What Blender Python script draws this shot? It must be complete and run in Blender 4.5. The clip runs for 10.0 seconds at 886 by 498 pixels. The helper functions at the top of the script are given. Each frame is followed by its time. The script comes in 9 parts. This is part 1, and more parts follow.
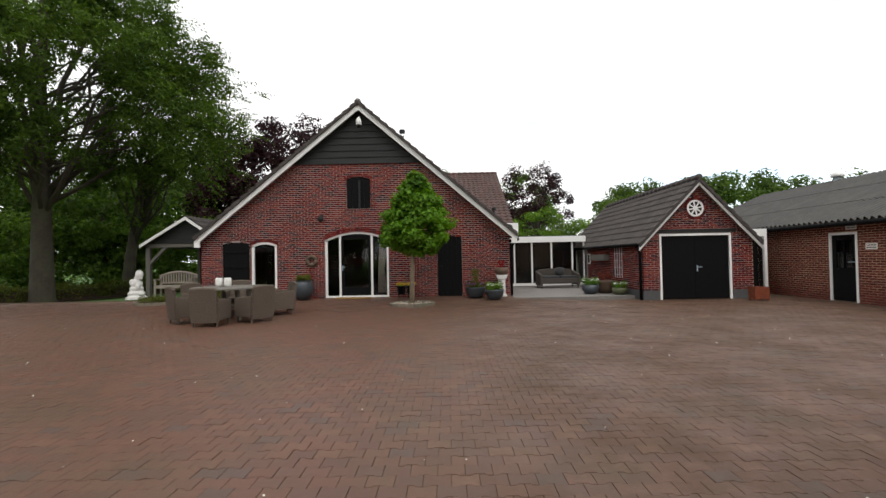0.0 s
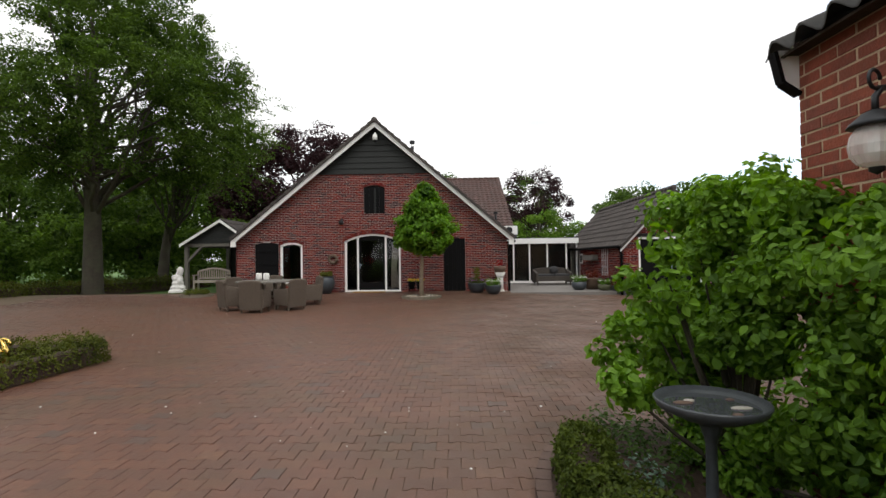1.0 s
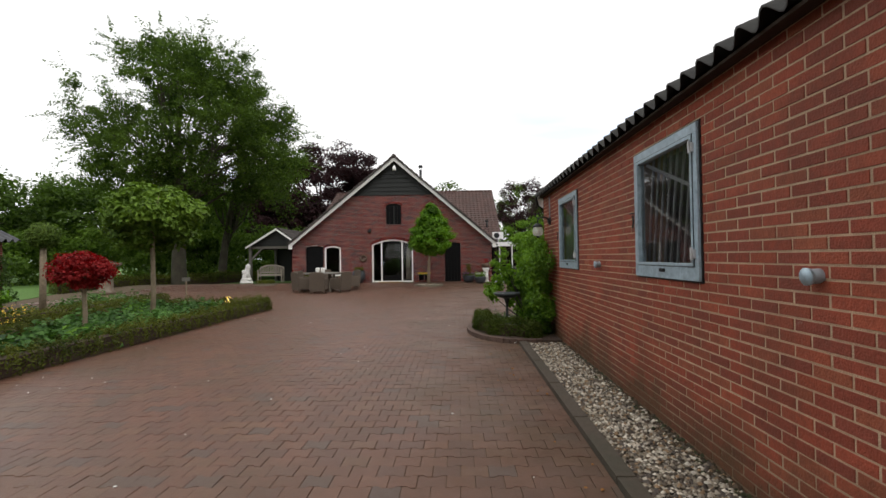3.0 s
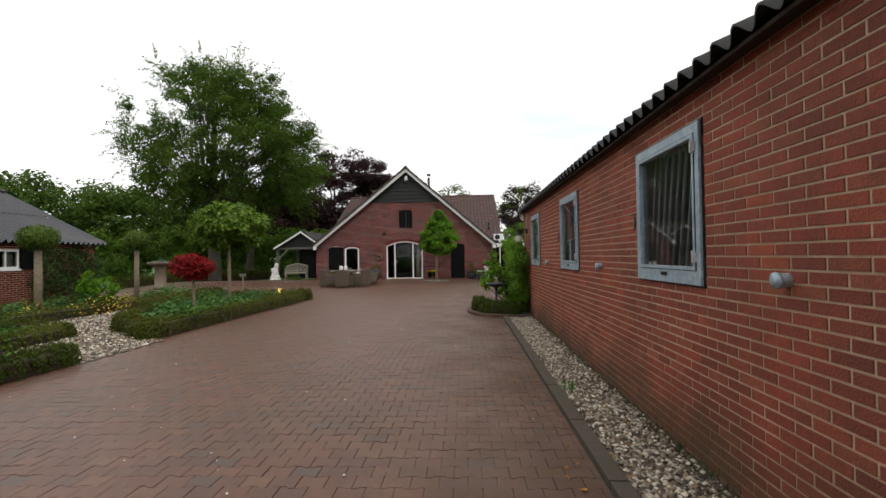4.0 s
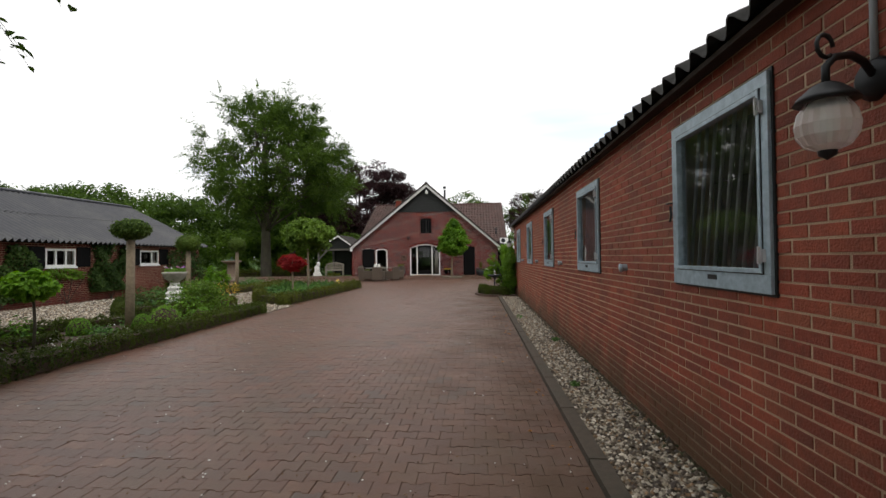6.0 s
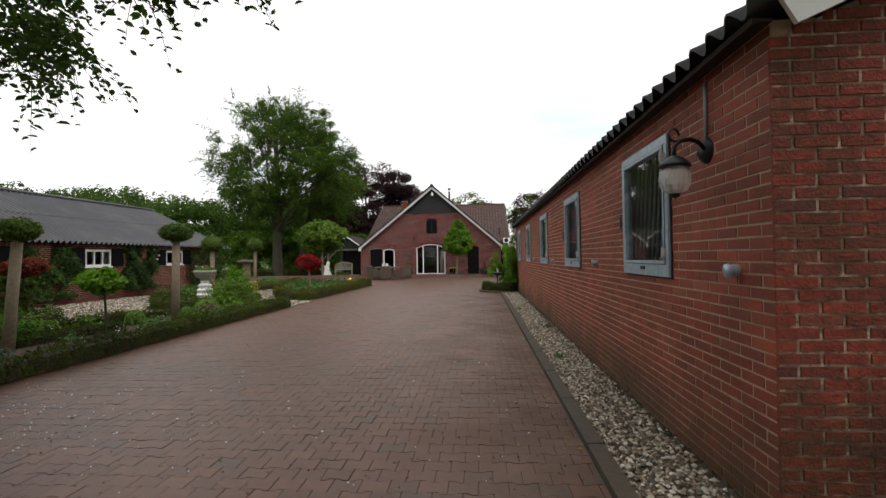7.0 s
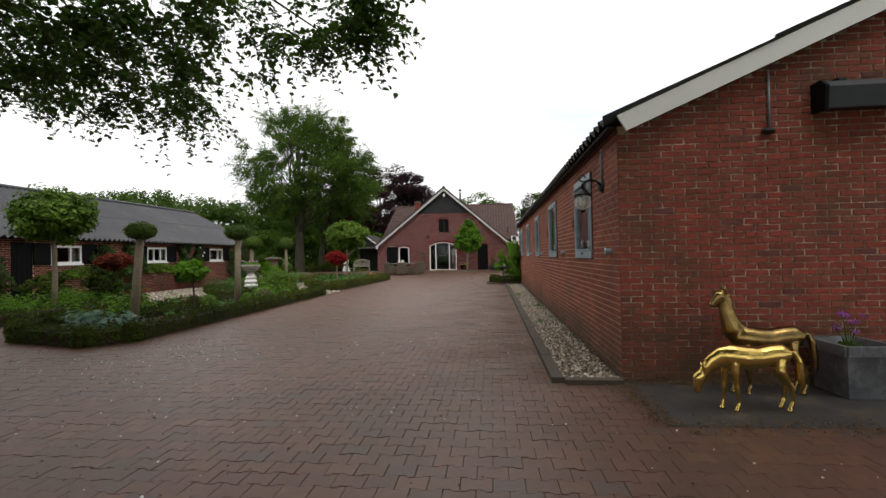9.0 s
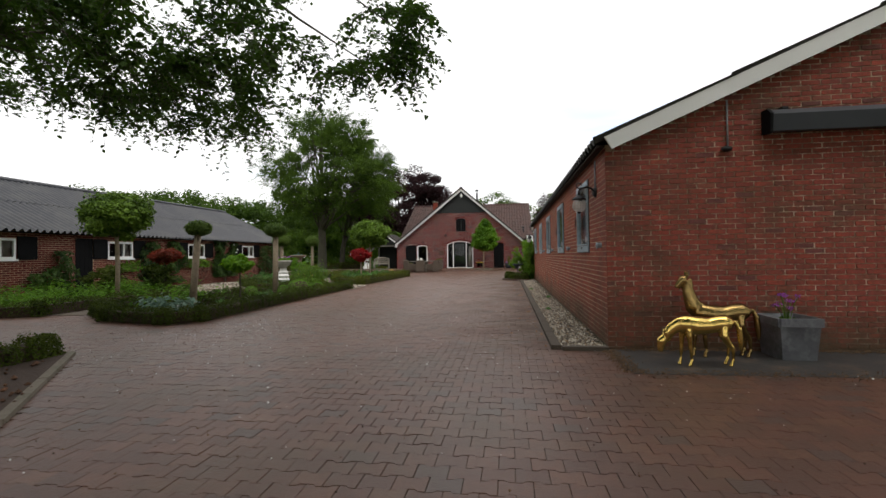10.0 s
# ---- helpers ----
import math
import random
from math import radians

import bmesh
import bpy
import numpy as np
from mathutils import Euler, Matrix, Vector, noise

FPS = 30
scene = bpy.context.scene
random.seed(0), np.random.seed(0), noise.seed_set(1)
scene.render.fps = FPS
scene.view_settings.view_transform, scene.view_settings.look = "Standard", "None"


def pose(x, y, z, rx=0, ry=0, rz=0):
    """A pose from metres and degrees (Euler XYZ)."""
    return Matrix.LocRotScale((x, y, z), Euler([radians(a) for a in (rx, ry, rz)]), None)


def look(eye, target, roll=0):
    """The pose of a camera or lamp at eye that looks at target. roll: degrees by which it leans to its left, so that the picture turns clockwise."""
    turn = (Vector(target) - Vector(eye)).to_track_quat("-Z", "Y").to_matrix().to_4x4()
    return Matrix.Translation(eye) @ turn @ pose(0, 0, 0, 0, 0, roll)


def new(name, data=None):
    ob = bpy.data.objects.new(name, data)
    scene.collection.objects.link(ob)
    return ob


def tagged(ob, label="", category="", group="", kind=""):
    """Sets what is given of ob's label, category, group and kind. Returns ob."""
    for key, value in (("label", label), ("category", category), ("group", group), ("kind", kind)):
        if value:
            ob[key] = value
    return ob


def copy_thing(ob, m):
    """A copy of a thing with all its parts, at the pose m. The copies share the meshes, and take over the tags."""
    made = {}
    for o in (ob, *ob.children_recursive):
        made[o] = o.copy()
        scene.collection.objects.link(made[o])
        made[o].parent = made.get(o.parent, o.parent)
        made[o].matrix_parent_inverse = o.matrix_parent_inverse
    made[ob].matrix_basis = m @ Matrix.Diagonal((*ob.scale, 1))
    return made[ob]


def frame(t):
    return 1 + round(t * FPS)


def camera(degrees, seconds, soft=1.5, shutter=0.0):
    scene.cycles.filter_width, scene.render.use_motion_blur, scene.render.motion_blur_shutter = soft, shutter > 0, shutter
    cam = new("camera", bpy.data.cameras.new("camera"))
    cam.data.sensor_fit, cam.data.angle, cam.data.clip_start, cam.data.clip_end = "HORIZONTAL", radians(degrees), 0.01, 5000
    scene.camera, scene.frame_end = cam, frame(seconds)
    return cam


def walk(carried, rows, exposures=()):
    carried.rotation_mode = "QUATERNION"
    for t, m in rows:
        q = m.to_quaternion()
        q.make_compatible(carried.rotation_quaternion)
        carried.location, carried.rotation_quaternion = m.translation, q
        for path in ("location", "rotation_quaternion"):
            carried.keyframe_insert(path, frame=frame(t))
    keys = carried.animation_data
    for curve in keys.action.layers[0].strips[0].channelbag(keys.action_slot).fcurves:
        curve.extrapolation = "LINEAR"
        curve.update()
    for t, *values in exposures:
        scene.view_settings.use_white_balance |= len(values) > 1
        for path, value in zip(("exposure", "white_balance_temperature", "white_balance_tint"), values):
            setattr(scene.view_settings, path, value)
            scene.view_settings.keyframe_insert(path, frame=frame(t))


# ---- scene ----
cam = camera(85.4, 10.0)
PATH = [
    (0, (0.554, -1.924, 1.292), (0.532, 0.076, 1.329), -1.1),
    (0.5, (0.59, -2.649, 1.289), (0.551, -0.65, 1.328), -1.1),
    (1, (0.609, -3.879, 1.281), (0.56, -1.88, 1.317), -0.8),
    (1.5, (0.661, -5.295, 1.284), (0.608, -3.296, 1.32), -0.7),
    (2, (0.757, -6.773, 1.262), (0.7, -4.774, 1.299), -0.7),
    (3.5, (0.922, -11.349, 1.295), (0.847, -9.35, 1.326), -0.9),
    (4, (0.961, -12.83, 1.306), (0.872, -10.832, 1.336), -0.9),
    (4.5, (1.01, -14.286, 1.301), (0.911, -12.289, 1.334), -0.9),
    (5, (1.003, -15.778, 1.272), (0.888, -13.782, 1.306), -0.7),
    (5.5, (1.073, -17.145, 1.288), (0.943, -15.15, 1.322), -0.7),
    (7, (1.075, -19.313, 1.27), (0.92, -17.319, 1.303), -0.9),
    (7.5, (1.105, -19.866, 1.239), (0.939, -17.874, 1.27), -1.1),
    (8, (1.142, -20.44, 1.214), (0.972, -18.448, 1.243), -1.0),
    (8.5, (1.183, -20.992, 1.194), (0.999, -19.001, 1.222), -1.0),
    (9, (1.225, -21.549, 1.166), (1.024, -19.559, 1.194), -1.1),
    (9.5, (1.235, -22.107, 1.116), (1.001, -20.121, 1.145), -0.9),
    (10, (1.271, -22.696, 1.082), (1.003, -20.714, 1.109), -0.8),
]
walk(cam, [(t, look(eye, target, roll)) for t, eye, target, roll in PATH], [(0.0, 0.13), (2.0, 0.11), (3.5, 0.03), (7.5, 0.0), (10.0, 0.05)])

# ---------------------------------------------------------------- light
world = bpy.data.worlds.new("overcast_sky")
scene.world = world
world.use_nodes = True
wn, wl = world.node_tree.nodes, world.node_tree.links
wn.clear()
w_out = wn.new("ShaderNodeOutputWorld")
w_bg = wn.new("ShaderNodeBackground")
w_sky = wn.new("ShaderNodeTexSky")
w_sky.sky_type = "NISHITA"
w_sky.sun_disc = False
w_sky.sun_elevation, w_sky.sun_rotation = radians(60), radians(160)
w_gain = wn.new("ShaderNodeVectorMath")
w_gain.operation = "SCALE"
w_gain.inputs["Scale"].default_value = 0.28
w_geo = wn.new("ShaderNodeTexCoord")
w_map = wn.new("ShaderNodeMapping")
w_map.inputs["Scale"].default_value = (1.0, 1.0, 5.0)
w_map.inputs["Location"].default_value = (0.37, 0.1, 0.62)
w_noise = wn.new("ShaderNodeTexNoise")
w_noise.inputs["Scale"].default_value = 1.6
w_noise.inputs["Detail"].default_value = 4
w_ramp = wn.new("ShaderNodeValToRGB")
w_ramp.color_ramp.elements[0].position = 0.3
w_ramp.color_ramp.elements[0].color = (0.5, 0.5, 0.5, 1)
w_ramp.color_ramp.elements[1].position = 0.42
w_mix = wn.new("ShaderNodeMix")
w_mix.data_type = "RGBA"
w_mix.inputs["B"].default_value = (1.0, 1.0, 1.0, 1)
wl.new(w_sky.outputs["Color"], w_gain.inputs[0])
wl.new(w_geo.outputs["Generated"], w_map.inputs["Vector"])
wl.new(w_map.outputs["Vector"], w_noise.inputs["Vector"])
wl.new(w_noise.outputs["Fac"], w_ramp.inputs["Fac"])
wl.new(w_ramp.outputs["Color"], w_mix.inputs["Factor"])
wl.new(w_gain.outputs["Vector"], w_mix.inputs["A"])
wl.new(w_mix.outputs["Result"], w_bg.inputs["Color"])
wl.new(w_bg.outputs["Background"], w_out.inputs["Surface"])
w_bg.inputs["Strength"].default_value = 1.16

sun_data = bpy.data.lights.new("sun", "SUN")
sun_data.energy, sun_data.angle, sun_data.color = 1.2, radians(36), (1.0, 0.95, 0.88)
sun = new("sun", sun_data)
sun.matrix_world = look((5, -14, 26), (0, 0, 0))


# ---------------------------------------------------------------- materials
def shader(name, base, rough=0.8, metal=0.0, vary=0.0, hue=0.0, noise_scale=0.0, noise_amt=0.0, dark=None, bump=0.0,
           bump_scale=60.0, stain=0.0, stain_scale=1.2, stain_color=None, stain_from=0.48, spec=0.5, pieces=False, palette=None, moss=None, flecks=(), barn_shade=None):
    """A node material: base colour, variation by piece, fine grain, stains of their own shape, and relief."""
    m = bpy.data.materials.new(name)
    m.use_nodes = True
    nd, lk = m.node_tree.nodes, m.node_tree.links
    b = nd["Principled BSDF"]
    b.inputs["Roughness"].default_value = rough
    b.inputs["Metallic"].default_value = metal
    b.inputs["Specular IOR Level"].default_value = spec
    rgb = nd.new("ShaderNodeRGB")
    rgb.outputs[0].default_value = (*base, 1)
    col = rgb.outputs[0]
    tc = nd.new("ShaderNodeNewGeometry")
    pos = tc.outputs["Position"]
    if pieces or palette:
        info = nd.new("ShaderNodeObjectInfo")
        add = nd.new("ShaderNodeMath")
        add.operation = "ADD"
        fr = nd.new("ShaderNodeMath")
        fr.operation = "FRACT"
        lk.new(info.outputs["Random"], add.inputs[0])
        lk.new(tc.outputs["Random Per Island"], add.inputs[1])
        lk.new(add.outputs[0], fr.inputs[0])
        if palette:
            ramp = nd.new("ShaderNodeValToRGB")
            ramp.color_ramp.interpolation = "CONSTANT" if pieces else "LINEAR"
            els = ramp.color_ramp.elements
            els[0].position, els[0].color = palette[0][0], (*palette[0][1], 1)
            els[1].position, els[1].color = palette[1][0], (*palette[1][1], 1)
            for p, c in palette[2:]:
                e = els.new(p)
                e.color = (*c, 1)
            lk.new(fr.outputs[0], ramp.inputs["Fac"])
            col = ramp.outputs["Color"]
        if vary:
            sc = nd.new("ShaderNodeMath")
            sc.operation = "MULTIPLY"
            sc.inputs[1].default_value = 7.31
            f2 = nd.new("ShaderNodeMath")
            f2.operation = "FRACT"
            mr = nd.new("ShaderNodeMapRange")
            mr.inputs["To Min"].default_value, mr.inputs["To Max"].default_value = 1 - vary, 1 + vary
            hs = nd.new("ShaderNodeHueSaturation")
            lk.new(fr.outputs[0], sc.inputs[0])
            lk.new(sc.outputs[0], f2.inputs[0])
            lk.new(f2.outputs[0], mr.inputs["Value"])
            lk.new(mr.outputs["Result"], hs.inputs["Value"])
            lk.new(col, hs.inputs["Color"])
            if hue:
                m2 = nd.new("ShaderNodeMapRange")
                m2.inputs["To Min"].default_value, m2.inputs["To Max"].default_value = 0.5 - hue, 0.5 + hue
                lk.new(fr.outputs[0], m2.inputs["Value"])
                lk.new(m2.outputs["Result"], hs.inputs["Hue"])
            col = hs.outputs["Color"]
    if noise_amt:
        no = nd.new("ShaderNodeTexNoise")
        no.inputs["Scale"].default_value, no.inputs["Detail"].default_value = noise_scale, 5
        no.inputs["Roughness"].default_value = 0.65
        lk.new(pos, no.inputs["Vector"])
        mx = nd.new("ShaderNodeMix")
        mx.data_type = "RGBA"
        mr = nd.new("ShaderNodeMapRange")
        mr.inputs["From Min"].default_value, mr.inputs["From Max"].default_value = 0.35, 0.7
        mr.inputs["To Max"].default_value = noise_amt
        lk.new(no.outputs["Fac"], mr.inputs["Value"])
        lk.new(mr.outputs["Result"], mx.inputs["Factor"])
        lk.new(col, mx.inputs["A"])
        mx.inputs["B"].default_value = (*(dark or tuple(c * 0.35 for c in base)), 1)
        col = mx.outputs["Result"]
    if stain:
        no = nd.new("ShaderNodeTexNoise")
        no.inputs["Scale"].default_value, no.inputs["Detail"].default_value = stain_scale, 6
        no.inputs["Roughness"].default_value = 0.7
        lk.new(pos, no.inputs["Vector"])
        mr = nd.new("ShaderNodeMapRange")
        mr.inputs["From Min"].default_value, mr.inputs["From Max"].default_value = stain_from, stain_from + 0.2
        mr.inputs["To Max"].default_value = stain
        mx = nd.new("ShaderNodeMix")
        mx.data_type = "RGBA"
        lk.new(no.outputs["Fac"], mr.inputs["Value"])
        lk.new(mr.outputs["Result"], mx.inputs["Factor"])
        lk.new(col, mx.inputs["A"])
        mx.inputs["B"].default_value = (*(stain_color or tuple(c * 0.5 for c in base)), 1)
        col = mx.outputs["Result"]
    for amount, scale, start, tint in flecks:   # lime blooms, lichen and chipped specks
        no = nd.new("ShaderNodeTexNoise")
        no.inputs["Scale"].default_value, no.inputs["Detail"].default_value = scale, 7
        no.inputs["Roughness"].default_value = 0.75
        lk.new(pos, no.inputs["Vector"])
        mr = nd.new("ShaderNodeMapRange")
        mr.inputs["From Min"].default_value, mr.inputs["From Max"].default_value = start, start + 0.1
        mr.inputs["To Max"].default_value = amount
        mx = nd.new("ShaderNodeMix")
        mx.data_type = "RGBA"
        mx.inputs["B"].default_value = (*tint, 1)
        lk.new(no.outputs["Fac"], mr.inputs["Value"])
        lk.new(mr.outputs["Result"], mx.inputs["Factor"])
        lk.new(col, mx.inputs["A"])
        col = mx.outputs["Result"]
    if moss:                                # algae that has crept up from the wet ground in uneven tongues
        amount, reach, tint = moss
        no = nd.new("ShaderNodeTexNoise")
        no.inputs["Scale"].default_value, no.inputs["Detail"].default_value = 1.5, 7
        no.inputs["Roughness"].default_value = 0.68
        lk.new(pos, no.inputs["Vector"])
        xyz = nd.new("ShaderNodeSeparateXYZ")
        lk.new(pos, xyz.inputs[0])
        edge = nd.new("ShaderNodeMath")
        edge.operation = "MULTIPLY_ADD"
        edge.inputs[1].default_value = -1 / reach
        lk.new(xyz.outputs["Z"], edge.inputs[0])
        lk.new(no.outputs["Fac"], edge.inputs[2])
        mr = nd.new("ShaderNodeMapRange")
        mr.inputs["From Min"].default_value, mr.inputs["From Max"].default_value = 0.05, 0.45
        mr.inputs["To Max"].default_value = amount
        mx = nd.new("ShaderNodeMix")
        mx.data_type = "RGBA"
        mx.inputs["B"].default_value = (*tint, 1)
        lk.new(edge.outputs[0], mr.inputs["Value"])
        lk.new(mr.outputs["Result"], mx.inputs["Factor"])
        lk.new(col, mx.inputs["A"])
        col = mx.outputs["Result"]
    if barn_shade:                                # shade of the barn painted into the colour: darker and duller eastwards, ragged edge
        amount, start, reach, tint = barn_shade
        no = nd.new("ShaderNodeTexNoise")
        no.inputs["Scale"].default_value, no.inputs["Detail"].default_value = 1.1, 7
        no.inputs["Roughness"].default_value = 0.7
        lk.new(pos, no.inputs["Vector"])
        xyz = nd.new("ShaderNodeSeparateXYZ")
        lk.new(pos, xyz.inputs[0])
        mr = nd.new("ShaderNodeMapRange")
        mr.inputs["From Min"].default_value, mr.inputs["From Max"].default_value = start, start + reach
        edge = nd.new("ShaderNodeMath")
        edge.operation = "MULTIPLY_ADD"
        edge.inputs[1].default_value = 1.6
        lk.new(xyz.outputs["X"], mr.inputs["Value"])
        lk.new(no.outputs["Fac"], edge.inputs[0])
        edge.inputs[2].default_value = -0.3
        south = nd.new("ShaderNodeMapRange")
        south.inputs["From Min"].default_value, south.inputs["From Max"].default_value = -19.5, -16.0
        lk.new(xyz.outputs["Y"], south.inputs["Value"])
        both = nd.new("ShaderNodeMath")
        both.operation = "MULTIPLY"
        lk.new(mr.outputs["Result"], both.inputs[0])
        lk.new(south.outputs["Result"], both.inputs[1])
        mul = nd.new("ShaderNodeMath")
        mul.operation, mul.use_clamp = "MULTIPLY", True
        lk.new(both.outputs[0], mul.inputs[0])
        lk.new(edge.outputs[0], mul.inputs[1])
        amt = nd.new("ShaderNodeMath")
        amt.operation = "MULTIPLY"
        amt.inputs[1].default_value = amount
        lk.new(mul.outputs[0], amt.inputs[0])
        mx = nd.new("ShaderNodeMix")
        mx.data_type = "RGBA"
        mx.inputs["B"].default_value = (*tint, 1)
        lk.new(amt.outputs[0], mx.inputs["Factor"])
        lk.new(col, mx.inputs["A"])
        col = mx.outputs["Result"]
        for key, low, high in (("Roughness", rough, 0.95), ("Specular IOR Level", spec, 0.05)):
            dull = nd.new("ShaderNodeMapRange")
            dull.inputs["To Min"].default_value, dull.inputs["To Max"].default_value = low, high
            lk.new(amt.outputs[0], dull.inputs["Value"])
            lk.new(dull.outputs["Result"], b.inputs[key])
    lk.new(col, b.inputs["Base Color"])
    if bump:
        no = nd.new("ShaderNodeTexNoise")
        no.inputs["Scale"].default_value, no.inputs["Detail"].default_value = bump_scale, 4
        lk.new(pos, no.inputs["Vector"])
        bp = nd.new("ShaderNodeBump")
        bp.inputs["Strength"].default_value, bp.inputs["Distance"].default_value = bump, 0.01
        lk.new(no.outputs["Fac"], bp.inputs["Height"])
        lk.new(bp.outputs["Normal"], b.inputs["Normal"])
    return m


def leaf_shader(name, low, high, through_light=0.35, gloss=0.16):
    """Leaves: colour between two greens by leaf, some light passing through."""
    m = bpy.data.materials.new(name)
    m.use_nodes = True
    nd, lk = m.node_tree.nodes, m.node_tree.links
    b, out = nd["Principled BSDF"], nd["Material Output"]
    b.inputs["Roughness"].default_value = 0.55
    b.inputs["Specular IOR Level"].default_value = gloss
    g = nd.new("ShaderNodeNewGeometry")
    ramp = nd.new("ShaderNodeValToRGB")
    ramp.color_ramp.elements[0].color, ramp.color_ramp.elements[1].color = (*low, 1), (*high, 1)
    no = nd.new("ShaderNodeTexNoise")
    no.inputs["Scale"].default_value = 0.9
    lk.new(g.outputs["Position"], no.inputs["Vector"])
    mx = nd.new("ShaderNodeMath")
    mx.operation = "MULTIPLY_ADD"
    mx.inputs[1].default_value = 0.55
    sub = nd.new("ShaderNodeMath")
    sub.operation = "MULTIPLY_ADD"
    sub.inputs[1].default_value, sub.inputs[2].default_value = 1.4, -0.45
    lk.new(no.outputs["Fac"], sub.inputs[0])
    lk.new(g.outputs["Random Per Island"], mx.inputs[0])
    lk.new(sub.outputs[0], mx.inputs[2])
    lk.new(mx.outputs[0], ramp.inputs["Fac"])
    lk.new(ramp.outputs["Color"], b.inputs["Base Color"])
    tr = nd.new("ShaderNodeBsdfTranslucent")
    br = nd.new("ShaderNodeHueSaturation")
    br.inputs["Value"].default_value, br.inputs["Saturation"].default_value = 1.3, 1.1
    lk.new(ramp.outputs["Color"], br.inputs["Color"])
    lk.new(br.outputs["Color"], tr.inputs["Color"])
    mix = nd.new("ShaderNodeMixShader")
    mix.inputs["Fac"].default_value = through_light
    lk.new(b.outputs["BSDF"], mix.inputs[1])
    lk.new(tr.outputs["BSDF"], mix.inputs[2])
    lk.new(mix.outputs["Shader"], out.inputs["Surface"])
    return m


def glass_shader(name, tint=(0.02, 0.022, 0.024), ior=1.6, dust=0.0):
    """A window pane: see-through, with the mirror gloss of glass and a film of dust."""
    m = bpy.data.materials.new(name)
    m.use_nodes = True
    nd, lk = m.node_tree.nodes, m.node_tree.links
    out = nd["Material Output"]
    nd.remove(nd["Principled BSDF"])
    tr, gl, mix, fr = (nd.new("ShaderNodeBsdfTransparent"), nd.new("ShaderNodeBsdfGlossy"), nd.new("ShaderNodeMixShader"),
                       nd.new("ShaderNodeFresnel"))
    tr.inputs["Color"].default_value = (*tint, 1)
    gl.inputs["Roughness"].default_value = 0.02
    fr.inputs["IOR"].default_value = ior
    see = tr.outputs["BSDF"]
    if dust:
        df, blend, no, mr, pos = (nd.new("ShaderNodeBsdfDiffuse"), nd.new("ShaderNodeMixShader"), nd.new("ShaderNodeTexNoise"),
                                  nd.new("ShaderNodeMapRange"), nd.new("ShaderNodeNewGeometry"))
        df.inputs["Color"].default_value = (0.42, 0.42, 0.4, 1)
        no.inputs["Scale"].default_value, no.inputs["Detail"].default_value = 3.5, 6
        mr.inputs["From Min"].default_value, mr.inputs["From Max"].default_value = 0.35, 0.7
        mr.inputs["To Min"].default_value, mr.inputs["To Max"].default_value = 0.55 * dust, 1.5 * dust
        lk.new(pos.outputs["Position"], no.inputs["Vector"])
        lk.new(no.outputs["Fac"], mr.inputs["Value"])
        lk.new(mr.outputs["Result"], blend.inputs["Fac"])
        lk.new(see, blend.inputs[1])
        lk.new(df.outputs["BSDF"], blend.inputs[2])
        see = blend.outputs["Shader"]
    lk.new(fr.outputs["Fac"], mix.inputs["Fac"])
    lk.new(see, mix.inputs[1])
    lk.new(gl.outputs["BSDF"], mix.inputs[2])
    lk.new(mix.outputs["Shader"], out.inputs["Surface"])
    return m


BRICK_RED = shader("red_barn_brick", (0.2, 0.04, 0.025), 0.75, spec=0.3, pieces=True, vary=0.13, noise_scale=30, noise_amt=0.4, dark=(0.075, 0.026, 0.018), bump=0.6, bump_scale=90,
                   stain=0.55, stain_scale=1.3, stain_from=0.42, stain_color=(0.12, 0.045, 0.03), moss=(0.8, 1.15, (0.075, 0.05, 0.024)), flecks=[(0.5, 11, 0.66, (0.42, 0.36, 0.29))],
                   palette=[(0, (0.36, 0.08, 0.043)), (0.3, (0.31, 0.07, 0.040)), (0.55, (0.385, 0.092, 0.047)), (0.75, (0.28, 0.068, 0.042)), (0.88, (0.36, 0.104, 0.054))])
BRICK_GABLE = shader("weathered_barn_brick", (0.2, 0.04, 0.025), 0.7, spec=0.35, pieces=True, vary=0.12, noise_scale=24, noise_amt=0.7, dark=(0.075, 0.028, 0.02), bump=1.0, bump_scale=70,
                     stain=0.75, stain_scale=1.6, stain_from=0.47, stain_color=(0.1, 0.05, 0.028), moss=(0.88, 1.25, (0.07, 0.05, 0.023)),
                     flecks=[(0.75, 3.2, 0.67, (0.3, 0.19, 0.055)), (0.8, 26, 0.69, (0.5, 0.42, 0.34)), (0.7, 7, 0.68, (0.36, 0.23, 0.15))],
                     palette=[(0, (0.38, 0.066, 0.04)), (0.3, (0.34, 0.06, 0.038)), (0.55, (0.41, 0.076, 0.044)), (0.76, (0.3, 0.064, 0.041)), (0.93, (0.19, 0.052, 0.045)), (0.96, (0.36, 0.1, 0.058))])
BRICK_HOUSE = shader("farmhouse_brick", (0.17, 0.045, 0.038), 0.9, spec=0.12, pieces=True, vary=0.22, noise_scale=22, noise_amt=0.35, bump=0.5, bump_scale=90, stain=0.3, stain_scale=0.9, stain_color=(0.07, 0.025, 0.022),
                     palette=[(0, (0.17, 0.022, 0.018)), (0.28, (0.12, 0.019, 0.02)), (0.48, (0.205, 0.032, 0.022)), (0.64, (0.08, 0.018, 0.023)), (0.78, (0.036, 0.019, 0.027)), (0.9, (0.22, 0.05, 0.032))])
BRICK_LEFT = shader("low_barn_brick", (0.2, 0.06, 0.045), 0.9, spec=0.15, pieces=True, vary=0.14, noise_scale=22, noise_amt=0.25, bump=0.3, bump_scale=90,
                    palette=[(0, (0.145, 0.036, 0.028)), (0.4, (0.122, 0.031, 0.026)), (0.7, (0.16, 0.041, 0.031)), (0.9, (0.1, 0.028, 0.026))])
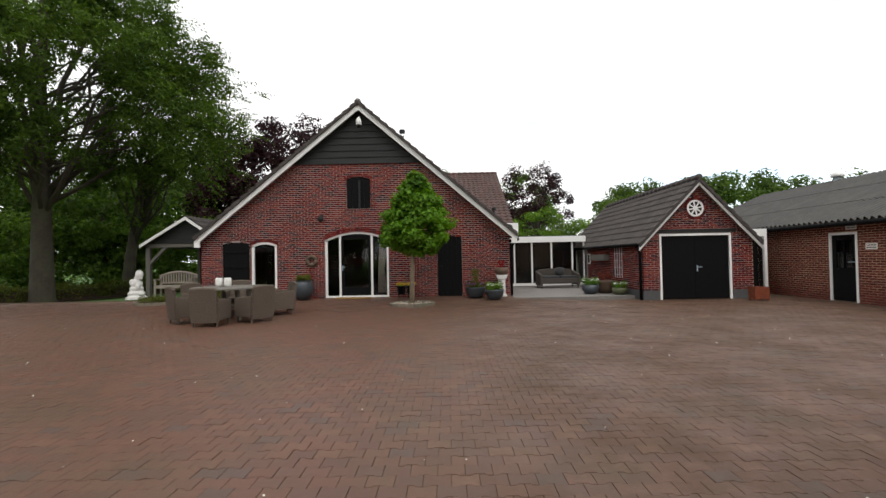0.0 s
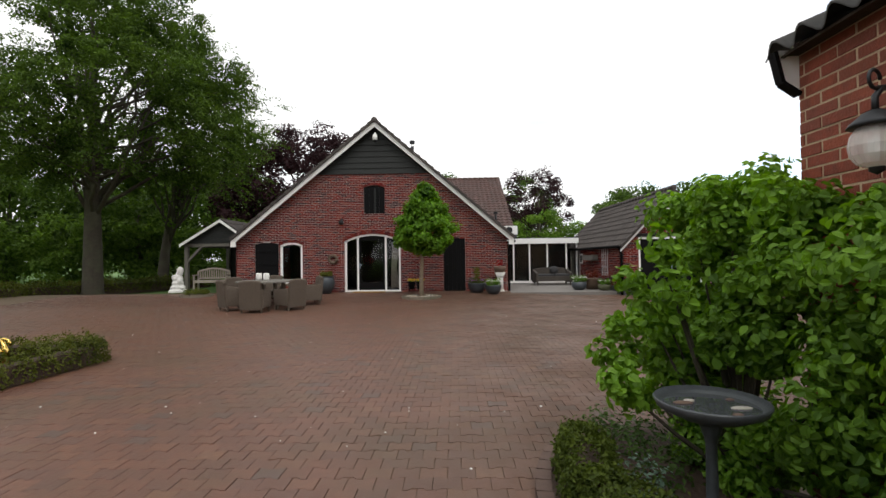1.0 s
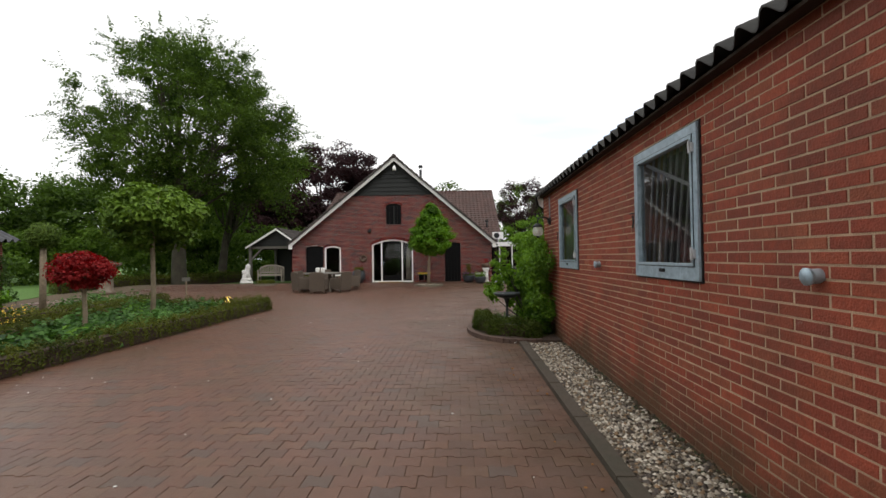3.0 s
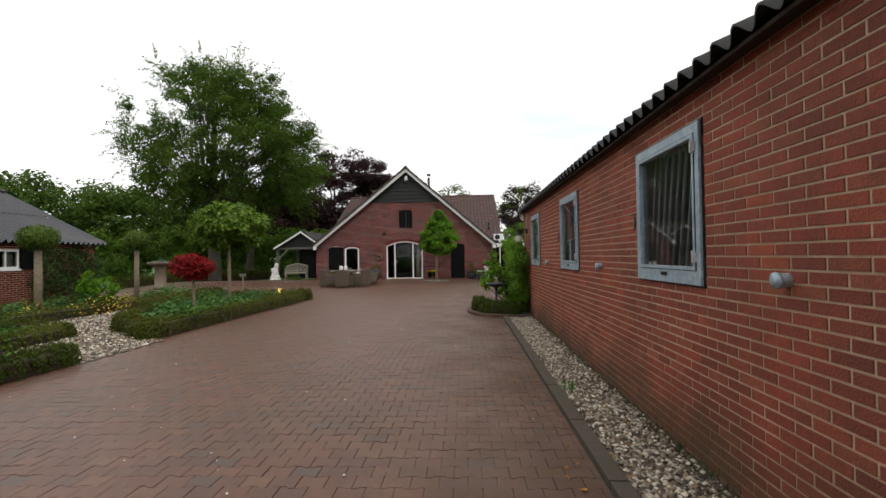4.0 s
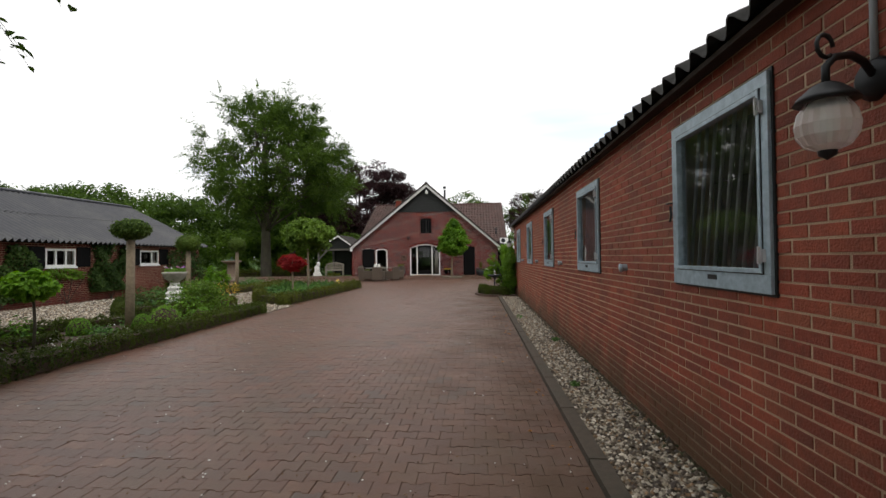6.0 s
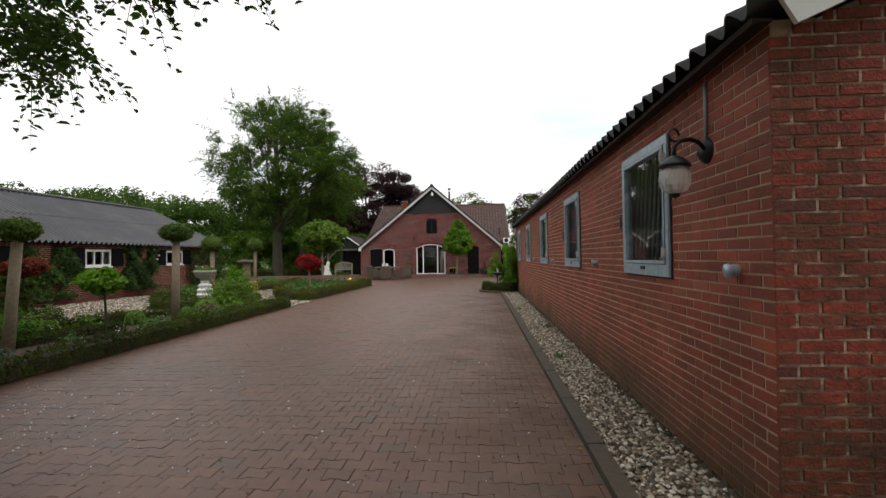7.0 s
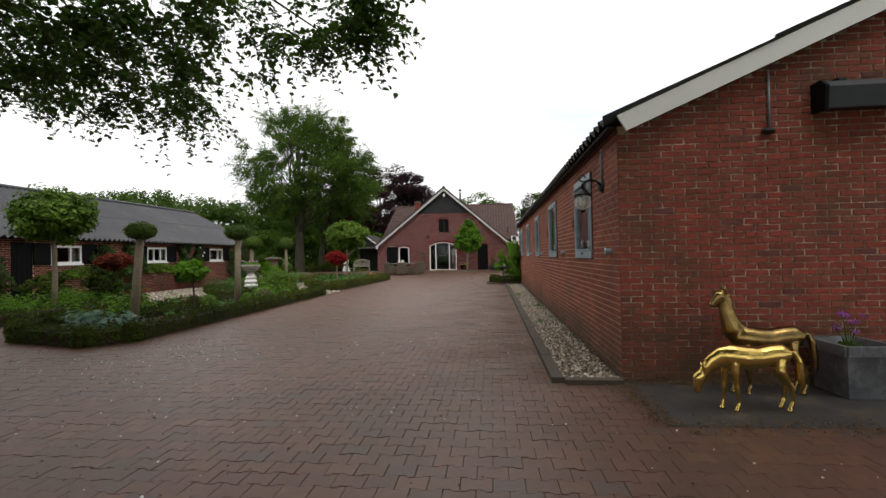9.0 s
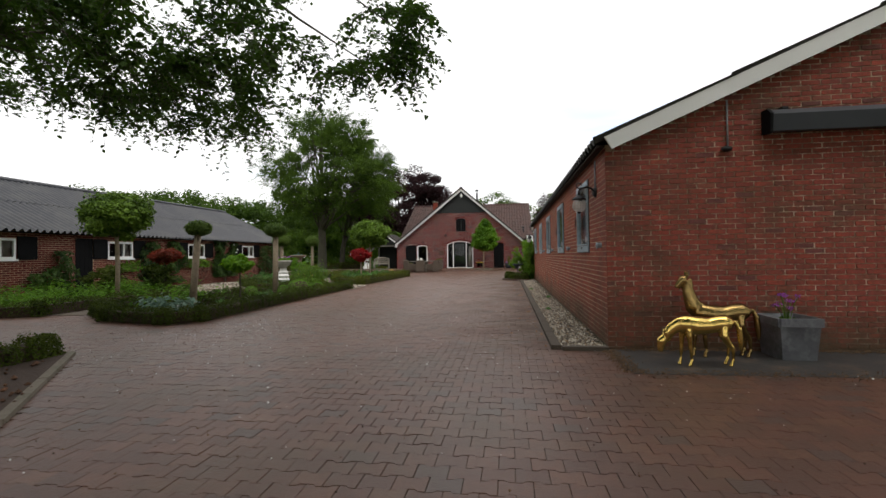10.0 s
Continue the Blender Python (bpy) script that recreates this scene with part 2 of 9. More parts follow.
MORTAR = shader("mortar", (0.58, 0.43, 0.285), 0.95, noise_scale=9, noise_amt=0.5, dark=(0.26, 0.18, 0.12), bump=0.6, bump_scale=160, stain=0.4, stain_scale=1.1, stain_color=(0.17, 0.115, 0.075), moss=(0.8, 1.15, (0.075, 0.055, 0.028)))
MORTAR_OLD = shader("weathered_mortar", (0.38, 0.275, 0.19), 0.95, noise_scale=6, noise_amt=0.8, dark=(0.15, 0.09, 0.06), bump=0.9, bump_scale=120, stain=0.5, stain_scale=1.4, stain_color=(0.09, 0.05, 0.03),
                    moss=(0.88, 1.25, (0.06, 0.044, 0.022)), flecks=[(0.9, 8, 0.49, (0.72, 0.58, 0.44))])
MORTAR_GREY = shader("grey_mortar", (0.5, 0.45, 0.42), 0.95, noise_scale=14, noise_amt=0.4, bump=0.4, bump_scale=160)
# the last tint puts the barn's shade along the kerb into the paver colour
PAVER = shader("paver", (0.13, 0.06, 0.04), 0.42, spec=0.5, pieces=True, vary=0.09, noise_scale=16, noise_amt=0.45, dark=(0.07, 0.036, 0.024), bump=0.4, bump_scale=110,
               stain=0.7, stain_scale=0.75, stain_from=0.46, stain_color=(0.085, 0.053, 0.03), flecks=[(0.45, 34, 0.63, (0.2, 0.135, 0.07))], barn_shade=(0.85, -0.6, 2.1, (0.06, 0.042, 0.027)),
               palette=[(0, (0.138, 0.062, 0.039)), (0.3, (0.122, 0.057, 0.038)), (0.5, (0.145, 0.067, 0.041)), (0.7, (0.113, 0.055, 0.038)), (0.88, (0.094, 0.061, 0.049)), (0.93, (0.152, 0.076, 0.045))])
BEDDING = shader("joint_sand", (0.12, 0.085, 0.05), 0.95, noise_scale=30, noise_amt=0.5, bump=0.5)
GRASS = shader("lawn", (0.09, 0.19, 0.03), 0.9, noise_scale=8, noise_amt=0.5, dark=(0.03, 0.07, 0.012), bump=0.8, bump_scale=40, stain=0.4, stain_scale=0.3, stain_color=(0.08, 0.13, 0.03))
SOIL = shader("soil", (0.06, 0.036, 0.024), 0.95, noise_scale=18, noise_amt=0.5, bump=1.0, bump_scale=45)
KERB = shader("concrete_kerb", (0.19, 0.16, 0.12), 0.9, noise_scale=20, noise_amt=0.45, bump=0.5, bump_scale=90, stain=0.6, stain_scale=1.5, stain_color=(0.07, 0.08, 0.045))
SLAB = shader("dark_slab", (0.05, 0.047, 0.044), 0.7, spec=0.4, noise_scale=5, noise_amt=0.7, dark=(0.026, 0.024, 0.023), bump=0.7, bump_scale=40, stain=0.7, stain_scale=2.6, stain_from=0.52, stain_color=(0.15, 0.1, 0.062))
KERB_DARK = shader("damp_kerb", (0.075, 0.057, 0.04), 0.85, noise_scale=20, noise_amt=0.45, bump=0.5, bump_scale=90, stain=0.6, stain_scale=1.5, stain_color=(0.04, 0.042, 0.026))
DIRT = shader("brown_dirt", (0.13, 0.08, 0.04), 0.95, pieces=True, vary=0.3, palette=[(0, (0.11, 0.062, 0.03)), (0.4, (0.07, 0.046, 0.028)), (0.75, (0.16, 0.092, 0.04))])
GRAVEL = shader("gravel", (0.42, 0.37, 0.3), 0.85, pieces=True, vary=0.3, noise_scale=60, noise_amt=0.2,
                palette=[(0, (0.25, 0.21, 0.155)), (0.2, (0.43, 0.38, 0.3)), (0.4, (0.1, 0.076, 0.054)), (0.58, (0.6, 0.55, 0.46)), (0.72, (0.075, 0.06, 0.05)), (0.88, (0.24, 0.155, 0.085))])
GRAVEL_BED = shader("gravel_bed", (0.13, 0.105, 0.08), 0.9, noise_scale=45, noise_amt=0.8, dark=(0.12, 0.095, 0.07), bump=1.0, bump_scale=55)
WHITE = shader("white_paint", (0.87, 0.87, 0.85), 0.45, noise_scale=6, noise_amt=0.1, dark=(0.7, 0.7, 0.67), bump=0.1)
EAVE_WOOD = shader("dark_stained_timber", (0.04, 0.028, 0.02), 0.8, spec=0.25, noise_scale=14, noise_amt=0.5, bump=0.3)
BARGE_GREY = shader("light_grey_board", (0.7, 0.71, 0.73), 0.6, noise_scale=5, noise_amt=0.25, dark=(0.5, 0.5, 0.51), bump=0.15)
BLACK = shader("black_paint", (0.005, 0.005, 0.0055), 0.7, spec=0.1, noise_scale=9, noise_amt=0.3, dark=(0.009, 0.009, 0.009), bump=0.15)
CLAD = shader("dark_cladding", (0.02, 0.022, 0.021), 0.65, spec=0.3, noise_scale=7, noise_amt=0.4, dark=(0.014, 0.014, 0.014), bump=0.3, bump_scale=30)
SHEET = shader("corrugated_sheet", (0.034, 0.035, 0.043), 0.38, spec=0.45, noise_scale=4, noise_amt=0.35, dark=(0.06, 0.062, 0.07), bump=0.2, bump_scale=40, stain=0.4, stain_scale=0.8, stain_color=(0.1, 0.1, 0.09))
SHEET_DARK = shader("weathered_sheet", (0.06, 0.058, 0.055), 0.75, noise_scale=5, noise_amt=0.5, dark=(0.03, 0.03, 0.028), bump=0.4, bump_scale=50, stain=0.5, stain_scale=1.5, stain_color=(0.09, 0.09, 0.075))
TILE_RED = shader("clay_roof_tile", (0.08, 0.037, 0.029), 0.75, pieces=True, vary=0.25, noise_scale=9, noise_amt=0.5, bump=0.3, bump_scale=60, stain=0.5, stain_scale=1.1, stain_color=(0.05, 0.042, 0.035))
TILE_DARK = shader("dark_roof_tile", (0.06, 0.05, 0.045), 0.75, pieces=True, vary=0.25, noise_scale=9, noise_amt=0.4, bump=0.3, bump_scale=60)
GALV = shader("galvanised_steel", (0.42, 0.53, 0.6), 0.38, metal=0.15, noise_scale=20, noise_amt=0.85, dark=(0.24, 0.33, 0.39), bump=0.2, bump_scale=35, stain=0.85, stain_scale=16, stain_color=(0.5, 0.63, 0.7))
STEEL_DARK = shader("dark_metal", (0.03, 0.032, 0.035), 0.5, metal=0.6, noise_scale=20, noise_amt=0.3)
GREY_PLASTIC = shader("grey_plastic", (0.32, 0.35, 0.38), 0.5, noise_scale=12, noise_amt=0.25)
GLASS = glass_shader("window_glass", (0.9, 0.92, 0.92))
DOUBLE_GLASS = glass_shader("double_glazing", (0.86, 0.88, 0.89), 2.1, 0.045)
CLEAR = bpy.data.materials.new("clear_glass_back")
CLEAR.use_nodes = True
CLEAR.node_tree.nodes["Principled BSDF"].inputs["Alpha"].default_value = 0.0
GLOBE = bpy.data.materials.new("ribbed_lamp_glass")
GLOBE.use_nodes = True
globe_in = GLOBE.node_tree.nodes["Principled BSDF"].inputs
globe_in["Base Color"].default_value = (0.9, 0.88, 0.84, 1)
globe_in["Roughness"].default_value, globe_in["Alpha"].default_value = 0.08, 0.4
# the darkness of the unlit rooms is put into this near-black colour
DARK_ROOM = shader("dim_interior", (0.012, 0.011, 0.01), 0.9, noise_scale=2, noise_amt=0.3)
CURTAIN = shader("curtain", (0.3, 0.27, 0.23), 0.95, noise_scale=10, noise_amt=0.3)
GOLD = shader("polished_brass", (0.82, 0.58, 0.17), 0.14, metal=1.0, noise_scale=14, noise_amt=0.25, dark=(0.3, 0.19, 0.045), bump=0.12, bump_scale=30)
GOLD_DARK = shader("aged_bronze", (0.4, 0.27, 0.1), 0.22, metal=1.0, noise_scale=8, noise_amt=0.6, dark=(0.1, 0.068, 0.03), bump=0.2, bump_scale=25)
LEAD = shader("zinc_planter", (0.15, 0.155, 0.165), 0.5, metal=0.3, noise_scale=7, noise_amt=0.6, dark=(0.05, 0.052, 0.058), stain=0.6, stain_scale=5, stain_color=(0.33, 0.34, 0.35))
RATTAN = shader("rattan", (0.115, 0.086, 0.063), 0.75, noise_scale=45, noise_amt=0.7, dark=(0.05, 0.04, 0.03), bump=1.0, bump_scale=110)
RATTAN_DARK = shader("dark_wicker", (0.07, 0.058, 0.048), 0.8, noise_scale=45, noise_amt=0.7, dark=(0.035, 0.03, 0.026), bump=1.0, bump_scale=110)
CUSHION = shader("grey_cushion", (0.05, 0.05, 0.053), 0.95, noise_scale=30, noise_amt=0.4, bump=0.4, bump_scale=150)
TEAK = shader("weathered_teak", (0.3, 0.27, 0.22), 0.8, noise_scale=22, noise_amt=0.5, dark=(0.18, 0.15, 0.12), bump=0.4)
OAK_GREY = shader("greyed_timber", (0.15, 0.14, 0.12), 0.85, noise_scale=18, noise_amt=0.5, dark=(0.075, 0.068, 0.06), bump=0.5)
POLE = shader("timber_pole", (0.3, 0.235, 0.16), 0.85, noise_scale=16, noise_amt=0.6, dark=(0.11, 0.09, 0.06), bump=0.6, bump_scale=50)
BARK = shader("bark", (0.062, 0.051, 0.036), 0.9, noise_scale=9, noise_amt=0.6, dark=(0.032, 0.028, 0.02), bump=0.9, bump_scale=25, stain=0.5, stain_scale=2.0, stain_color=(0.085, 0.095, 0.05))
STONE = shader("garden_stone", (0.4, 0.38, 0.33), 0.85, noise_scale=12, noise_amt=0.5, dark=(0.22, 0.21, 0.17), bump=0.5, stain=0.4, stain_scale=5, stain_color=(0.2, 0.2, 0.14))
BASIN_STONE = shader("brown_weathered_stone", (0.19, 0.14, 0.1), 0.9, noise_scale=10, noise_amt=0.5, dark=(0.1, 0.08, 0.055), bump=0.5, stain=0.5, stain_scale=4, stain_color=(0.3, 0.28, 0.24))
WHITE_STONE = shader("whitewashed_stone", (0.8, 0.79, 0.76), 0.85, noise_scale=16, noise_amt=0.45, dark=(0.36, 0.35, 0.32), bump=0.7, bump_scale=40)
POT_GREY = shader("grey_glazed_pot", (0.05, 0.06, 0.07), 0.4, noise_scale=8, noise_amt=0.3, bump=0.1)
POT_BROWN = shader("brown_clay_pot", (0.12, 0.075, 0.05), 0.7, noise_scale=9, noise_amt=0.4, bump=0.3)
BIRDBATH = shader("dark_cast_iron", (0.06, 0.068, 0.075), 0.42, metal=0.2, noise_scale=18, noise_amt=0.5, dark=(0.025, 0.028, 0.03), bump=0.2)
RUST = shader("rusty_steel", (0.2, 0.045, 0.015), 0.85, noise_scale=14, noise_amt=0.5, bump=0.4)
COIR = shader("coir_mat", (0.3, 0.17, 0.05), 0.95, noise_scale=60, noise_amt=0.5, bump=0.8)
BOARD_DARK = shader("slate_grey_board", (0.03, 0.033, 0.04), 0.5, noise_scale=6, noise_amt=0.3, bump=0.1)
DECK = shader("grey_decking", (0.19, 0.175, 0.16), 0.8, noise_scale=14, noise_amt=0.4, bump=0.3)
YELLOW = shader("yellow_petal", (0.75, 0.5, 0.04), 0.7)
PINK = shader("pink_petal", (0.55, 0.22, 0.42), 0.7)
PURPLE = shader("violet_petal", (0.42, 0.09, 0.55), 0.7)
WHITE_PETAL = shader("white_petal", (0.75, 0.75, 0.72), 0.7)
LITTER = shader("brown_leaf_litter", (0.11, 0.05, 0.024), 0.9, pieces=True, vary=0.4)
BAR_STEEL = shader("grille_steel", (0.6, 0.61, 0.62), 0.5, metal=0.2, noise_scale=20, noise_amt=0.3)
WICKER = shader("wicker_wreath", (0.14, 0.1, 0.07), 0.9, noise_scale=40, noise_amt=0.6, bump=0.8)
SIGN_WHITE = shader("sign_enamel", (0.75, 0.74, 0.7), 0.5, noise_scale=8, noise_amt=0.15)
INK = shader("sign_print", (0.03, 0.03, 0.03), 0.6)
PLINTH = shader("grey_plinth", (0.085, 0.088, 0.09), 0.85, noise_scale=10, noise_amt=0.4, bump=0.3)

L_BEECH = leaf_shader("beech_leaf", (0.017, 0.038, 0.008), (0.115, 0.188, 0.027), 0.38)
L_NEAR = leaf_shader("overhang_leaf", (0.016, 0.036, 0.009), (0.07, 0.13, 0.02), 0.3)
L_WOOD = leaf_shader("woodland_leaf", (0.018, 0.04, 0.008), (0.1, 0.17, 0.026), 0.36)
L_UNDER = leaf_shader("undergrowth_leaf", (0.03, 0.06, 0.01), (0.16, 0.265, 0.04), 0.42)
L_TOPIARY = leaf_shader("topiary_leaf", (0.016, 0.04, 0.007), (0.13, 0.2, 0.035), 0.22)
L_COPPER = leaf_shader("copper_leaf", (0.015, 0.007, 0.008), (0.045, 0.017, 0.02), 0.25)
L_BRIGHT = leaf_shader("fresh_leaf", (0.035, 0.09, 0.01), (0.165, 0.33, 0.026), 0.36)
L_CATALPA = leaf_shader("mid_green_leaf", (0.035, 0.085, 0.01), (0.17, 0.29, 0.03), 0.32)
L_STANDARD = leaf_shader("dark_green_leaf", (0.018, 0.045, 0.008), (0.165, 0.27, 0.034), 0.22)
L_HEDGE = leaf_shader("box_leaf", (0.02, 0.034, 0.006), (0.14, 0.155, 0.024), 0.22, 0.12)
L_HEDGE_DARK = leaf_shader("yew_leaf", (0.009, 0.02, 0.004), (0.085, 0.115, 0.017), 0.2, 0.1)
L_PERENNIAL = leaf_shader("perennial_leaf", (0.018, 0.055, 0.01), (0.19, 0.36, 0.045), 0.33)
L_GROUND = leaf_shader("ground_cover_leaf", (0.012, 0.04, 0.01), (0.13, 0.26, 0.065), 0.3)
L_BLUE = leaf_shader("blue_green_leaf", (0.06, 0.11, 0.08), (0.19, 0.28, 0.21), 0.25)
L_RED = leaf_shader("red_maple_leaf", (0.1, 0.008, 0.01), (0.4, 0.03, 0.03), 0.35)
L_IVY = leaf_shader("ivy_leaf", (0.014, 0.034, 0.01), (0.065, 0.115, 0.022), 0.25)
L_CLIMB = leaf_shader("climber_leaf", (0.02, 0.06, 0.008), (0.2, 0.37, 0.035), 0.38, 0.3)
L_PHOTINIA = leaf_shader("photinia_leaf", (0.05, 0.025, 0.012), (0.24, 0.035, 0.02), 0.28)


# ---------------------------------------------------------------- mesh helpers
class Geo:
    """Collects vertices and faces of one mesh."""

    def __init__(self):
        self.v, self.f = [], []

    def add(self, verts, faces):
        n = len(self.v)
        self.v.extend(tuple(map(float, p)) for p in verts)
        self.f.extend(tuple(n + i for i in f) for f in faces)
        return self

    def box(self, x0, x1, y0, y1, z0, z1):
        return self.add([(x0, y0, z0), (x1, y0, z0), (x1, y1, z0), (x0, y1, z0), (x0, y0, z1), (x1, y0, z1), (x1, y1, z1), (x0, y1, z1)],
                        [(3, 2, 1, 0), (4, 5, 6, 7), (0, 1, 5, 4), (1, 2, 6, 5), (2, 3, 7, 6), (3, 0, 4, 7)])

    def beam(self, p, q, w, h):
        """A bar from p to q, w wide and h high."""
        p, q = Vector(p), Vector(q)
        d = (q - p).normalized()
        s = d.cross(Vector((0, 0, 1)))
        s = Vector((1, 0, 0)) if s.length < 0.01 else s.normalized()
        u = s.cross(d)
        c = [(-w / 2, -h / 2), (w / 2, -h / 2), (w / 2, h / 2), (-w / 2, h / 2)]
        return self.add([p + s * a + u * b for a, b in c] + [q + s * a + u * b for a, b in c],
                        [(3, 2, 1, 0), (4, 5, 6, 7), (0, 1, 5, 4), (1, 2, 6, 5), (2, 3, 7, 6), (3, 0, 4, 7)])

    def prism(self, poly, axis, a, b):
        """A polygon in the other two axes, drawn out along axis from a to b."""
        def at(p, c):
            return {"x": (c, p[0], p[1]), "y": (p[0], c, p[1]), "z": (p[0], p[1], c)}[axis]
        n = len(poly)
        return self.add([at(p, a) for p in poly] + [at(p, b) for p in poly],
                        [tuple(range(n - 1, -1, -1)), tuple(range(n, 2 * n))] + [(i, (i + 1) % n, n + (i + 1) % n, n + i) for i in range(n)])

    def lathe(self, profile, c=(0, 0, 0), n=20, wob=0.0):
        m = len(profile)
        vs = []
        for k in range(n):
            a = 2 * math.pi * k / n
            w = 1 + wob * math.sin(3 * a + 1)
            vs += [(c[0] + r * w * math.cos(a), c[1] + r * w * math.sin(a), c[2] + z) for r, z in profile]
        fs = [(k * m + i, (k + 1) % n * m + i, (k + 1) % n * m + i + 1, k * m + i + 1) for k in range(n) for i in range(m - 1)]
        return self.add(vs, fs)

    def tube(self, pts, radii, n=8):
        pts = [Vector(p) for p in pts]
        if not isinstance(radii, (list, tuple)):
            radii = [radii] * len(pts)
        vs, ref = [], None
        for i, p in enumerate(pts):
            d = (pts[min(i + 1, len(pts) - 1)] - pts[max(i - 1, 0)]).normalized()
            if ref is None:
                ref = d.cross(Vector((0, 0, 1)))
                ref = Vector((1, 0, 0)) if ref.length < 0.05 else ref.normalized()
            ref = (ref - d * ref.dot(d)).normalized()
            o = d.cross(ref)
            vs += [p + (ref * math.cos(2 * math.pi * k / n) + o * math.sin(2 * math.pi * k / n)) * radii[i] for k in range(n)]
        m = len(pts)
        fs = [(i * n + k, i * n + (k + 1) % n, (i + 1) * n + (k + 1) % n, (i + 1) * n + k) for i in range(m - 1) for k in range(n)]
        fs += [tuple(range(n - 1, -1, -1)), tuple((m - 1) * n + k for k in range(n))]
        return self.add(vs, fs)

    def ball(self, c, r, n=12, squash=(1, 1, 1)):
        prof = [(max(math.sin(math.pi * i / (n // 2 + 2)), 0.001), -math.cos(math.pi * i / (n // 2 + 2))) for i in range(n // 2 + 3)]
        k = len(self.v)
        self.lathe([(a, b) for a, b in prof], (0, 0, 0), n)
        self.v[k:] = [(c[0] + x * r * squash[0], c[1] + y * r * squash[1], c[2] + z * r * squash[2]) for x, y, z in self.v[k:]]
        return self

    def bulk(self, verts, faces):
        """Arrays of vertices and faces with no checks, for thousands of pieces."""
        n = len(self.v)
        self.v.extend(map(tuple, verts.tolist()))
        self.f.extend(map(tuple, (faces + n).tolist()))
        return self

    def mesh(self, name, mat, smooth=False, bevel=0.0, shift=(0, 0, 0), weld=False):
        me = bpy.data.meshes.new(name)
        vs = self.v if shift == (0, 0, 0) else [(x - shift[0], y - shift[1], z - shift[2]) for x, y, z in self.v]
        me.from_pydata(vs, [], self.f)
        if weld:
            bm = bmesh.new()
            bm.from_mesh(me)
            bmesh.ops.remove_doubles(bm, verts=bm.verts, dist=0.0005)
            bm.to_mesh(me)
            bm.free()
        if bevel:
            bm = bmesh.new()
            bm.from_mesh(me)
            sharp = [e for e in bm.edges if len(e.link_faces) == 2 and e.calc_face_angle(0) > 0.5]
            bmesh.ops.bevel(bm, geom=sharp, offset=bevel, segments=2, profile=0.7, affect="EDGES", clamp_overlap=True)
            bm.to_mesh(me)
            bm.free()
        if smooth:
            me.polygons.foreach_set("use_smooth", [True] * len(me.polygons))
        me.materials.append(mat)
        return me


BASE = {}


def thing(name, at=(0, 0, 0), label="", category="", group="", kind="", turn=0.0):
    """A top-level Empty at its base, for parts."""
    ob = new(name)
    ob.empty_display_size = 0.1
    ob.matrix_basis = pose(*at, 0, 0, turn)
    BASE[ob.name] = tuple(at)
    return tagged(ob, label, category, group, kind)


def part(name, geo, mat, parent, label="", smooth=False, bevel=0.0, world_space=False, kind="", weld=False):
    """One mesh under a thing or a part. world_space: its numbers count from the world's origin."""
    shift = BASE.get(parent.name, (0, 0, 0)) if world_space else (0, 0, 0)
    ob = new(name, geo.mesh(name, mat, smooth, bevel, shift, weld))
    ob.parent = parent
    BASE[ob.name] = shift if not world_space else BASE.get(parent.name, (0, 0, 0))
    return tagged(ob, label, kind=kind)


def glaze(ob, face):
    """The pane's outer face keeps the glass gloss; its other faces are clear."""
    ob.data.materials.append(CLEAR)
    face = Vector(face)
    for p in ob.data.polygons:
        if p.normal.dot(face) < 0.5:
            p.material_index = 1
    ob.visible_shadow = False
    return ob


def solo(name, geo, mat, label="", category="", group="", kind="", smooth=False, bevel=0.0, at=(0, 0, 0), turn=0.0):
    """A thing that is one mesh; the numbers of geo count from at."""
    ob = new(name, geo.mesh(name, mat, smooth, bevel))
    ob.matrix_basis = pose(*at, 0, 0, turn)
    BASE[ob.name] = tuple(at)
    return tagged(ob, label, category, group, kind)


def rise(x, y):
    """The yard's height: level, with a gentle ramp up to the farmhouse."""
    s = min(max((y - 9.0) / 3.6, 0), 1)
    e = min(max((4.5 - x) / 2.5, 0), 1)
    return 0.13 * s * s * (3 - 2 * s) * e


def leaf_arrays(centres, normals, size, rng, curl=0.25, jitter=0.35, slim=0.55, fine=False):
    """Folded leaves, four corners each, at the centres and about the normals."""
    n = len(centres)
    nor = normals + rng.normal(0, jitter, (n, 3))
    nor /= np.linalg.norm(nor, axis=1)[:, None] + 1e-9
    t = rng.normal(0, 1, (n, 3))
    t -= nor * (t * nor).sum(1)[:, None]
    t /= np.linalg.norm(t, axis=1)[:, None] + 1e-9
    s = np.cross(nor, t)
    L = (size * rng.uniform(0.65, 1.25, n))[:, None]
    base, tip = centres - t * L * 0.5, centres + t * L * 0.5 - nor * L * curl * 0.5
    mid = centres - t * L * 0.06 + nor * L * curl * 0.3
    if fine:
        a, b = centres - t * L * 0.22 + nor * L * curl * 0.12, centres + t * L * 0.16 + nor * L * curl * 0.05
        dip = nor * L * curl * 0.35
        v = np.stack([base, a + s * L * slim * 0.46 + dip, b + s * L * slim * 0.42 + dip, tip, b - s * L * slim * 0.42 + dip, a - s * L * slim * 0.46 + dip], 1).reshape(-1, 3)
        q = np.arange(n)[:, None] * 6
        return v, np.concatenate([q + np.array([[0, 1, 2, 3]]), q + np.array([[3, 4, 5, 0]])])
    v = np.stack([base, mid + s * L * slim * 0.5, tip, mid - s * L * slim * 0.5], 1).reshape(-1, 3)
    return v, np.arange(4 * n).reshape(n, 4)


def ball_points(n, rng, shell=0.0):
    p = rng.normal(0, 1, (n, 3))
    p /= np.linalg.norm(p, axis=1)[:, None]
    return p * (rng.uniform(shell ** 3, 1, n) ** (1 / 3))[:, None]


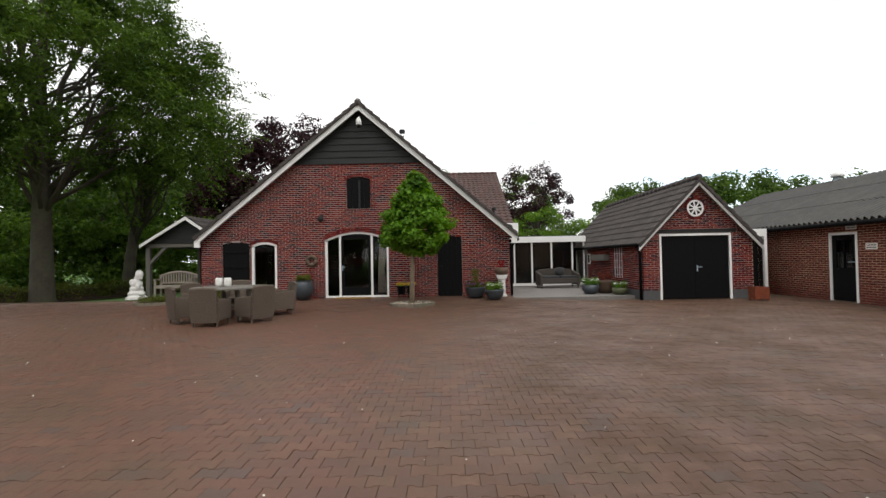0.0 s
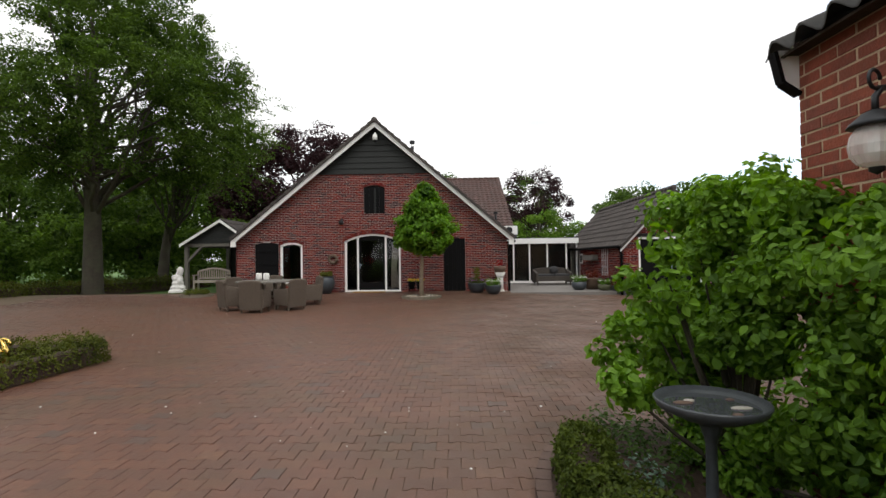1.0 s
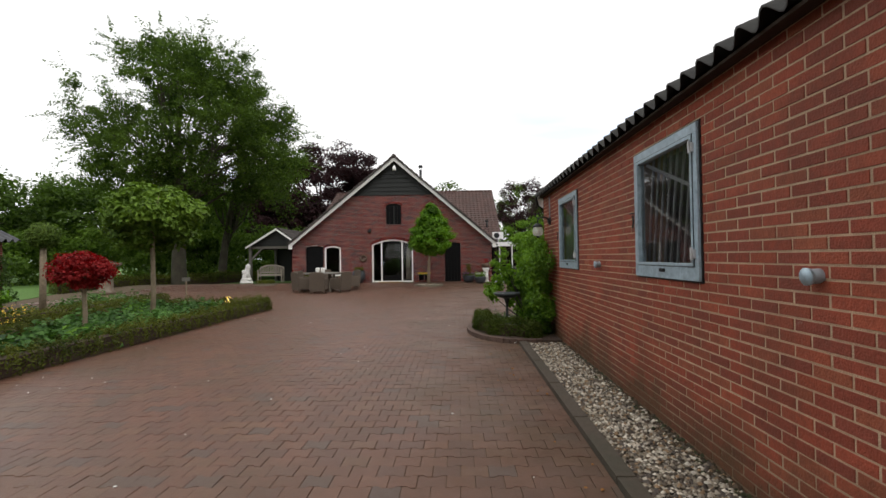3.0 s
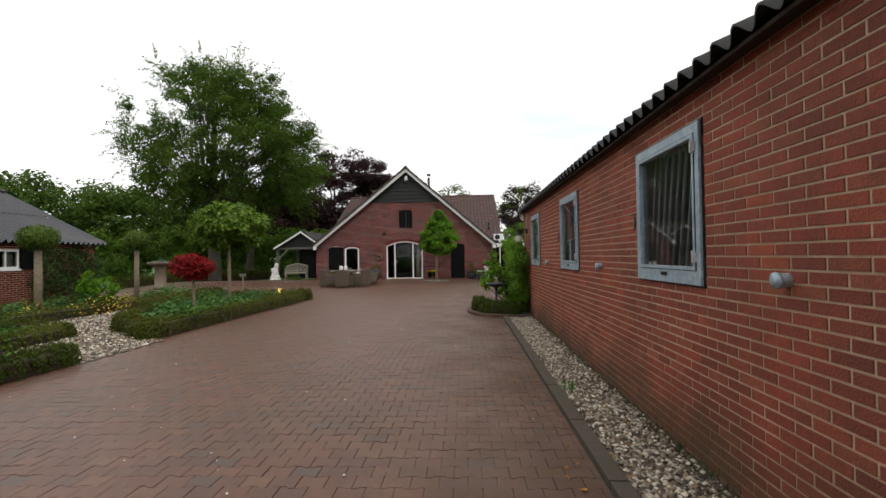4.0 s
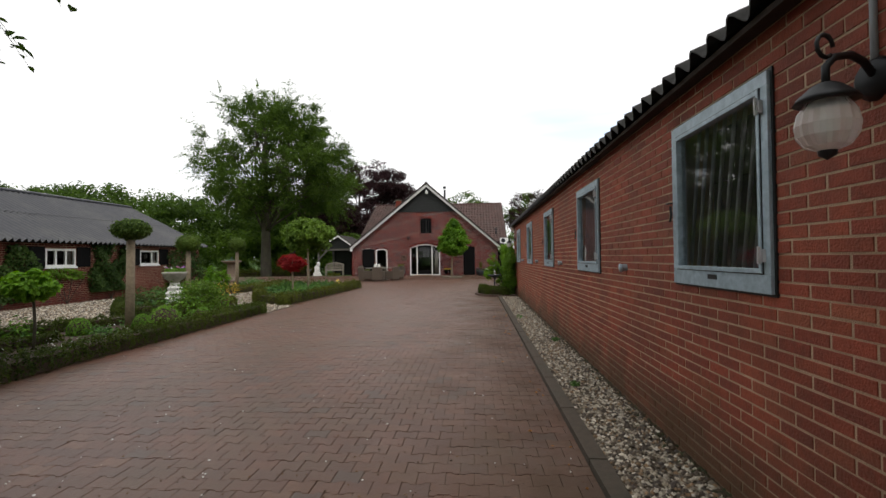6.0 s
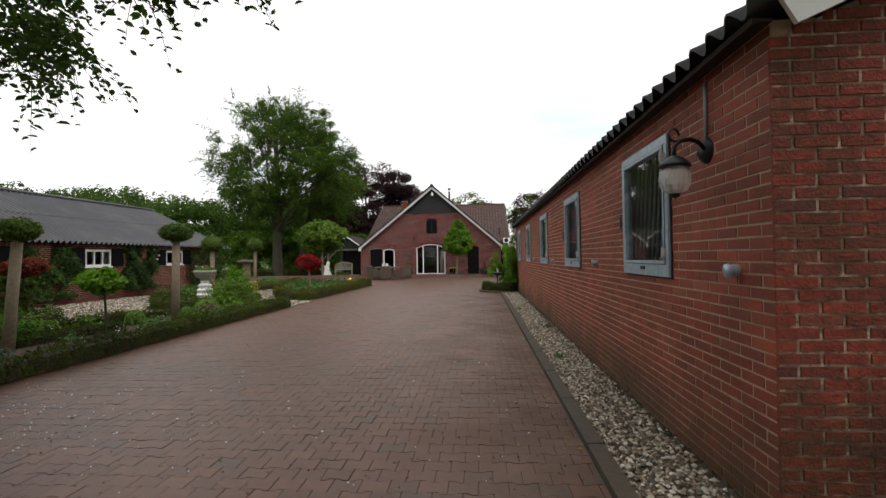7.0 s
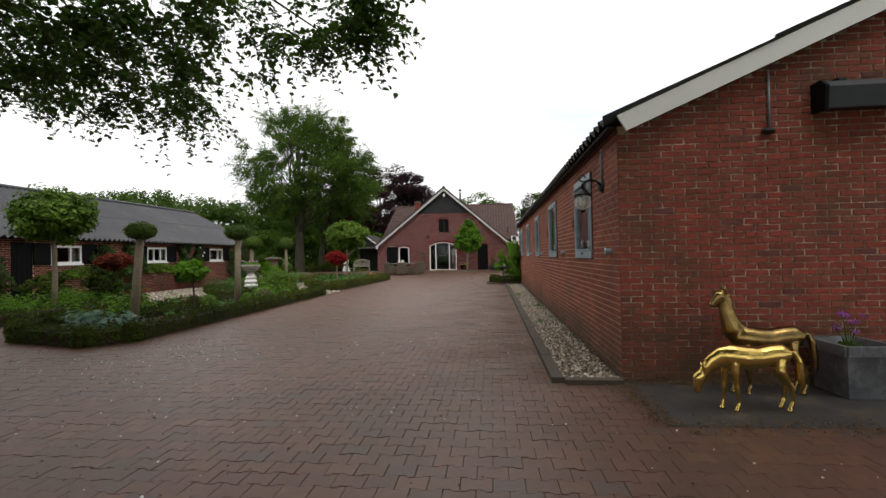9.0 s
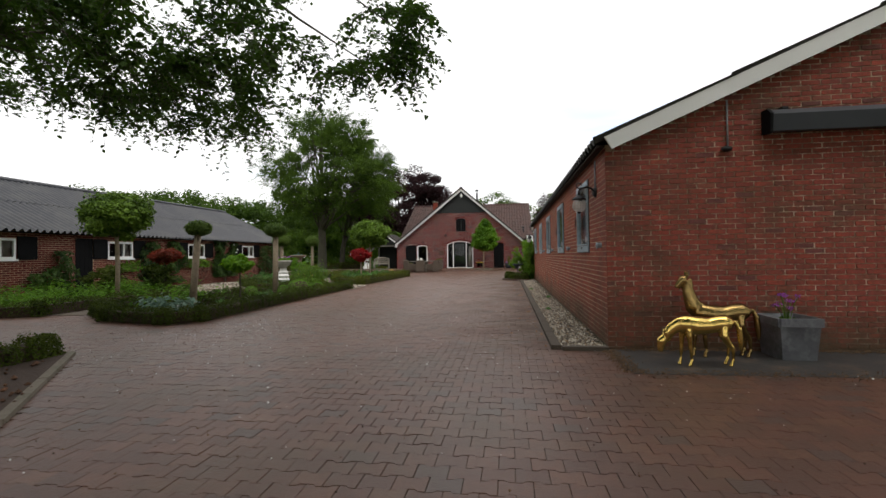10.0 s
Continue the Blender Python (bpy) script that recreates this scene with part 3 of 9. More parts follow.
def leaf_cloud(geo, clumps, per, size, seed, flat=0.6, shell=0.2, up=0.5, slim=0.55, fine=False):
    """Leaves in ellipsoid clumps (x, y, z, radius)."""
    rng = np.random.default_rng(seed)
    for x, y, z, r in clumps:
        n = max(int(per * rng.uniform(0.7, 1.2)), 4)
        d = ball_points(n, rng, shell)
        c = d * np.array([r, r, r * flat]) + np.array([x, y, z])
        nor = d + np.array([0, 0, up])
        geo.bulk(*leaf_arrays(c, nor, size, rng, slim=slim, fine=fine))
    return geo


def leaf_sprays(geo, clumps, twigs, per, leaf, seed, length, droop=0.45, out=None, wood=None, slim=0.6, fine=False):
    """Leaves set along thin twigs that fan out from each clump (x, y, z, r) and droop at the tip; out: the point they grow away from."""
    rng = np.random.default_rng(seed)
    t = np.linspace(0.08, 1.0, per)[:, None]
    cs, ns = [], []
    for x, y, z, r in clumps:
        c = np.array([x, y, z])
        for _ in range(twigs):
            d = rng.normal(0, 1, 3) * np.array([1, 1, 0.45])
            if out is not None:
                away = c - np.array(out)
                d = d * 0.55 + away / (np.linalg.norm(away) + 1e-6) * 1.1
            d /= np.linalg.norm(d)
            L = length * rng.uniform(0.5, 1.3)
            side = np.cross(d, [0, 0, 1.0])
            line = c + d * L * t - np.array([0, 0, droop * L]) * t ** 2
            wide = side * np.where(np.arange(per) % 2, 1, -1)[:, None] * leaf * 0.5 * (1.15 - 0.6 * t)
            cs.append(line + wide + rng.normal(0, leaf * 0.22, (per, 3)))
            ns.append(np.tile(np.array([0, 0, 1.0]) + 0.35 * d, (per, 1)))
            if wood is not None:
                wood.tube([line[0], line[per // 2], line[-1]], [0.005, 0.0035, 0.0015], 3)
    geo.bulk(*leaf_arrays(np.concatenate(cs), np.concatenate(ns), leaf, rng, jitter=0.4, slim=slim, fine=fine))
    return geo


# bricks --------------------------------------------------------------
BL_, BH_, JT_ = 0.21, 0.0594, 0.0085


def brick_runs(u0, u1, z0, z1, spans, seed=0, length=BL_, course=BH_, joint=JT_, head=1.5):
    """Bricks (a, b, c, d) of a running bond between u0..u1 and z0..z1, cut to the spans(z) that are solid."""
    out, k, z = [], 0, z0
    while z < z1 - 0.015:
        top = min(z + course - joint, z1)
        for a, b in spans(0.5 * (z + top)):
            a, b = max(a, u0), min(b, u1)
            i = math.floor((a - u0) / length) - 1
            while True:
                s = u0 + i * length + (0.5 * length if k % 2 else 0)
                if s >= b:
                    break
                p, q = max(s, a), min(s + length - head * joint, b)
                if q - p > 0.03:
                    out.append((p, q, z, top))
                i += 1
        k, z = k + 1, z + course
    return out


def bricks_geo(runs, axis, plane, out, seed=1, proud=0.0035):
    """The runs as five-sided bricks on the plane axis = plane, standing proud towards out (+1 or -1)."""
    rng = np.random.default_rng(seed)
    r = np.array(runs)
    n = len(r)
    d0 = np.full(n, plane - out * 0.002)
    d1 = plane + out * (proud + rng.uniform(-0.4, 0.4, n) * proud)
    jig = rng.uniform(-0.0014, 0.0014, (n, 4))
    a, b, c, d = (r + jig).T
    ch = 0.4 * proud
    quad = [(a, c, d0), (b, c, d0), (b, d, d0), (a, d, d0), (a + ch, c + ch, d1), (b - ch, c + ch, d1), (b - ch, d - ch, d1), (a + ch, d - ch, d1)]
    cols = []
    for u, z, w in quad:
        cols.append(np.stack([w, u, z] if axis == "x" else [u, w, z], 1))
    v = np.stack(cols, 1).reshape(-1, 3)
    f = np.array([(4, 5, 6, 7), (0, 1, 5, 4), (1, 2, 6, 5), (2, 3, 7, 6), (3, 0, 4, 7)])
    if (axis == "x") == (out < 0):
        f = f[:, ::-1]
    f = (np.arange(n)[:, None, None] * 8 + f[None]).reshape(-1, 4)
    return Geo().bulk(v, f)


def minus(spans, holes):
    for h0, h1 in holes:
        nxt = []
        for a, b in spans:
            if h1 <= a or h0 >= b:
                nxt.append((a, b))
            else:
                if h0 > a:
                    nxt.append((a, h0))
                if h1 < b:
                    nxt.append((h1, b))
        spans = nxt
    return spans


def corrugated(geo, p0, p1, up0, up1, pitch=0.19, amp=0.036, thick=0.012, rows=2):
    """A wavy sheet between the eave line p0-p1 and the ridge line up0-up1."""
    p0, p1, up0, up1 = (Vector(p) for p in (p0, p1, up0, up1))
    n = int((p1 - p0).length / pitch * 8)
    nor = (p1 - p0).cross(up0 - p0).normalized()
    if nor.z < 0:
        nor = -nor
    for s in range(rows):
        a, b = s / rows, (s + 1) / rows + (0.03 if s < rows - 1 else 0)
        lift = nor * (0.006 + 0.022 * 0)
        vs = []
        for i in range(n + 1):
            t = i / n
            w = math.cos(2 * math.pi * i / 8) * amp
            lo, hi = p0.lerp(p1, t).lerp(up0.lerp(up1, t), a), p0.lerp(p1, t).lerp(up0.lerp(up1, t), b)
            e = nor * w
            vs += [lo + e + lift * 2.2, hi + e + lift * 0.2, lo + e + lift * 2.2 - nor * thick]
        fs = [(3 * i, 3 * i + 3, 3 * i + 4, 3 * i + 1) for i in range(n)] + [(3 * i + 2, 3 * i + 5, 3 * i + 3, 3 * i) for i in range(n)]
        geo.add(vs, fs)
    return geo


def pantiles(geo, p0, p1, up0, up1, wide=0.22, tall=0.33, seed=3):
    """Rows of curved, overlapping roof tiles between an eave line and a ridge line, each tile an island."""
    p0, p1, up0, up1 = (np.array(p, float) for p in (p0, p1, up0, up1))
    along, slope = p1 - p0, up0 - p0
    nu, nv = max(int(np.linalg.norm(along) / wide), 1), max(int(np.linalg.norm(slope) / tall), 1)
    nor = np.cross(along, slope)
    nor /= np.linalg.norm(nor)
    if nor[2] < 0:
        nor = -nor
    prof = [(0.0, 0.0), (0.18, 0.028), (0.42, 0.034), (0.62, 0.006), (0.85, -0.004), (1.0, 0.006)]
    rng = np.random.default_rng(seed)
    vs, fs = [], []
    for j in range(nv):
        for i in range(nu):
            k = len(vs)
            lift = rng.uniform(0, 0.006)
            for s, hgt in prof:
                u = (i + s) / nu
                for v_, dz in ((j / nv, 0.03 + lift), ((j + 1.12) / nv if j < nv - 1 else 1.0, 0.0)):
                    q = p0 + along * u + (up0 - p0) * v_ * (1 - u) + (up1 - p1) * v_ * u
                    vs.append(q + nor * (hgt + dz))
                q = p0 + along * u + slope * (j / nv)
                vs.append(q + nor * (hgt + 0.008))
            m = len(prof)
            for a in range(m - 1):
                b = k + 3 * a
                fs += [(b, b + 3, b + 4, b + 1), (b + 2, b + 5, b + 3, b)]
    return geo.bulk(np.array(vs), np.array(fs))


def bars_text(geo, x0, x1, z0, z1, rows, rng, axis="x", plane=0.0, out=-1):
    """Plain bars in place of writing that cannot be read."""
    h = (z1 - z0) / rows
    for r in range(rows):
        u = x0
        while u < x1 - 0.01:
            w = min(rng.uniform(0.03, 0.08), x1 - u)
            a, b = z0 + r * h + h * 0.3, z0 + r * h + h * 0.7
            if axis == "x":
                geo.box(plane, plane + out * 0.002, u, u + w * 0.8, a, b)
            else:
                geo.box(u, u + w * 0.8, plane, plane + out * 0.002, a, b)
            u += w
    return geo


# ---------------------------------------------------------------- ground
def sheet(name, x0, x1, y0, y1, z, mat, label, step=None, follow=False, category="ground"):
    g = Geo()
    nx, ny = (1, 1) if step is None else (max(int((x1 - x0) / step), 1), max(int((y1 - y0) / step), 1))
    vs = [(x0 + (x1 - x0) * i / nx, y0 + (y1 - y0) * j / ny) for j in range(ny + 1) for i in range(nx + 1)]
    g.add([(x, y, z + (rise(x, y) if follow else 0)) for x, y in vs],
          [(j * (nx + 1) + i, j * (nx + 1) + i + 1, (j + 1) * (nx + 1) + i + 1, (j + 1) * (nx + 1) + i) for j in range(ny) for i in range(nx)])
    return solo(name, g, mat, label, category, kind="structure", smooth=True)


sheet("ground", -1500, 1500, -1500, 1500, -0.09, GRASS, "open grassland reaching to the horizon")
sheet("driveway_bedding", -16.0, 14.0, -34.0, 13.2, -0.0075, BEDDING, "dark joint sand under the paving", 0.5, True)


def solid_wall(g, axis, plane, back, u0, u1, z0, z1, holes):
    """A wall slab of real thickness with rectangular openings (u0, u1, z0, z1) cut through."""
    us = sorted({u0, u1, *[h[0] for h in holes], *[h[1] for h in holes]})
    zs = sorted({z0, z1, *[h[2] for h in holes], *[h[3] for h in holes]})
    for a, b in zip(us, us[1:]):
        run = None
        for c, d in zip(zs, zs[1:]):
            solid = not any(h[0] <= a and b <= h[1] and h[2] <= c and d <= h[3] for h in holes)
            if solid:
                run = (run[0], d) if run else (c, d)
            if (not solid or d == zs[-1]) and run:
                lo, hi = min(plane, back), max(plane, back)
                if axis == "x":
                    g.box(lo, hi, a, b, run[0], run[1])
                else:
                    g.box(a, b, lo, hi, run[0], run[1])
                run = None
    return g


# ---------------------------------------------------------------- long brick barn beside the drive
BX, BY0, BY1 = 2.38, -17.07, -1.40          # west face, south gable, north end
B_EAVE, B_SLOPE, B_RIDGE = 2.22, 0.435, 6.6
barn = thing("stable_barn", (6.6, -9.2, 0), "long red brick stable barn with a corrugated roof", "barn")
B_WIN = [(-3.80, -2.76), (-6.84, -5.79), (-9.93, -8.90), (-12.96, -11.90), (-15.93, -14.90)]
B_Z0, B_Z1 = 1.105, 2.09
holes = [(a + 0.03, b - 0.03, B_Z0 + 0.03, B_Z1 - 0.03) for a, b in B_WIN]
wall_w = part("wall_west", solid_wall(Geo(), "x", BX, BX + 0.22, BY0 + 0.006, BY1, -0.1, B_EAVE + 0.09, holes), MORTAR, barn, "mortar core of the brick side wall", world_space=True, weld=True)
g = Geo()
ROOF_TOP = B_EAVE + B_SLOPE * (B_RIDGE - BX)
g.prism([(BX + 0.004, -0.1), (2 * B_RIDGE - BX, -0.1), (2 * B_RIDGE - BX, B_EAVE), (B_RIDGE, ROOF_TOP), (BX + 0.004, B_EAVE)], "y", BY0, BY0 + 0.2)
wall_s = part("wall_south", g, MORTAR_OLD, barn, "mortar core of the brick gable", world_space=True)
g = Geo()
g.prism([(BX + 0.23, -0.1), (2 * B_RIDGE - BX, -0.1), (2 * B_RIDGE - BX, B_EAVE), (B_RIDGE, ROOF_TOP), (BX + 0.23, B_EAVE)], "y", BY1 - 0.2, BY1)
part("wall_east", Geo().box(2 * B_RIDGE - BX - 0.2, 2 * B_RIDGE - BX, BY0, BY1, -0.1, B_EAVE), BRICK_RED, barn, world_space=True)
part("wall_north", g, MORTAR, barn, "north gable of the barn", world_space=True)
over, verge, verge_n = 0.14, 0.14, 0.06
ZS, ZN = 2.31, 2.29                        # the eave line at the south and north ends
up_ = B_SLOPE * (B_RIDGE - BX + over)
for side in (-1, 1):
    xe = B_RIDGE + side * (B_RIDGE - BX + over)
    for k in range(3):
        f0, f1 = k / 3, (k + 1) / 3 + (0.02 if k < 2 else 0)
        lo, hi = (xe + (B_RIDGE - xe) * f0, up_ * f0 + 0.014), (xe + (B_RIDGE - xe) * f1, up_ * f1)
        g = corrugated(Geo(), (lo[0], BY0 - verge, ZS + lo[1]), (lo[0], BY1 + verge_n, ZN + lo[1]), (hi[0], BY0 - verge, ZS + hi[1]), (hi[0], BY1 + verge_n, ZN + hi[1]), rows=1)
        part("roof_sheet", g, SHEET_DARK, barn, "weathered dark corrugated roof sheets", smooth=True, world_space=True, weld=True)
g = Geo()
for y0, y1, dz in ((BY0 - verge + 0.02, BY0 - verge + 0.045, 0.0), (BY1 + verge_n - 0.045, BY1 + verge_n - 0.02, 0.0)):
    for s in (-1, 1):
        xe = B_RIDGE + s * (B_RIDGE - BX + 0.03)
        g = Geo().prism([(xe - s * 0.08, B_EAVE + 0.018 + dz), (B_RIDGE, ROOF_TOP - 0.004 + dz), (B_RIDGE, ROOF_TOP + 0.168 + dz), (xe, B_EAVE + 0.155 + dz)], "y", y0, y1)
        part("bargeboard", g, WHITE, barn, "white painted gable board", world_space=True)
N_END = [(BX - 0.008, B_EAVE - 0.12), (BX - 0.008, B_EAVE + 0.09), (BX - 0.11, B_EAVE + 0.09), (BX - 0.085, B_EAVE - 0.06)]
part("eave_end", Geo().prism(N_END, "y", BY1 - 0.012, BY1 + 0.012), WHITE, barn, "white end panel of the boxed eave", world_space=True)
g = Geo().beam((BX - 0.13, BY1, B_EAVE + 0.08), (BX - 0.095, BY1, B_EAVE - 0.075), 0.05, 0.02)
g.beam((BX - 0.095, BY1, B_EAVE - 0.075), (BX - 0.008, BY1, B_EAVE - 0.135), 0.05, 0.02)
part("eave_trim", g, BLACK, barn, world_space=True)
g = Geo()
g.add([(x, y, z) for y, zt in ((BY0 - 0.05, ZS - 0.01), (BY1 + 0.004, ZN - 0.012)) for x, z in ((BX - 0.1, B_EAVE + 0.05), (BX - 0.08, B_EAVE + 0.05), (BX - 0.08, zt), (BX - 0.1, zt))],
      [(3, 2, 1, 0), (4, 5, 6, 7), (0, 1, 5, 4), (1, 2, 6, 5), (2, 3, 7, 6), (3, 0, 4, 7)])
g.box(BX - 0.08, BX - 0.012, BY0 - 0.05, BY1 - 0.014, B_EAVE + 0.06, B_EAVE + 0.075)
part("eave_board", g, EAVE_WOOD, barn, "dark timber eave board", world_space=True)
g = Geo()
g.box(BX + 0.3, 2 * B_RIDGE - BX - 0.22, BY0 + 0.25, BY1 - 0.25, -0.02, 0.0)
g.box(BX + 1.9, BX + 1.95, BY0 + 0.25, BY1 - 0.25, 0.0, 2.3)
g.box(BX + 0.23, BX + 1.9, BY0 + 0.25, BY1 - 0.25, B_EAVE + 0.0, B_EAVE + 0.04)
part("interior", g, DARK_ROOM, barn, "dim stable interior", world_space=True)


def stable_window(y0, y1, braced):
    """A galvanised steel window with a pane, hinges, a latch and a barred grille behind it."""
    w = thing("stable_window", (BX, y0, B_Z0), "galvanised steel stable window with bars behind glass", "window", "barn windows", "structure")
    W, H = y1 - y0, B_Z1 - B_Z0
    g = Geo()
    for a, b, c, d in ((0, W, 0, 0.088), (0, W, H - 0.062, H), (0, 0.052, 0.088, H - 0.062), (W - 0.066, W, 0.088, H - 0.062)):
        g.box(-0.028, 0.03, a, b, c, d)
    fr = part("frame", g, GALV, w, bevel=0.004)
    g = Geo()
    for a, b, c, d in ((0.055, W - 0.069, 0.091, 0.112), (0.055, W - 0.069, H - 0.088, H - 0.065), (0.055, 0.076, 0.112, H - 0.088), (W - 0.09, W - 0.069, 0.112, H - 0.088)):
        g.box(-0.036, 0.012, a, b, c, d)
    sash = part("sash", g, GALV, w, bevel=0.003)
    g = Geo().box(-0.004, 0.002, 0.074, W - 0.088, 0.11, H - 0.086)
    glaze(part("pane", g, DOUBLE_GLASS, sash), (-1, 0, 0))
    k = 9
    for i in range(k):
        y = 0.11 + (W - 0.22) * i / (k - 1)
        part("bar", Geo().tube([(0.075, y + 0.1, 0.06), (0.065, y - 0.08, H - 0.05)], 0.0105, 8), BAR_STEEL, w, smooth=True)
    if braced:
        part("brace", Geo().beam((0.03, W - 0.13, 0.9 * H), (0.03, 0.12, 0.6 * H), 0.01, 0.026), BARGE_GREY, w)
    g = Geo()
    for a, b, c, d in ((-0.014, W + 0.014, -0.012, 0.0), (-0.014, W + 0.014, H, H + 0.014), (-0.014, 0.0, 0.0, H), (W, W + 0.014, 0.0, H)):
        g.box(-0.012, 0.02, a, b, c, d)
    part("seal", g, STEEL_DARK, w)
    g = Geo()
    for a, b, c, d in ((0.05, W - 0.064, 0.086, 0.093), (0.05, W - 0.064, H - 0.067, H - 0.06), (0.05, 0.057, 0.093, H - 0.067), (W - 0.071, W - 0.064, 0.093, H - 0.067)):
        g.box(-0.031, 0.02, a, b, c, d)
    part("gasket", g, STEEL_DARK, w, "dark rubber joint round the sash")
    for z in (0.17, H - 0.15):
        g = Geo().box(-0.046, -0.02, 0.03, 0.064, z - 0.028, z + 0.03)
        g.tube([(-0.05, 0.046, z - 0.036), (-0.05, 0.046, z + 0.042)], 0.009, 8)
        part("hinge", g, BAR_STEEL, sash, bevel=0.003)
    g = Geo().tube([(-0.035, W - 0.02, 0.52 * H), (-0.055, W - 0.0, 0.52 * H), (-0.055, W + 0.03, 0.52 * H)], 0.006, 6)
    g.tube([(-0.05, W - 0.02, 0.5 * H), (-0.05, W - 0.03, 0.44 * H), (-0.05, W - 0.01, 0.4 * H)], 0.008, 6)
    part("latch", g, STEEL_DARK, sash)
    part("plate", Geo().box(-0.036, -0.03, W * 0.5 - 0.045, W * 0.5 + 0.045, 0.045, 0.07), STEEL_DARK, fr)
    return w


for a, b in B_WIN:
    stable_window(a, b, a > -7)

def verge_tiles(parent, x0, z0, x1, z1, y0, y1, n):
    """The stepped edge of the roof tiles along a gable."""
    for i in range(n):
        a, b = x0 + (x1 - x0) * i / n, x0 + (x1 - x0) * (i + 1.1) / n if i < n - 1 else x1
        c, d = z0 + (z1 - z0) * i / n, z0 + (z1 - z0) * (i + 1.1) / n if i < n - 1 else z1
        part("verge_tile", Geo().prism([(a, c), (b, d), (b, d + 0.085), (a, c + 0.14)], "y", y0, y1), TILE_DARK, parent, world_space=True)


# ---------------------------------------------------------------- farmhouse
HX0, HX1, HY, HA = -7.02, 2.42, 12.71, -2.09      # left, right, front face, ridge line
H_EAVE, H_TOP = 1.80, 5.92
H_SL, H_SR = 0.806, 0.866                         # the two roof slopes
house = thing("farmhouse", (HA, 18.0, 0.1), "old red brick farmhouse with a wide gable and white trim", "house")
H_OPEN = {"door": (-3.21, -1.27, 0.13, 1.9), "window": (-5.47, -4.69, 0.45, 1.78), "shut": (-6.36, -5.53, 0.35, 1.84), "side": (0.22, 0.97, 0.1, 1.95), "hatch": (-2.53, -1.8, 2.84, 3.74)}


def arch_top(key, u):
    a, b, c, d = H_OPEN[key]
    t = (2 * u - a - b) / (b - a)
    return d + {"door": 0.24, "window": 0.1, "shut": 0.05, "hatch": 0.09, "side": 0.0}[key] * max(1 - t * t, 0)


g = Geo()
cols = sorted({HX0, HX1, HA, -3.99, -0.25} | {x for v in H_OPEN.values() for x in v[:2]} | {v[0] + (v[1] - v[0]) * i / 12 for v in H_OPEN.values() for i in range(13)})


def gable_z(x):
    return H_TOP - (H_SL * (HA - x) if x < HA else H_SR * (x - HA))


def gable_x(z):
    return HA - (H_TOP - z) / H_SL, HA + (H_TOP - z) / H_SR


for a, b in zip(cols, cols[1:]):
    mid = 0.5 * (a + b)
    cuts = sorted((v[2], k) for k, v in H_OPEN.items() if v[0] <= mid <= v[1])
    lo_a = lo_b = -0.1
    for z0, k in cuts:
        if z0 > lo_a:
            g.prism([(a, lo_a), (b, lo_b), (b, z0), (a, z0)], "y", HY + 0.004, HY + 0.3)
        lo_a, lo_b = arch_top(k, a), arch_top(k, b)
    g.prism([(a, lo_a), (b, lo_b), (b, gable_z(b)), (a, gable_z(a))], "y", HY + 0.004, HY + 0.3)
part("front_wall", g, MORTAR_GREY, house, "mortar core of the brick gable", world_space=True)
g = Geo()
g.box(HX0, HX0 + 0.3, HY + 0.3, 24, -0.1, H_EAVE)
g.box(HX1 - 0.3, HX1, HY + 0.3, 24, -0.1, H_EAVE)
g.prism([(HX0, -0.1), (HX1, -0.1), (HX1, gable_z(HX1)), (HA, H_TOP), (HX0, gable_z(HX0))], "y", 23.7, 24)
part("side_wall", g, BRICK_HOUSE, house, world_space=True)
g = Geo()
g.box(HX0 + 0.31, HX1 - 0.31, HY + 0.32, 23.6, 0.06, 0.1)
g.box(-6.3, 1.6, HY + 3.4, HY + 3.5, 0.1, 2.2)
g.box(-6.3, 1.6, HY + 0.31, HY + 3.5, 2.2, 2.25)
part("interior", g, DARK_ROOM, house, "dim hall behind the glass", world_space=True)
g = Geo()
ox, oy = 0.22, 0.3
for s in (-1, 1):
    xe = -7.12 if s < 0 else 2.64
    ze = gable_z(xe) + 0.1
    if s < 0:
        pantiles(g, (xe, 25.4, ze), (xe, HY - oy, ze), (HA, 25.4, H_TOP + 0.1), (HA, HY - oy, H_TOP + 0.1))
    else:
        pantiles(g, (xe, HY - oy, ze), (xe, 25.4, ze), (HA, HY - oy, H_TOP + 0.1), (HA, 25.4, H_TOP + 0.1))
g.add([], [])
house_roof = part("roof", g, TILE_DARK, house, "dark roof tiles", world_space=True)
g = Geo()
for s in (-1, 1):
    xe = -7.1 if s < 0 else 2.62
    g.add([(xe, HY - oy + 0.02, gable_z(xe) + 0.06), (HA, HY - oy + 0.02, H_TOP + 0.06), (HA, 25.3, H_TOP + 0.06), (xe, 25.3, gable_z(xe) + 0.06)], [(0, 1, 2, 3)])
part("roof_boarding", g, BLACK, house, world_space=True)
g = Geo()
for i in range(40):
    y = HY - oy + 0.32 * i
    n = len(g.v)
    g.tube([(HA, y, H_TOP + 0.12), (HA, y + 0.36, H_TOP + 0.1)], [0.105, 0.09], 10)
part("ridge_tile", g, TILE_DARK, house_roof, smooth=True, world_space=True)
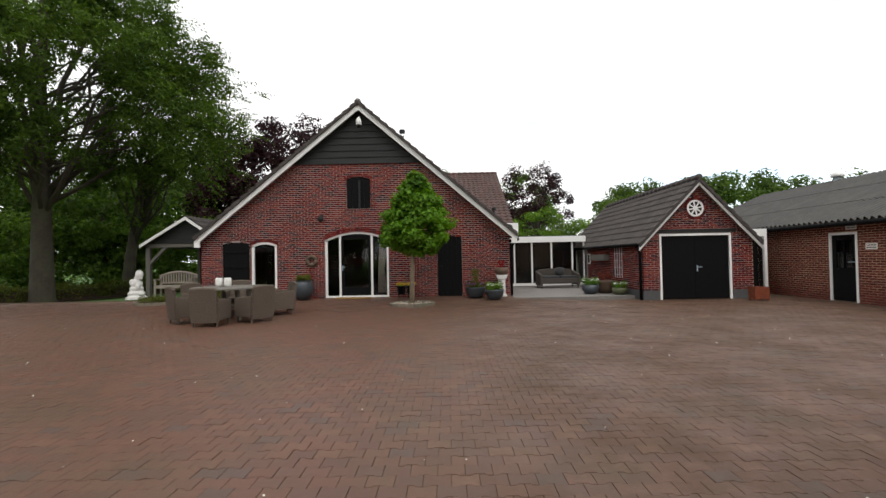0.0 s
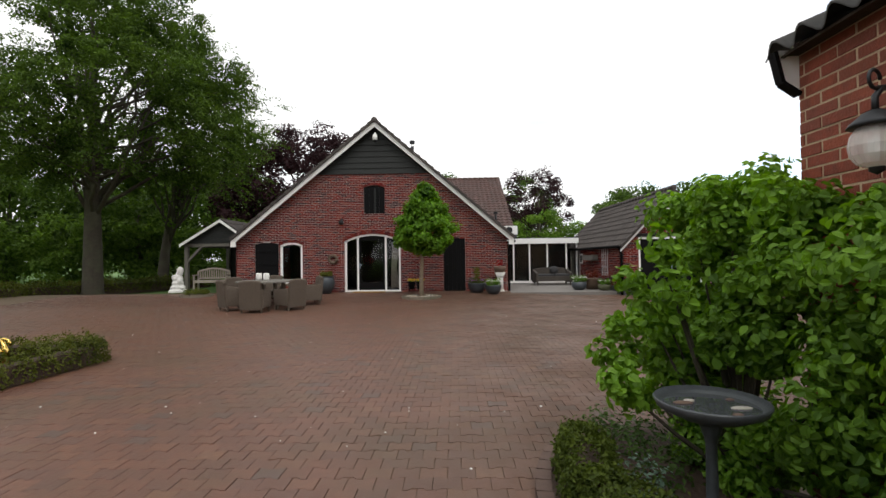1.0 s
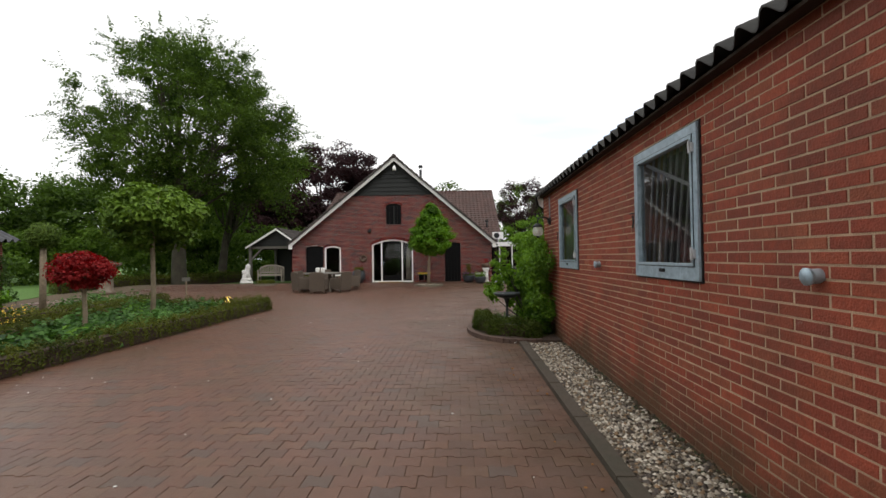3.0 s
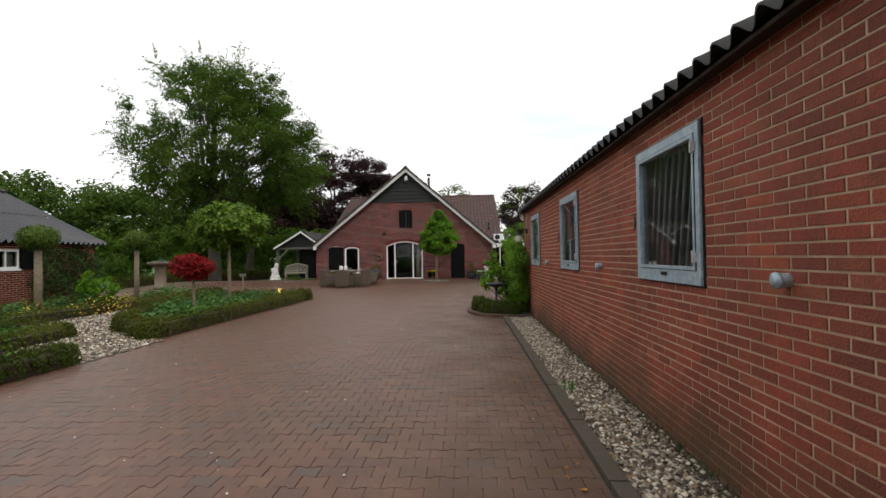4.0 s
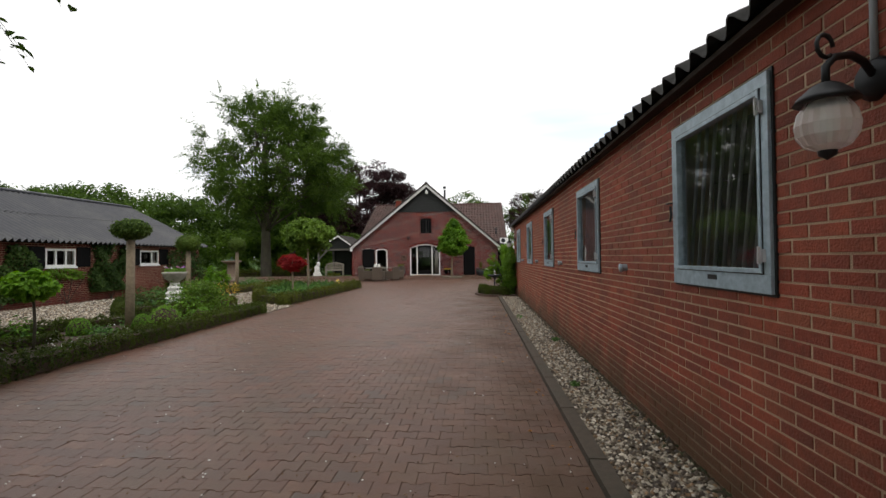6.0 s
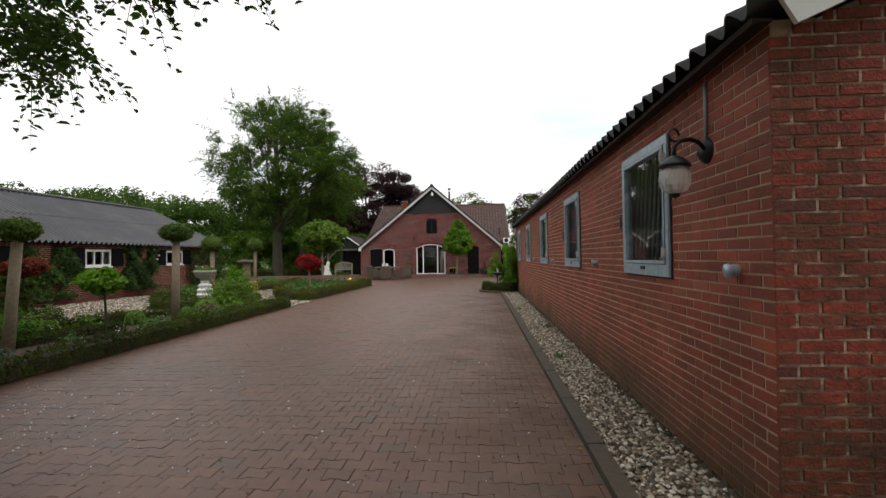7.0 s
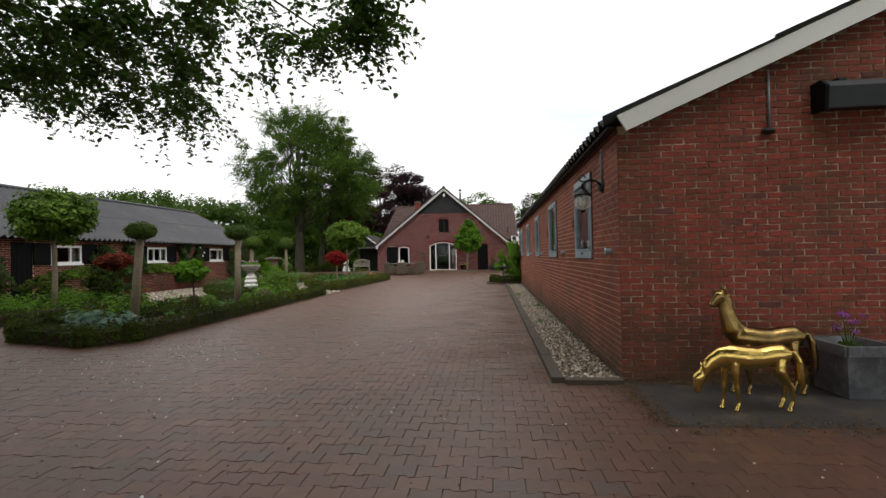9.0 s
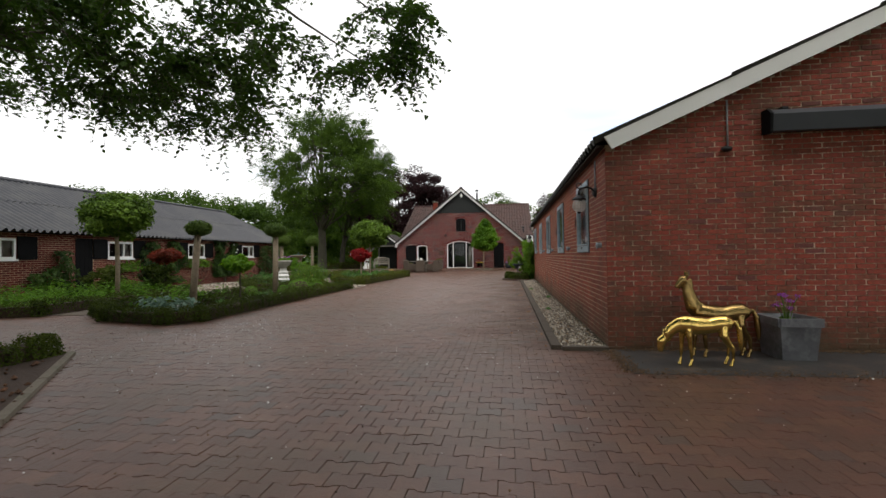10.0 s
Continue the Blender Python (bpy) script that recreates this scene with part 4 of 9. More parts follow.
for s, nm in ((-1, "west"), (1, "east")):
    xe = -7.1 if s < 0 else 2.62
    ze = gable_z(xe) - 0.04
    g = Geo().prism([(xe, ze - 0.06), (HA, H_TOP - 0.11), (HA, H_TOP + 0.06), (xe, ze + 0.1)], "y", HY - 0.27, HY - 0.22)
    g.box(min(xe, xe - s * 0.17), max(xe, xe - s * 0.17), HY - 0.275, HY - 0.215, ze - 0.1, ze + 0.06)
    part("bargeboard", g, WHITE, house, "white painted gable board", world_space=True)
    g = Geo().prism([(xe, ze + 0.1), (HA, H_TOP + 0.06), (HA, H_TOP + 0.12), (xe, ze + 0.16)], "y", HY - 0.26, HY - 0.2)
    part("verge_board", g, BLACK, house, world_space=True)
    verge_tiles(house_roof, xe, ze + 0.1, HA, H_TOP + 0.06, HY - 0.34, HY - 0.14, 21)
    g = Geo().tube([(xe + s * 0.02, HY - 0.2, ze + 0.02), (xe + s * 0.02, 24.0, ze + 0.02)], 0.055, 8)
    g.tube([(xe, HY + 0.1, ze), (HX0 - 0.06 if s < 0 else HX1 + 0.06, HY + 0.14, ze - 0.25), (HX0 - 0.06 if s < 0 else HX1 + 0.06, HY + 0.14, 0.05)], 0.04, 8)
    part("gutter", g, BLACK, house, "dark gutter with downpipe", world_space=True, smooth=True)
# boarded gable top
z = 4.22
while z < H_TOP - 0.25:
    h = 0.2
    x0, x1 = gable_x(z)
    x2, x3 = gable_x(z + h)
    g = Geo().add([(x0, HY - 0.045, z), (x1, HY - 0.045, z), (x3, HY - 0.018, z + h), (x2, HY - 0.018, z + h), (x0, HY + 0.004, z), (x1, HY + 0.004, z), (x3, HY + 0.004, z + h), (x2, HY + 0.004, z + h)],
                  [(0, 1, 2, 3), (4, 5, 1, 0), (1, 5, 6, 2), (4, 0, 3, 7), (3, 2, 6, 7)])
    part("board", g, CLAD, house, world_space=True)
    z += h


def arch_frame(g, key, y0, y1, w):
    a, b, c, d = H_OPEN[key]
    g.box(a, a + w, y0, y1, c, d)
    g.box(b - w, b, y0, y1, c, d)
    g.box(a + w, b - w, y0, y1, c, c + w)
    n = 16
    for i in range(n):
        u, v = a + (b - a) * i / n, a + (b - a) * (i + 1) / n
        zu, zv = arch_top(key, u), arch_top(key, v)
        g.prism([(u, zu - w), (v, zv - w), (v, zv), (u, zu)], "y", y0, y1)


def arch_fill(key, inset, a=None, b=None, z0=None, cut=0.0):
    """The outline of an arched opening, set in by inset."""
    A, B, c, d = H_OPEN[key]
    a, b, c = A + inset if a is None else a, B - inset if b is None else b, c + inset if z0 is None else z0
    n = 14
    return [(a, c), (b, c)] + [(b + (a - b) * i / n, arch_top(key, b + (a - b) * i / n) - inset - cut) for i in range(n + 1)]


door = thing("door_1", (HA - 0.12, HY, 0.13), "arched glazed front door in a white frame, closed", "door", kind="structure")
g = Geo()
arch_frame(g, "door", HY + 0.02, HY + 0.1, 0.062)
part("frame", g, WHITE, door, world_space=True)
for u in (-2.76, -1.79):
    g = Geo().box(u - 0.03, u + 0.03, HY + 0.025, HY + 0.1, 0.19, arch_top("door", u) - 0.05)
    part("mullion", g, WHITE, door, world_space=True)
for a, b in ((-3.15, -2.79), (-1.76, -1.33)):
    glaze(part("pane", Geo().prism(arch_fill("door", 0.06, a, b), "y", HY + 0.06, HY + 0.066), GLASS, door, world_space=True), (0, -1, 0))
g = Geo()
leaf = arch_fill("door", 0.065, -2.73, -1.82)
g.box(-2.73, -2.66, HY + 0.05, HY + 0.09, 0.19, 1.95)
g.box(-1.89, -1.82, HY + 0.05, HY + 0.09, 0.19, 1.95)
g.box(-2.66, -1.89, HY + 0.05, HY + 0.09, 0.19, 0.45)
g.box(-2.66, -1.89, HY + 0.05, HY + 0.09, 1.92, 2.03)
lf = part("leaf", g, BLACK, door, "black door leaf", world_space=True, bevel=0.004)
glaze(part("pane", Geo().box(-2.66, -1.89, HY + 0.068, HY + 0.074, 0.45, 1.92), GLASS, lf, world_space=True), (0, -1, 0))
g = Geo().box(-2.705, -2.68, HY + 0.035, HY + 0.05, 0.95, 1.12)
g.tube([(-2.69, HY + 0.04, 1.06), (-2.69, HY + 0.0, 1.06), (-2.6, HY + 0.0, 1.06)], 0.009, 8)
part("handle", g, GALV, lf, "steel door handle", world_space=True)
g = Geo().prism([(-3.2, 0.06), (-1.28, 0.06), (-1.28, 0.135), (-3.2, 0.135)], "y", HY - 0.05, HY + 0.1)
part("threshold", g, KERB, door, world_space=True)
g = Geo()
for i in range(9):
    x = -1.62 + 0.03 * i
    g.tube([(x, HY + 0.32 + 0.02 * (i % 2), 0.25), (x - 0.01 * i, HY + 0.32, 1.0), (x + 0.05, HY + 0.33, 1.75)], [0.03, 0.018, 0.026], 6)
solo("curtain", g, CURTAIN, "grey curtain gathered behind the door glass", "curtain", smooth=True)

win = thing("window_1", (-5.08, HY, 0.45), "white framed arched farmhouse window", "window", kind="structure")
g = Geo()
arch_frame(g, "window", HY + 0.01, HY + 0.09, 0.07)
part("window_frame", g, WHITE, win, world_space=True)
glaze(part("pane", Geo().prism(arch_fill("window", 0.07), "y", HY + 0.05, HY + 0.056), GLASS, win, world_space=True), (0, -1, 0))
part("window_sill", Geo().box(-5.52, -4.64, HY - 0.05, HY + 0.06, 0.4, 0.46), KERB, win, world_space=True)
shut = thing("window_2", (-5.95, HY, 0.35), "window opening with dark closed shutter", "window", kind="structure")
g = Geo().prism(arch_fill("shut", 0.012), "y", HY + 0.0, HY + 0.05)
part("panel", g, BLACK, shut, world_space=True)
for z in (0.6, 1.1, 1.55):
    part("batten", Geo().box(-6.33, -5.56, HY - 0.022, HY - 0.002, z, z + 0.07), BLACK, shut, world_space=True, bevel=0.004)
sd = thing("door_2", (0.6, HY, 0.1), "plain black side door, closed", "door", kind="structure")
for i in range(5):
    a = 0.235 + 0.144 * i
    part("plank", Geo().box(a, a + 0.138, HY + 0.02, HY + 0.06, 0.11, 1.93), BLACK, sd, world_space=True, bevel=0.004)
part("door_handle", Geo().tube([(0.3, HY + 0.02, 1.05), (0.3, HY - 0.02, 1.05), (0.38, HY - 0.02, 1.05)], 0.008, 6), STEEL_DARK, sd, world_space=True)
ht = thing("hatch_1", (HA, HY, 2.84), "black arched loft hatch of planks", "hatch", kind="structure")
A, B, c, d = H_OPEN["hatch"]
for i in range(4):
    a = A + 0.01 + (B - A - 0.02) * i / 4
    b = a + (B - A - 0.02) / 4 - 0.008
    part("plank", Geo().prism([(a, c + 0.01), (b, c + 0.01), (b, arch_top("hatch", b) - 0.01), (a, arch_top("hatch", a) - 0.01)], "y", HY + 0.015, HY + 0.05), BLACK, ht, world_space=True)
part("post", Geo().box(HA - 0.07, HA - 0.02, HY - 0.005, HY + 0.015, c + 0.02, 3.72), CLAD, ht, world_space=True)

# rear cross wing and its roof
wing = thing("house_wing", (-2.3, 25.5, 0), "cross wing of the farmhouse with a clay tile roof", "house")
WX0, WX1, WY, WZ, WS = -8.1, 3.4, 25.5, 6.05, 0.5
part("wall", Geo().box(WX0 + 0.2, WX1 - 0.2, WY - 6.9, WY + 4.4, 0, 2.45), BRICK_HOUSE, wing, world_space=True)
for s in (-1, 1):
    g = Geo()
    run = 7.3 if s < 0 else 4.8
    pantiles(g, (WX0 if s < 0 else WX1, WY + s * run, WZ - run * WS), (WX1 if s < 0 else WX0, WY + s * run, WZ - run * WS), (WX0 if s < 0 else WX1, WY, WZ), (WX1 if s < 0 else WX0, WY, WZ), wide=0.24, tall=0.36, seed=9)
    part("roof", g, TILE_RED, wing, "brown clay tile roof", world_space=True)
g = Geo()
for s in (WX0 + 0.1, WX1 - 0.15):
    g = Geo().prism([(WY - 7.0, WZ - 7.1 * WS), (WY - 7.0, WZ - 7.0 * WS - 0.06), (WY, WZ - 0.06), (WY + 4.5, WZ - 4.5 * WS - 0.06), (WY + 4.5, WZ - 7.1 * WS)], "x", s, s + 0.05)
    part("gable", g, CLAD, wing, world_space=True)
g = Geo()
for i in range(38):
    x = WX0 + 0.32 * i
    if x < WX1:
        g.tube([(x, WY, WZ + 0.02), (min(x + 0.35, WX1), WY, WZ + 0.0)], [0.11, 0.095], 8)
part("ridge_tile", g, TILE_RED, wing, world_space=True, smooth=True)
flue = thing("stove_flue", (-1.24, 17.6, 5.2), "dark metal stove flue with a cap", "chimney")
fp = part("pipe", Geo().tube([(-1.24, 17.6, 4.8), (-1.24, 17.6, 6.3)], 0.075, 12), STEEL_DARK, flue, world_space=True, smooth=True)
part("cap", Geo().tube([(-1.24, 17.6, 6.42), (-1.24, 17.6, 6.55)], 0.115, 12), STEEL_DARK, fp, world_space=True)
for i in range(3):
    a = 2.1 * i
    part("strut", Geo().beam((-1.24 + 0.07 * math.cos(a), 17.6 + 0.07 * math.sin(a), 6.28), (-1.24 + 0.1 * math.cos(a), 17.6 + 0.1 * math.sin(a), 6.44), 0.012, 0.012), STEEL_DARK, fp, world_space=True)
chim = thing("brick_chimney", (-5.35, 21.5, 3.9), "small brick chimney on the wing's roof", "chimney")
part("stack", Geo().box(-5.55, -5.15, 21.3, 21.7, 3.8, 6.0), BRICK_HOUSE, chim, world_space=True, bevel=0.01)
part("cap", Geo().box(-5.6, -5.1, 21.25, 21.75, 6.0, 6.1), KERB, chim, world_space=True, bevel=0.01)

# ---------------------------------------------------------------- garage
GX0, GX1, GY, GA = 6.02, 9.08, 11.62, 7.55
G_EAVE, G_TOP = 1.62, 3.26
G_S = (G_TOP - G_EAVE) / (GA - GX0)
garage = thing("garage", (GA, 14.5, 0), "small brick garage with black doors and a tiled roof", "garage")
GD = (6.48, 8.48, 0.0, 1.84)
g = Geo()
g.prism([(GX0, -0.1), (GD[0], -0.1), (GD[0], G_TOP - G_S * (GA - GD[0])), (GX0, G_EAVE)], "y", GY + 0.004, GY + 0.2)
g.prism([(GD[1], -0.1), (GX1, -0.1), (GX1, G_EAVE), (GD[1], G_TOP - G_S * (GD[1] - GA))], "y", GY + 0.004, GY + 0.2)
g.prism([(GD[0], GD[3]), (GD[1], GD[3]), (GD[1], G_TOP - G_S * (GD[1] - GA)), (GA, G_TOP), (GD[0], G_TOP - G_S * (GA - GD[0]))], "y", GY + 0.004, GY + 0.2)
g.box(GX0 + 0.004, GX0 + 0.2, GY + 0.2, 19.3, -0.1, G_EAVE)
g.box(GX1 - 0.2, GX1, GY + 0.2, 19.3, -0.1, G_EAVE)
g.prism([(GX0, -0.1), (GX1, -0.1), (GX1, G_EAVE), (GA, G_TOP), (GX0, G_EAVE)], "y", 19.1, 19.3)
part("wall", g, MORTAR_GREY, garage, "mortar core of the brick walls", world_space=True)
g = Geo()
for s in (-1, 1):
    xe, ze = GA + s * (GA - GX0 + 0.16), G_EAVE - G_S * 0.16 + 0.11
    y0, y1 = (19.4, GY - 0.2) if s < 0 else (GY - 0.2, 19.4)
    pantiles(g, (xe, y0, ze), (xe, y1, ze), (GA, y0, G_TOP + 0.11), (GA, y1, G_TOP + 0.11), wide=0.19, tall=0.27, seed=5)
garage_roof = part("roof", g, TILE_DARK, garage, "dark roof tiles", world_space=True)
g = Geo()
for i in range(24):
    y = GY - 0.2 + 0.32 * i
    g.tube([(GA, y, G_TOP + 0.14), (GA, y + 0.35, G_TOP + 0.12)], [0.1, 0.085], 8)
part("ridge_tile", g, TILE_DARK, garage_roof, world_space=True, smooth=True)
g = Geo()
for s in (-1, 1):
    xe, ze = GA + s * (GA - GX0 + 0.15), G_EAVE - G_S * 0.15
    g.add([(xe, GY - 0.17, ze + 0.08), (GA, GY - 0.17, G_TOP + 0.08), (GA, 19.35, G_TOP + 0.08), (xe, 19.35, ze + 0.08)], [(0, 1, 2, 3)])
part("roof_boarding", g, BLACK, garage, world_space=True)
for s in (-1, 1):
    xe, ze = GA + s * (GA - GX0 + 0.16), G_EAVE - G_S * 0.16
    g = Geo().prism([(xe, ze - 0.06), (GA, G_TOP - 0.08), (GA, G_TOP + 0.03), (xe, ze + 0.06)], "y", GY - 0.18, GY - 0.14)
    part("bargeboard", g, WHITE, garage, "white painted gable board", world_space=True)
    verge_tiles(garage_roof, xe, ze + 0.04, GA, G_TOP + 0.02, GY - 0.24, GY - 0.1, 9)
g = Geo().tube([(GX0 - 0.17, GY - 0.1, G_EAVE - 0.06), (GX0 - 0.17, 19.3, G_EAVE - 0.06)], 0.05, 8)
g.tube([(GX0 - 0.15, GY + 0.02, G_EAVE - 0.08), (GX0 - 0.07, GY + 0.04, G_EAVE - 0.32), (GX0 - 0.07, GY + 0.04, 0.0)], 0.042, 8)
part("gutter", g, BLACK, garage, "black gutter and downpipe", world_space=True, smooth=True)
for a, b in ((GX0, GD[0] - 0.02), (GD[1] + 0.02, GX1)):
    part("plinth", Geo().box(a - 0.004, b, GY - 0.012, GY + 0.004, -0.05, 0.26), PLINTH, garage, world_space=True)
part("plinth", Geo().box(GX0 - 0.016, GX0 + 0.004, GY - 0.008, 16.95, -0.05, 0.26), PLINTH, garage, world_space=True)
part("lintel", Geo().box(6.34, 8.62, GY - 0.02, GY + 0.02, 1.86, 1.97), CLAD, garage, "dark lintel beam", world_space=True, bevel=0.005)
gd = thing("garage_door", (7.48, GY, 0), "black double garage door in a white frame, closed", "door", kind="structure")
g = Geo().box(GD[0], GD[0] + 0.055, GY - 0.012, GY + 0.08, 0, GD[3])
g.box(GD[1] - 0.055, GD[1], GY - 0.012, GY + 0.08, 0, GD[3])
g.box(GD[0] + 0.055, GD[1] - 0.055, GY - 0.012, GY + 0.08, GD[3] - 0.055, GD[3])
part("frame", g, WHITE, gd, world_space=True)
for a, b in ((GD[0] + 0.06, 7.477), (7.483, GD[1] - 0.06)):
    lf = part("leaf", Geo().box(a, b, GY + 0.03, GY + 0.07, 0.015, GD[3] - 0.06), BLACK, gd, world_space=True, bevel=0.004)
g = Geo().box(7.52, 7.55, GY + 0.015, GY + 0.03, 0.78, 0.95)
g.tube([(7.535, GY + 0.02, 0.9), (7.535, GY - 0.02, 0.9), (7.65, GY - 0.02, 0.9)], 0.01, 8)
part("handle", g, GALV, lf, "steel door handle", world_space=True)
rose = thing("rose_window", (7.5, GY, 2.55), "round white spoked window in a brick ring", "window", kind="structure")
g = Geo()
for k in range(28):
    a0, a1 = 2 * math.pi * k / 28, 2 * math.pi * (k + 1) / 28
    g.prism([(math.cos(a) * r, math.sin(a) * r) for a, r in ((a0, 0.185), (a1, 0.185), (a1, 0.232), (a0, 0.232))], "y", -0.04, 0.0)
part("frame", g, WHITE, rose)
for k in range(8):
    a = math.pi * k / 4 + 0.2
    part("spoke", Geo().beam((math.cos(a) * 0.05, -0.025, math.sin(a) * 0.05), (math.cos(a) * 0.2, -0.025, math.sin(a) * 0.2), 0.022, 0.035), WHITE, rose)
part("hub", Geo().prism([(0.06 * math.cos(2 * math.pi * k / 12), 0.06 * math.sin(2 * math.pi * k / 12)) for k in range(12)], "y", -0.042, -0.006), WHITE, rose)
part("pane", Geo().prism([(0.19 * math.cos(2 * math.pi * k / 20), 0.19 * math.sin(2 * math.pi * k / 20)) for k in range(20)], "y", -0.012, -0.008), BLACK, rose)
for k in range(26):
    a0, a1 = 2 * math.pi * (k + 0.06) / 26, 2 * math.pi * (k + 0.94) / 26
    part("brick", Geo().prism([(math.cos(a) * r, math.sin(a) * r) for a, r in ((a0, 0.24), (a1, 0.24), (a1, 0.325), (a0, 0.325))], "y", -0.02, 0.0), BRICK_HOUSE, rose)

# ---------------------------------------------------------------- glazed link and deck between house and garage
link = thing("glazed_link", (4.2, 17.6, 0.1), "low glazed link with a white flat roof", "extension")
part("fascia", Geo().box(2.44, 5.96, 17.0, 17.06, 1.83, 2.06), WHITE, link, world_space=True, bevel=0.006)
part("roof", Geo().box(2.44, 5.96, 17.06, 18.5, 1.98, 2.08), PLINTH, link, world_space=True)
for x in (2.5, 3.17, 3.86, 4.63, 5.45, 5.9):
    part("post", Geo().box(x - 0.03, x + 0.03, 17.1, 17.18, 0.2, 1.85), WHITE, link, world_space=True)
part("sill", Geo().box(2.44, 5.94, 17.08, 17.2, 0.12, 0.22), WHITE, link, world_space=True)
for a, b in ((2.53, 3.14), (3.2, 3.83), (3.89, 4.6), (4.66, 5.42), (5.48, 5.87)):
    glaze(part("pane", Geo().box(a, b, 17.13, 17.136, 0.22, 1.85), GLASS, link, world_space=True), (0, -1, 0))
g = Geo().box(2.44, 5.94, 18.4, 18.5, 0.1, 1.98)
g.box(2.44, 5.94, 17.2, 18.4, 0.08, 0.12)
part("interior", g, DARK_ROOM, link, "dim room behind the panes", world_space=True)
deck = thing("deck", (4.2, 14.5, 0), "raised grey timber deck", "deck", kind="structure")
for i in range(35):
    y = 12.02 + 0.145 * i
    part("plank", Geo().box(2.46, 5.9, y, y + 0.138, 0.07, 0.1), DECK, deck, world_space=True)
part("edge_board", Geo().box(2.46, 5.9, 11.98, 12.015, -0.02, 0.098), DECK, deck, world_space=True)
ac = thing("air_conditioner", (3.16, 18.1, 2.08), "white outdoor air conditioning unit on the flat roof", "air conditioner")
case = part("case", Geo().box(-0.31, 0.31, -0.13, 0.13, 0.2, 0.6), WHITE, ac, bevel=0.02)
part("grille", Geo().tube([(-0.08, -0.132, 0.4), (-0.08, -0.145, 0.4)], 0.16, 20), STEEL_DARK, case)
for x in (-0.24, 0.24):
    part("foot", Geo().box(x - 0.025, x + 0.025, -0.12, 0.12, 0.0, 0.2), STEEL_DARK, ac)
rv = thing("roof_pipe", (2.62, 19.5, 3.05), "dark vent pipe on the clay tile roof", "vent")
part("pipe", Geo().tube([(0, 0, -0.1), (0, 0, 0.3)], 0.06, 10), STEEL_DARK, rv, smooth=True)
part("cap", Geo().tube([(0, 0, 0.32), (0, 0, 0.42)], 0.1, 10), STEEL_DARK, rv)

# ---------------------------------------------------------------- outbuilding behind the garage
NX, NR = 10.5, 14.0
N_EAVE, N_S = 2.08, 0.445
outb = thing("outbuilding", (14, 12, 0), "red brick outbuilding with a grey corrugated roof", "barn")
ND = (9.85, 10.72, 0.0, 1.74)
part("wall_west", solid_wall(Geo(), "x", NX, NX + 0.22, 3.0, 18.5, -0.1, N_EAVE, [ND]), MORTAR, outb, world_space=True)
g = Geo()
for y in (3.0, 18.3):
    g = Geo().prism([(NX + 0.22, -0.1), (17.5, -0.1), (17.5, N_EAVE), (NR, N_EAVE + N_S * 3.5), (NX + 0.22, N_EAVE + 0.1)], "y", y, y + 0.2)
    part("gable", g, BRICK_LEFT, outb, world_space=True)
for xe in (NX - 0.3, 17.8):
    for k in range(3):
        f0, f1 = k / 3, (k + 1) / 3
        z0, z1 = N_EAVE - 0.07, N_EAVE + N_S * 3.5 + 0.06
        lo, hi = (xe + (NR - xe) * f0, z0 + (z1 - z0) * f0 + 0.007), (xe + (NR - xe) * f1, z0 + (z1 - z0) * f1)
        g = corrugated(Geo(), (lo[0], 2.8, lo[1]), (lo[0], 18.7, lo[1]), (hi[0], 2.8, hi[1]), (hi[0], 18.7, hi[1]), rows=1)
        part("roof_sheet", g, SHEET_DARK, outb, "grey corrugated roof sheets", world_space=True, weld=True)
part("gutter", Geo().tube([(NX - 0.3, 2.8, N_EAVE - 0.14), (NX - 0.3, 18.7, N_EAVE - 0.14)], 0.06, 8), BLACK, outb, world_space=True, smooth=True)
vent = thing("roof_vent", (14.0, 14.7, 3.66), "white capped roof vent", "vent")
part("pipe", Geo().lathe([(0.13, -0.1), (0.13, 0.16)], (0, 0, 0), 16), GREY_PLASTIC, vent, smooth=True)
part("cap", Geo().lathe([(0.001, 0.36), (0.12, 0.34), (0.2, 0.24), (0.2, 0.16), (0.13, 0.15)], (0, 0, 0), 16), WHITE, vent, smooth=True)
od = thing("door_3", (NX, 10.28, 0), "black half-glazed door in a white frame, closed", "door", kind="structure")
g = Geo().box(NX - 0.015, NX + 0.06, ND[0], ND[0] + 0.06, 0, ND[3])
g.box(NX - 0.015, NX + 0.06, ND[1] - 0.06, ND[1], 0, ND[3])
g.box(NX - 0.015, NX + 0.06, ND[0] + 0.06, ND[1] - 0.06, ND[3] - 0.06, ND[3])
part("frame", g, WHITE, od, world_space=True)
g = Geo().box(NX + 0.02, NX + 0.06, ND[0] + 0.06, ND[1] - 0.06, 0.02, 0.85)
g.box(NX + 0.02, NX + 0.06, ND[0] + 0.06, ND[0] + 0.19, 0.85, 1.68)
g.box(NX + 0.02, NX + 0.06, ND[1] - 0.19, ND[1] - 0.06, 0.85, 1.68)
g.box(NX + 0.02, NX + 0.06, ND[0] + 0.19, ND[1] - 0.19, 1.56, 1.68)
g.box(NX + 0.02, NX + 0.06, 10.27, 10.3, 0.85, 1.56)
g.box(NX + 0.02, NX + 0.06, ND[0] + 0.19, ND[1] - 0.19, 1.2, 1.23)
lf = part("leaf", g, BLACK, od, world_space=True)
glaze(part("pane", Geo().box(NX + 0.038, NX + 0.042, ND[0] + 0.19, ND[1] - 0.19, 0.85, 1.56), GLASS, lf, world_space=True), (-1, 0, 0))
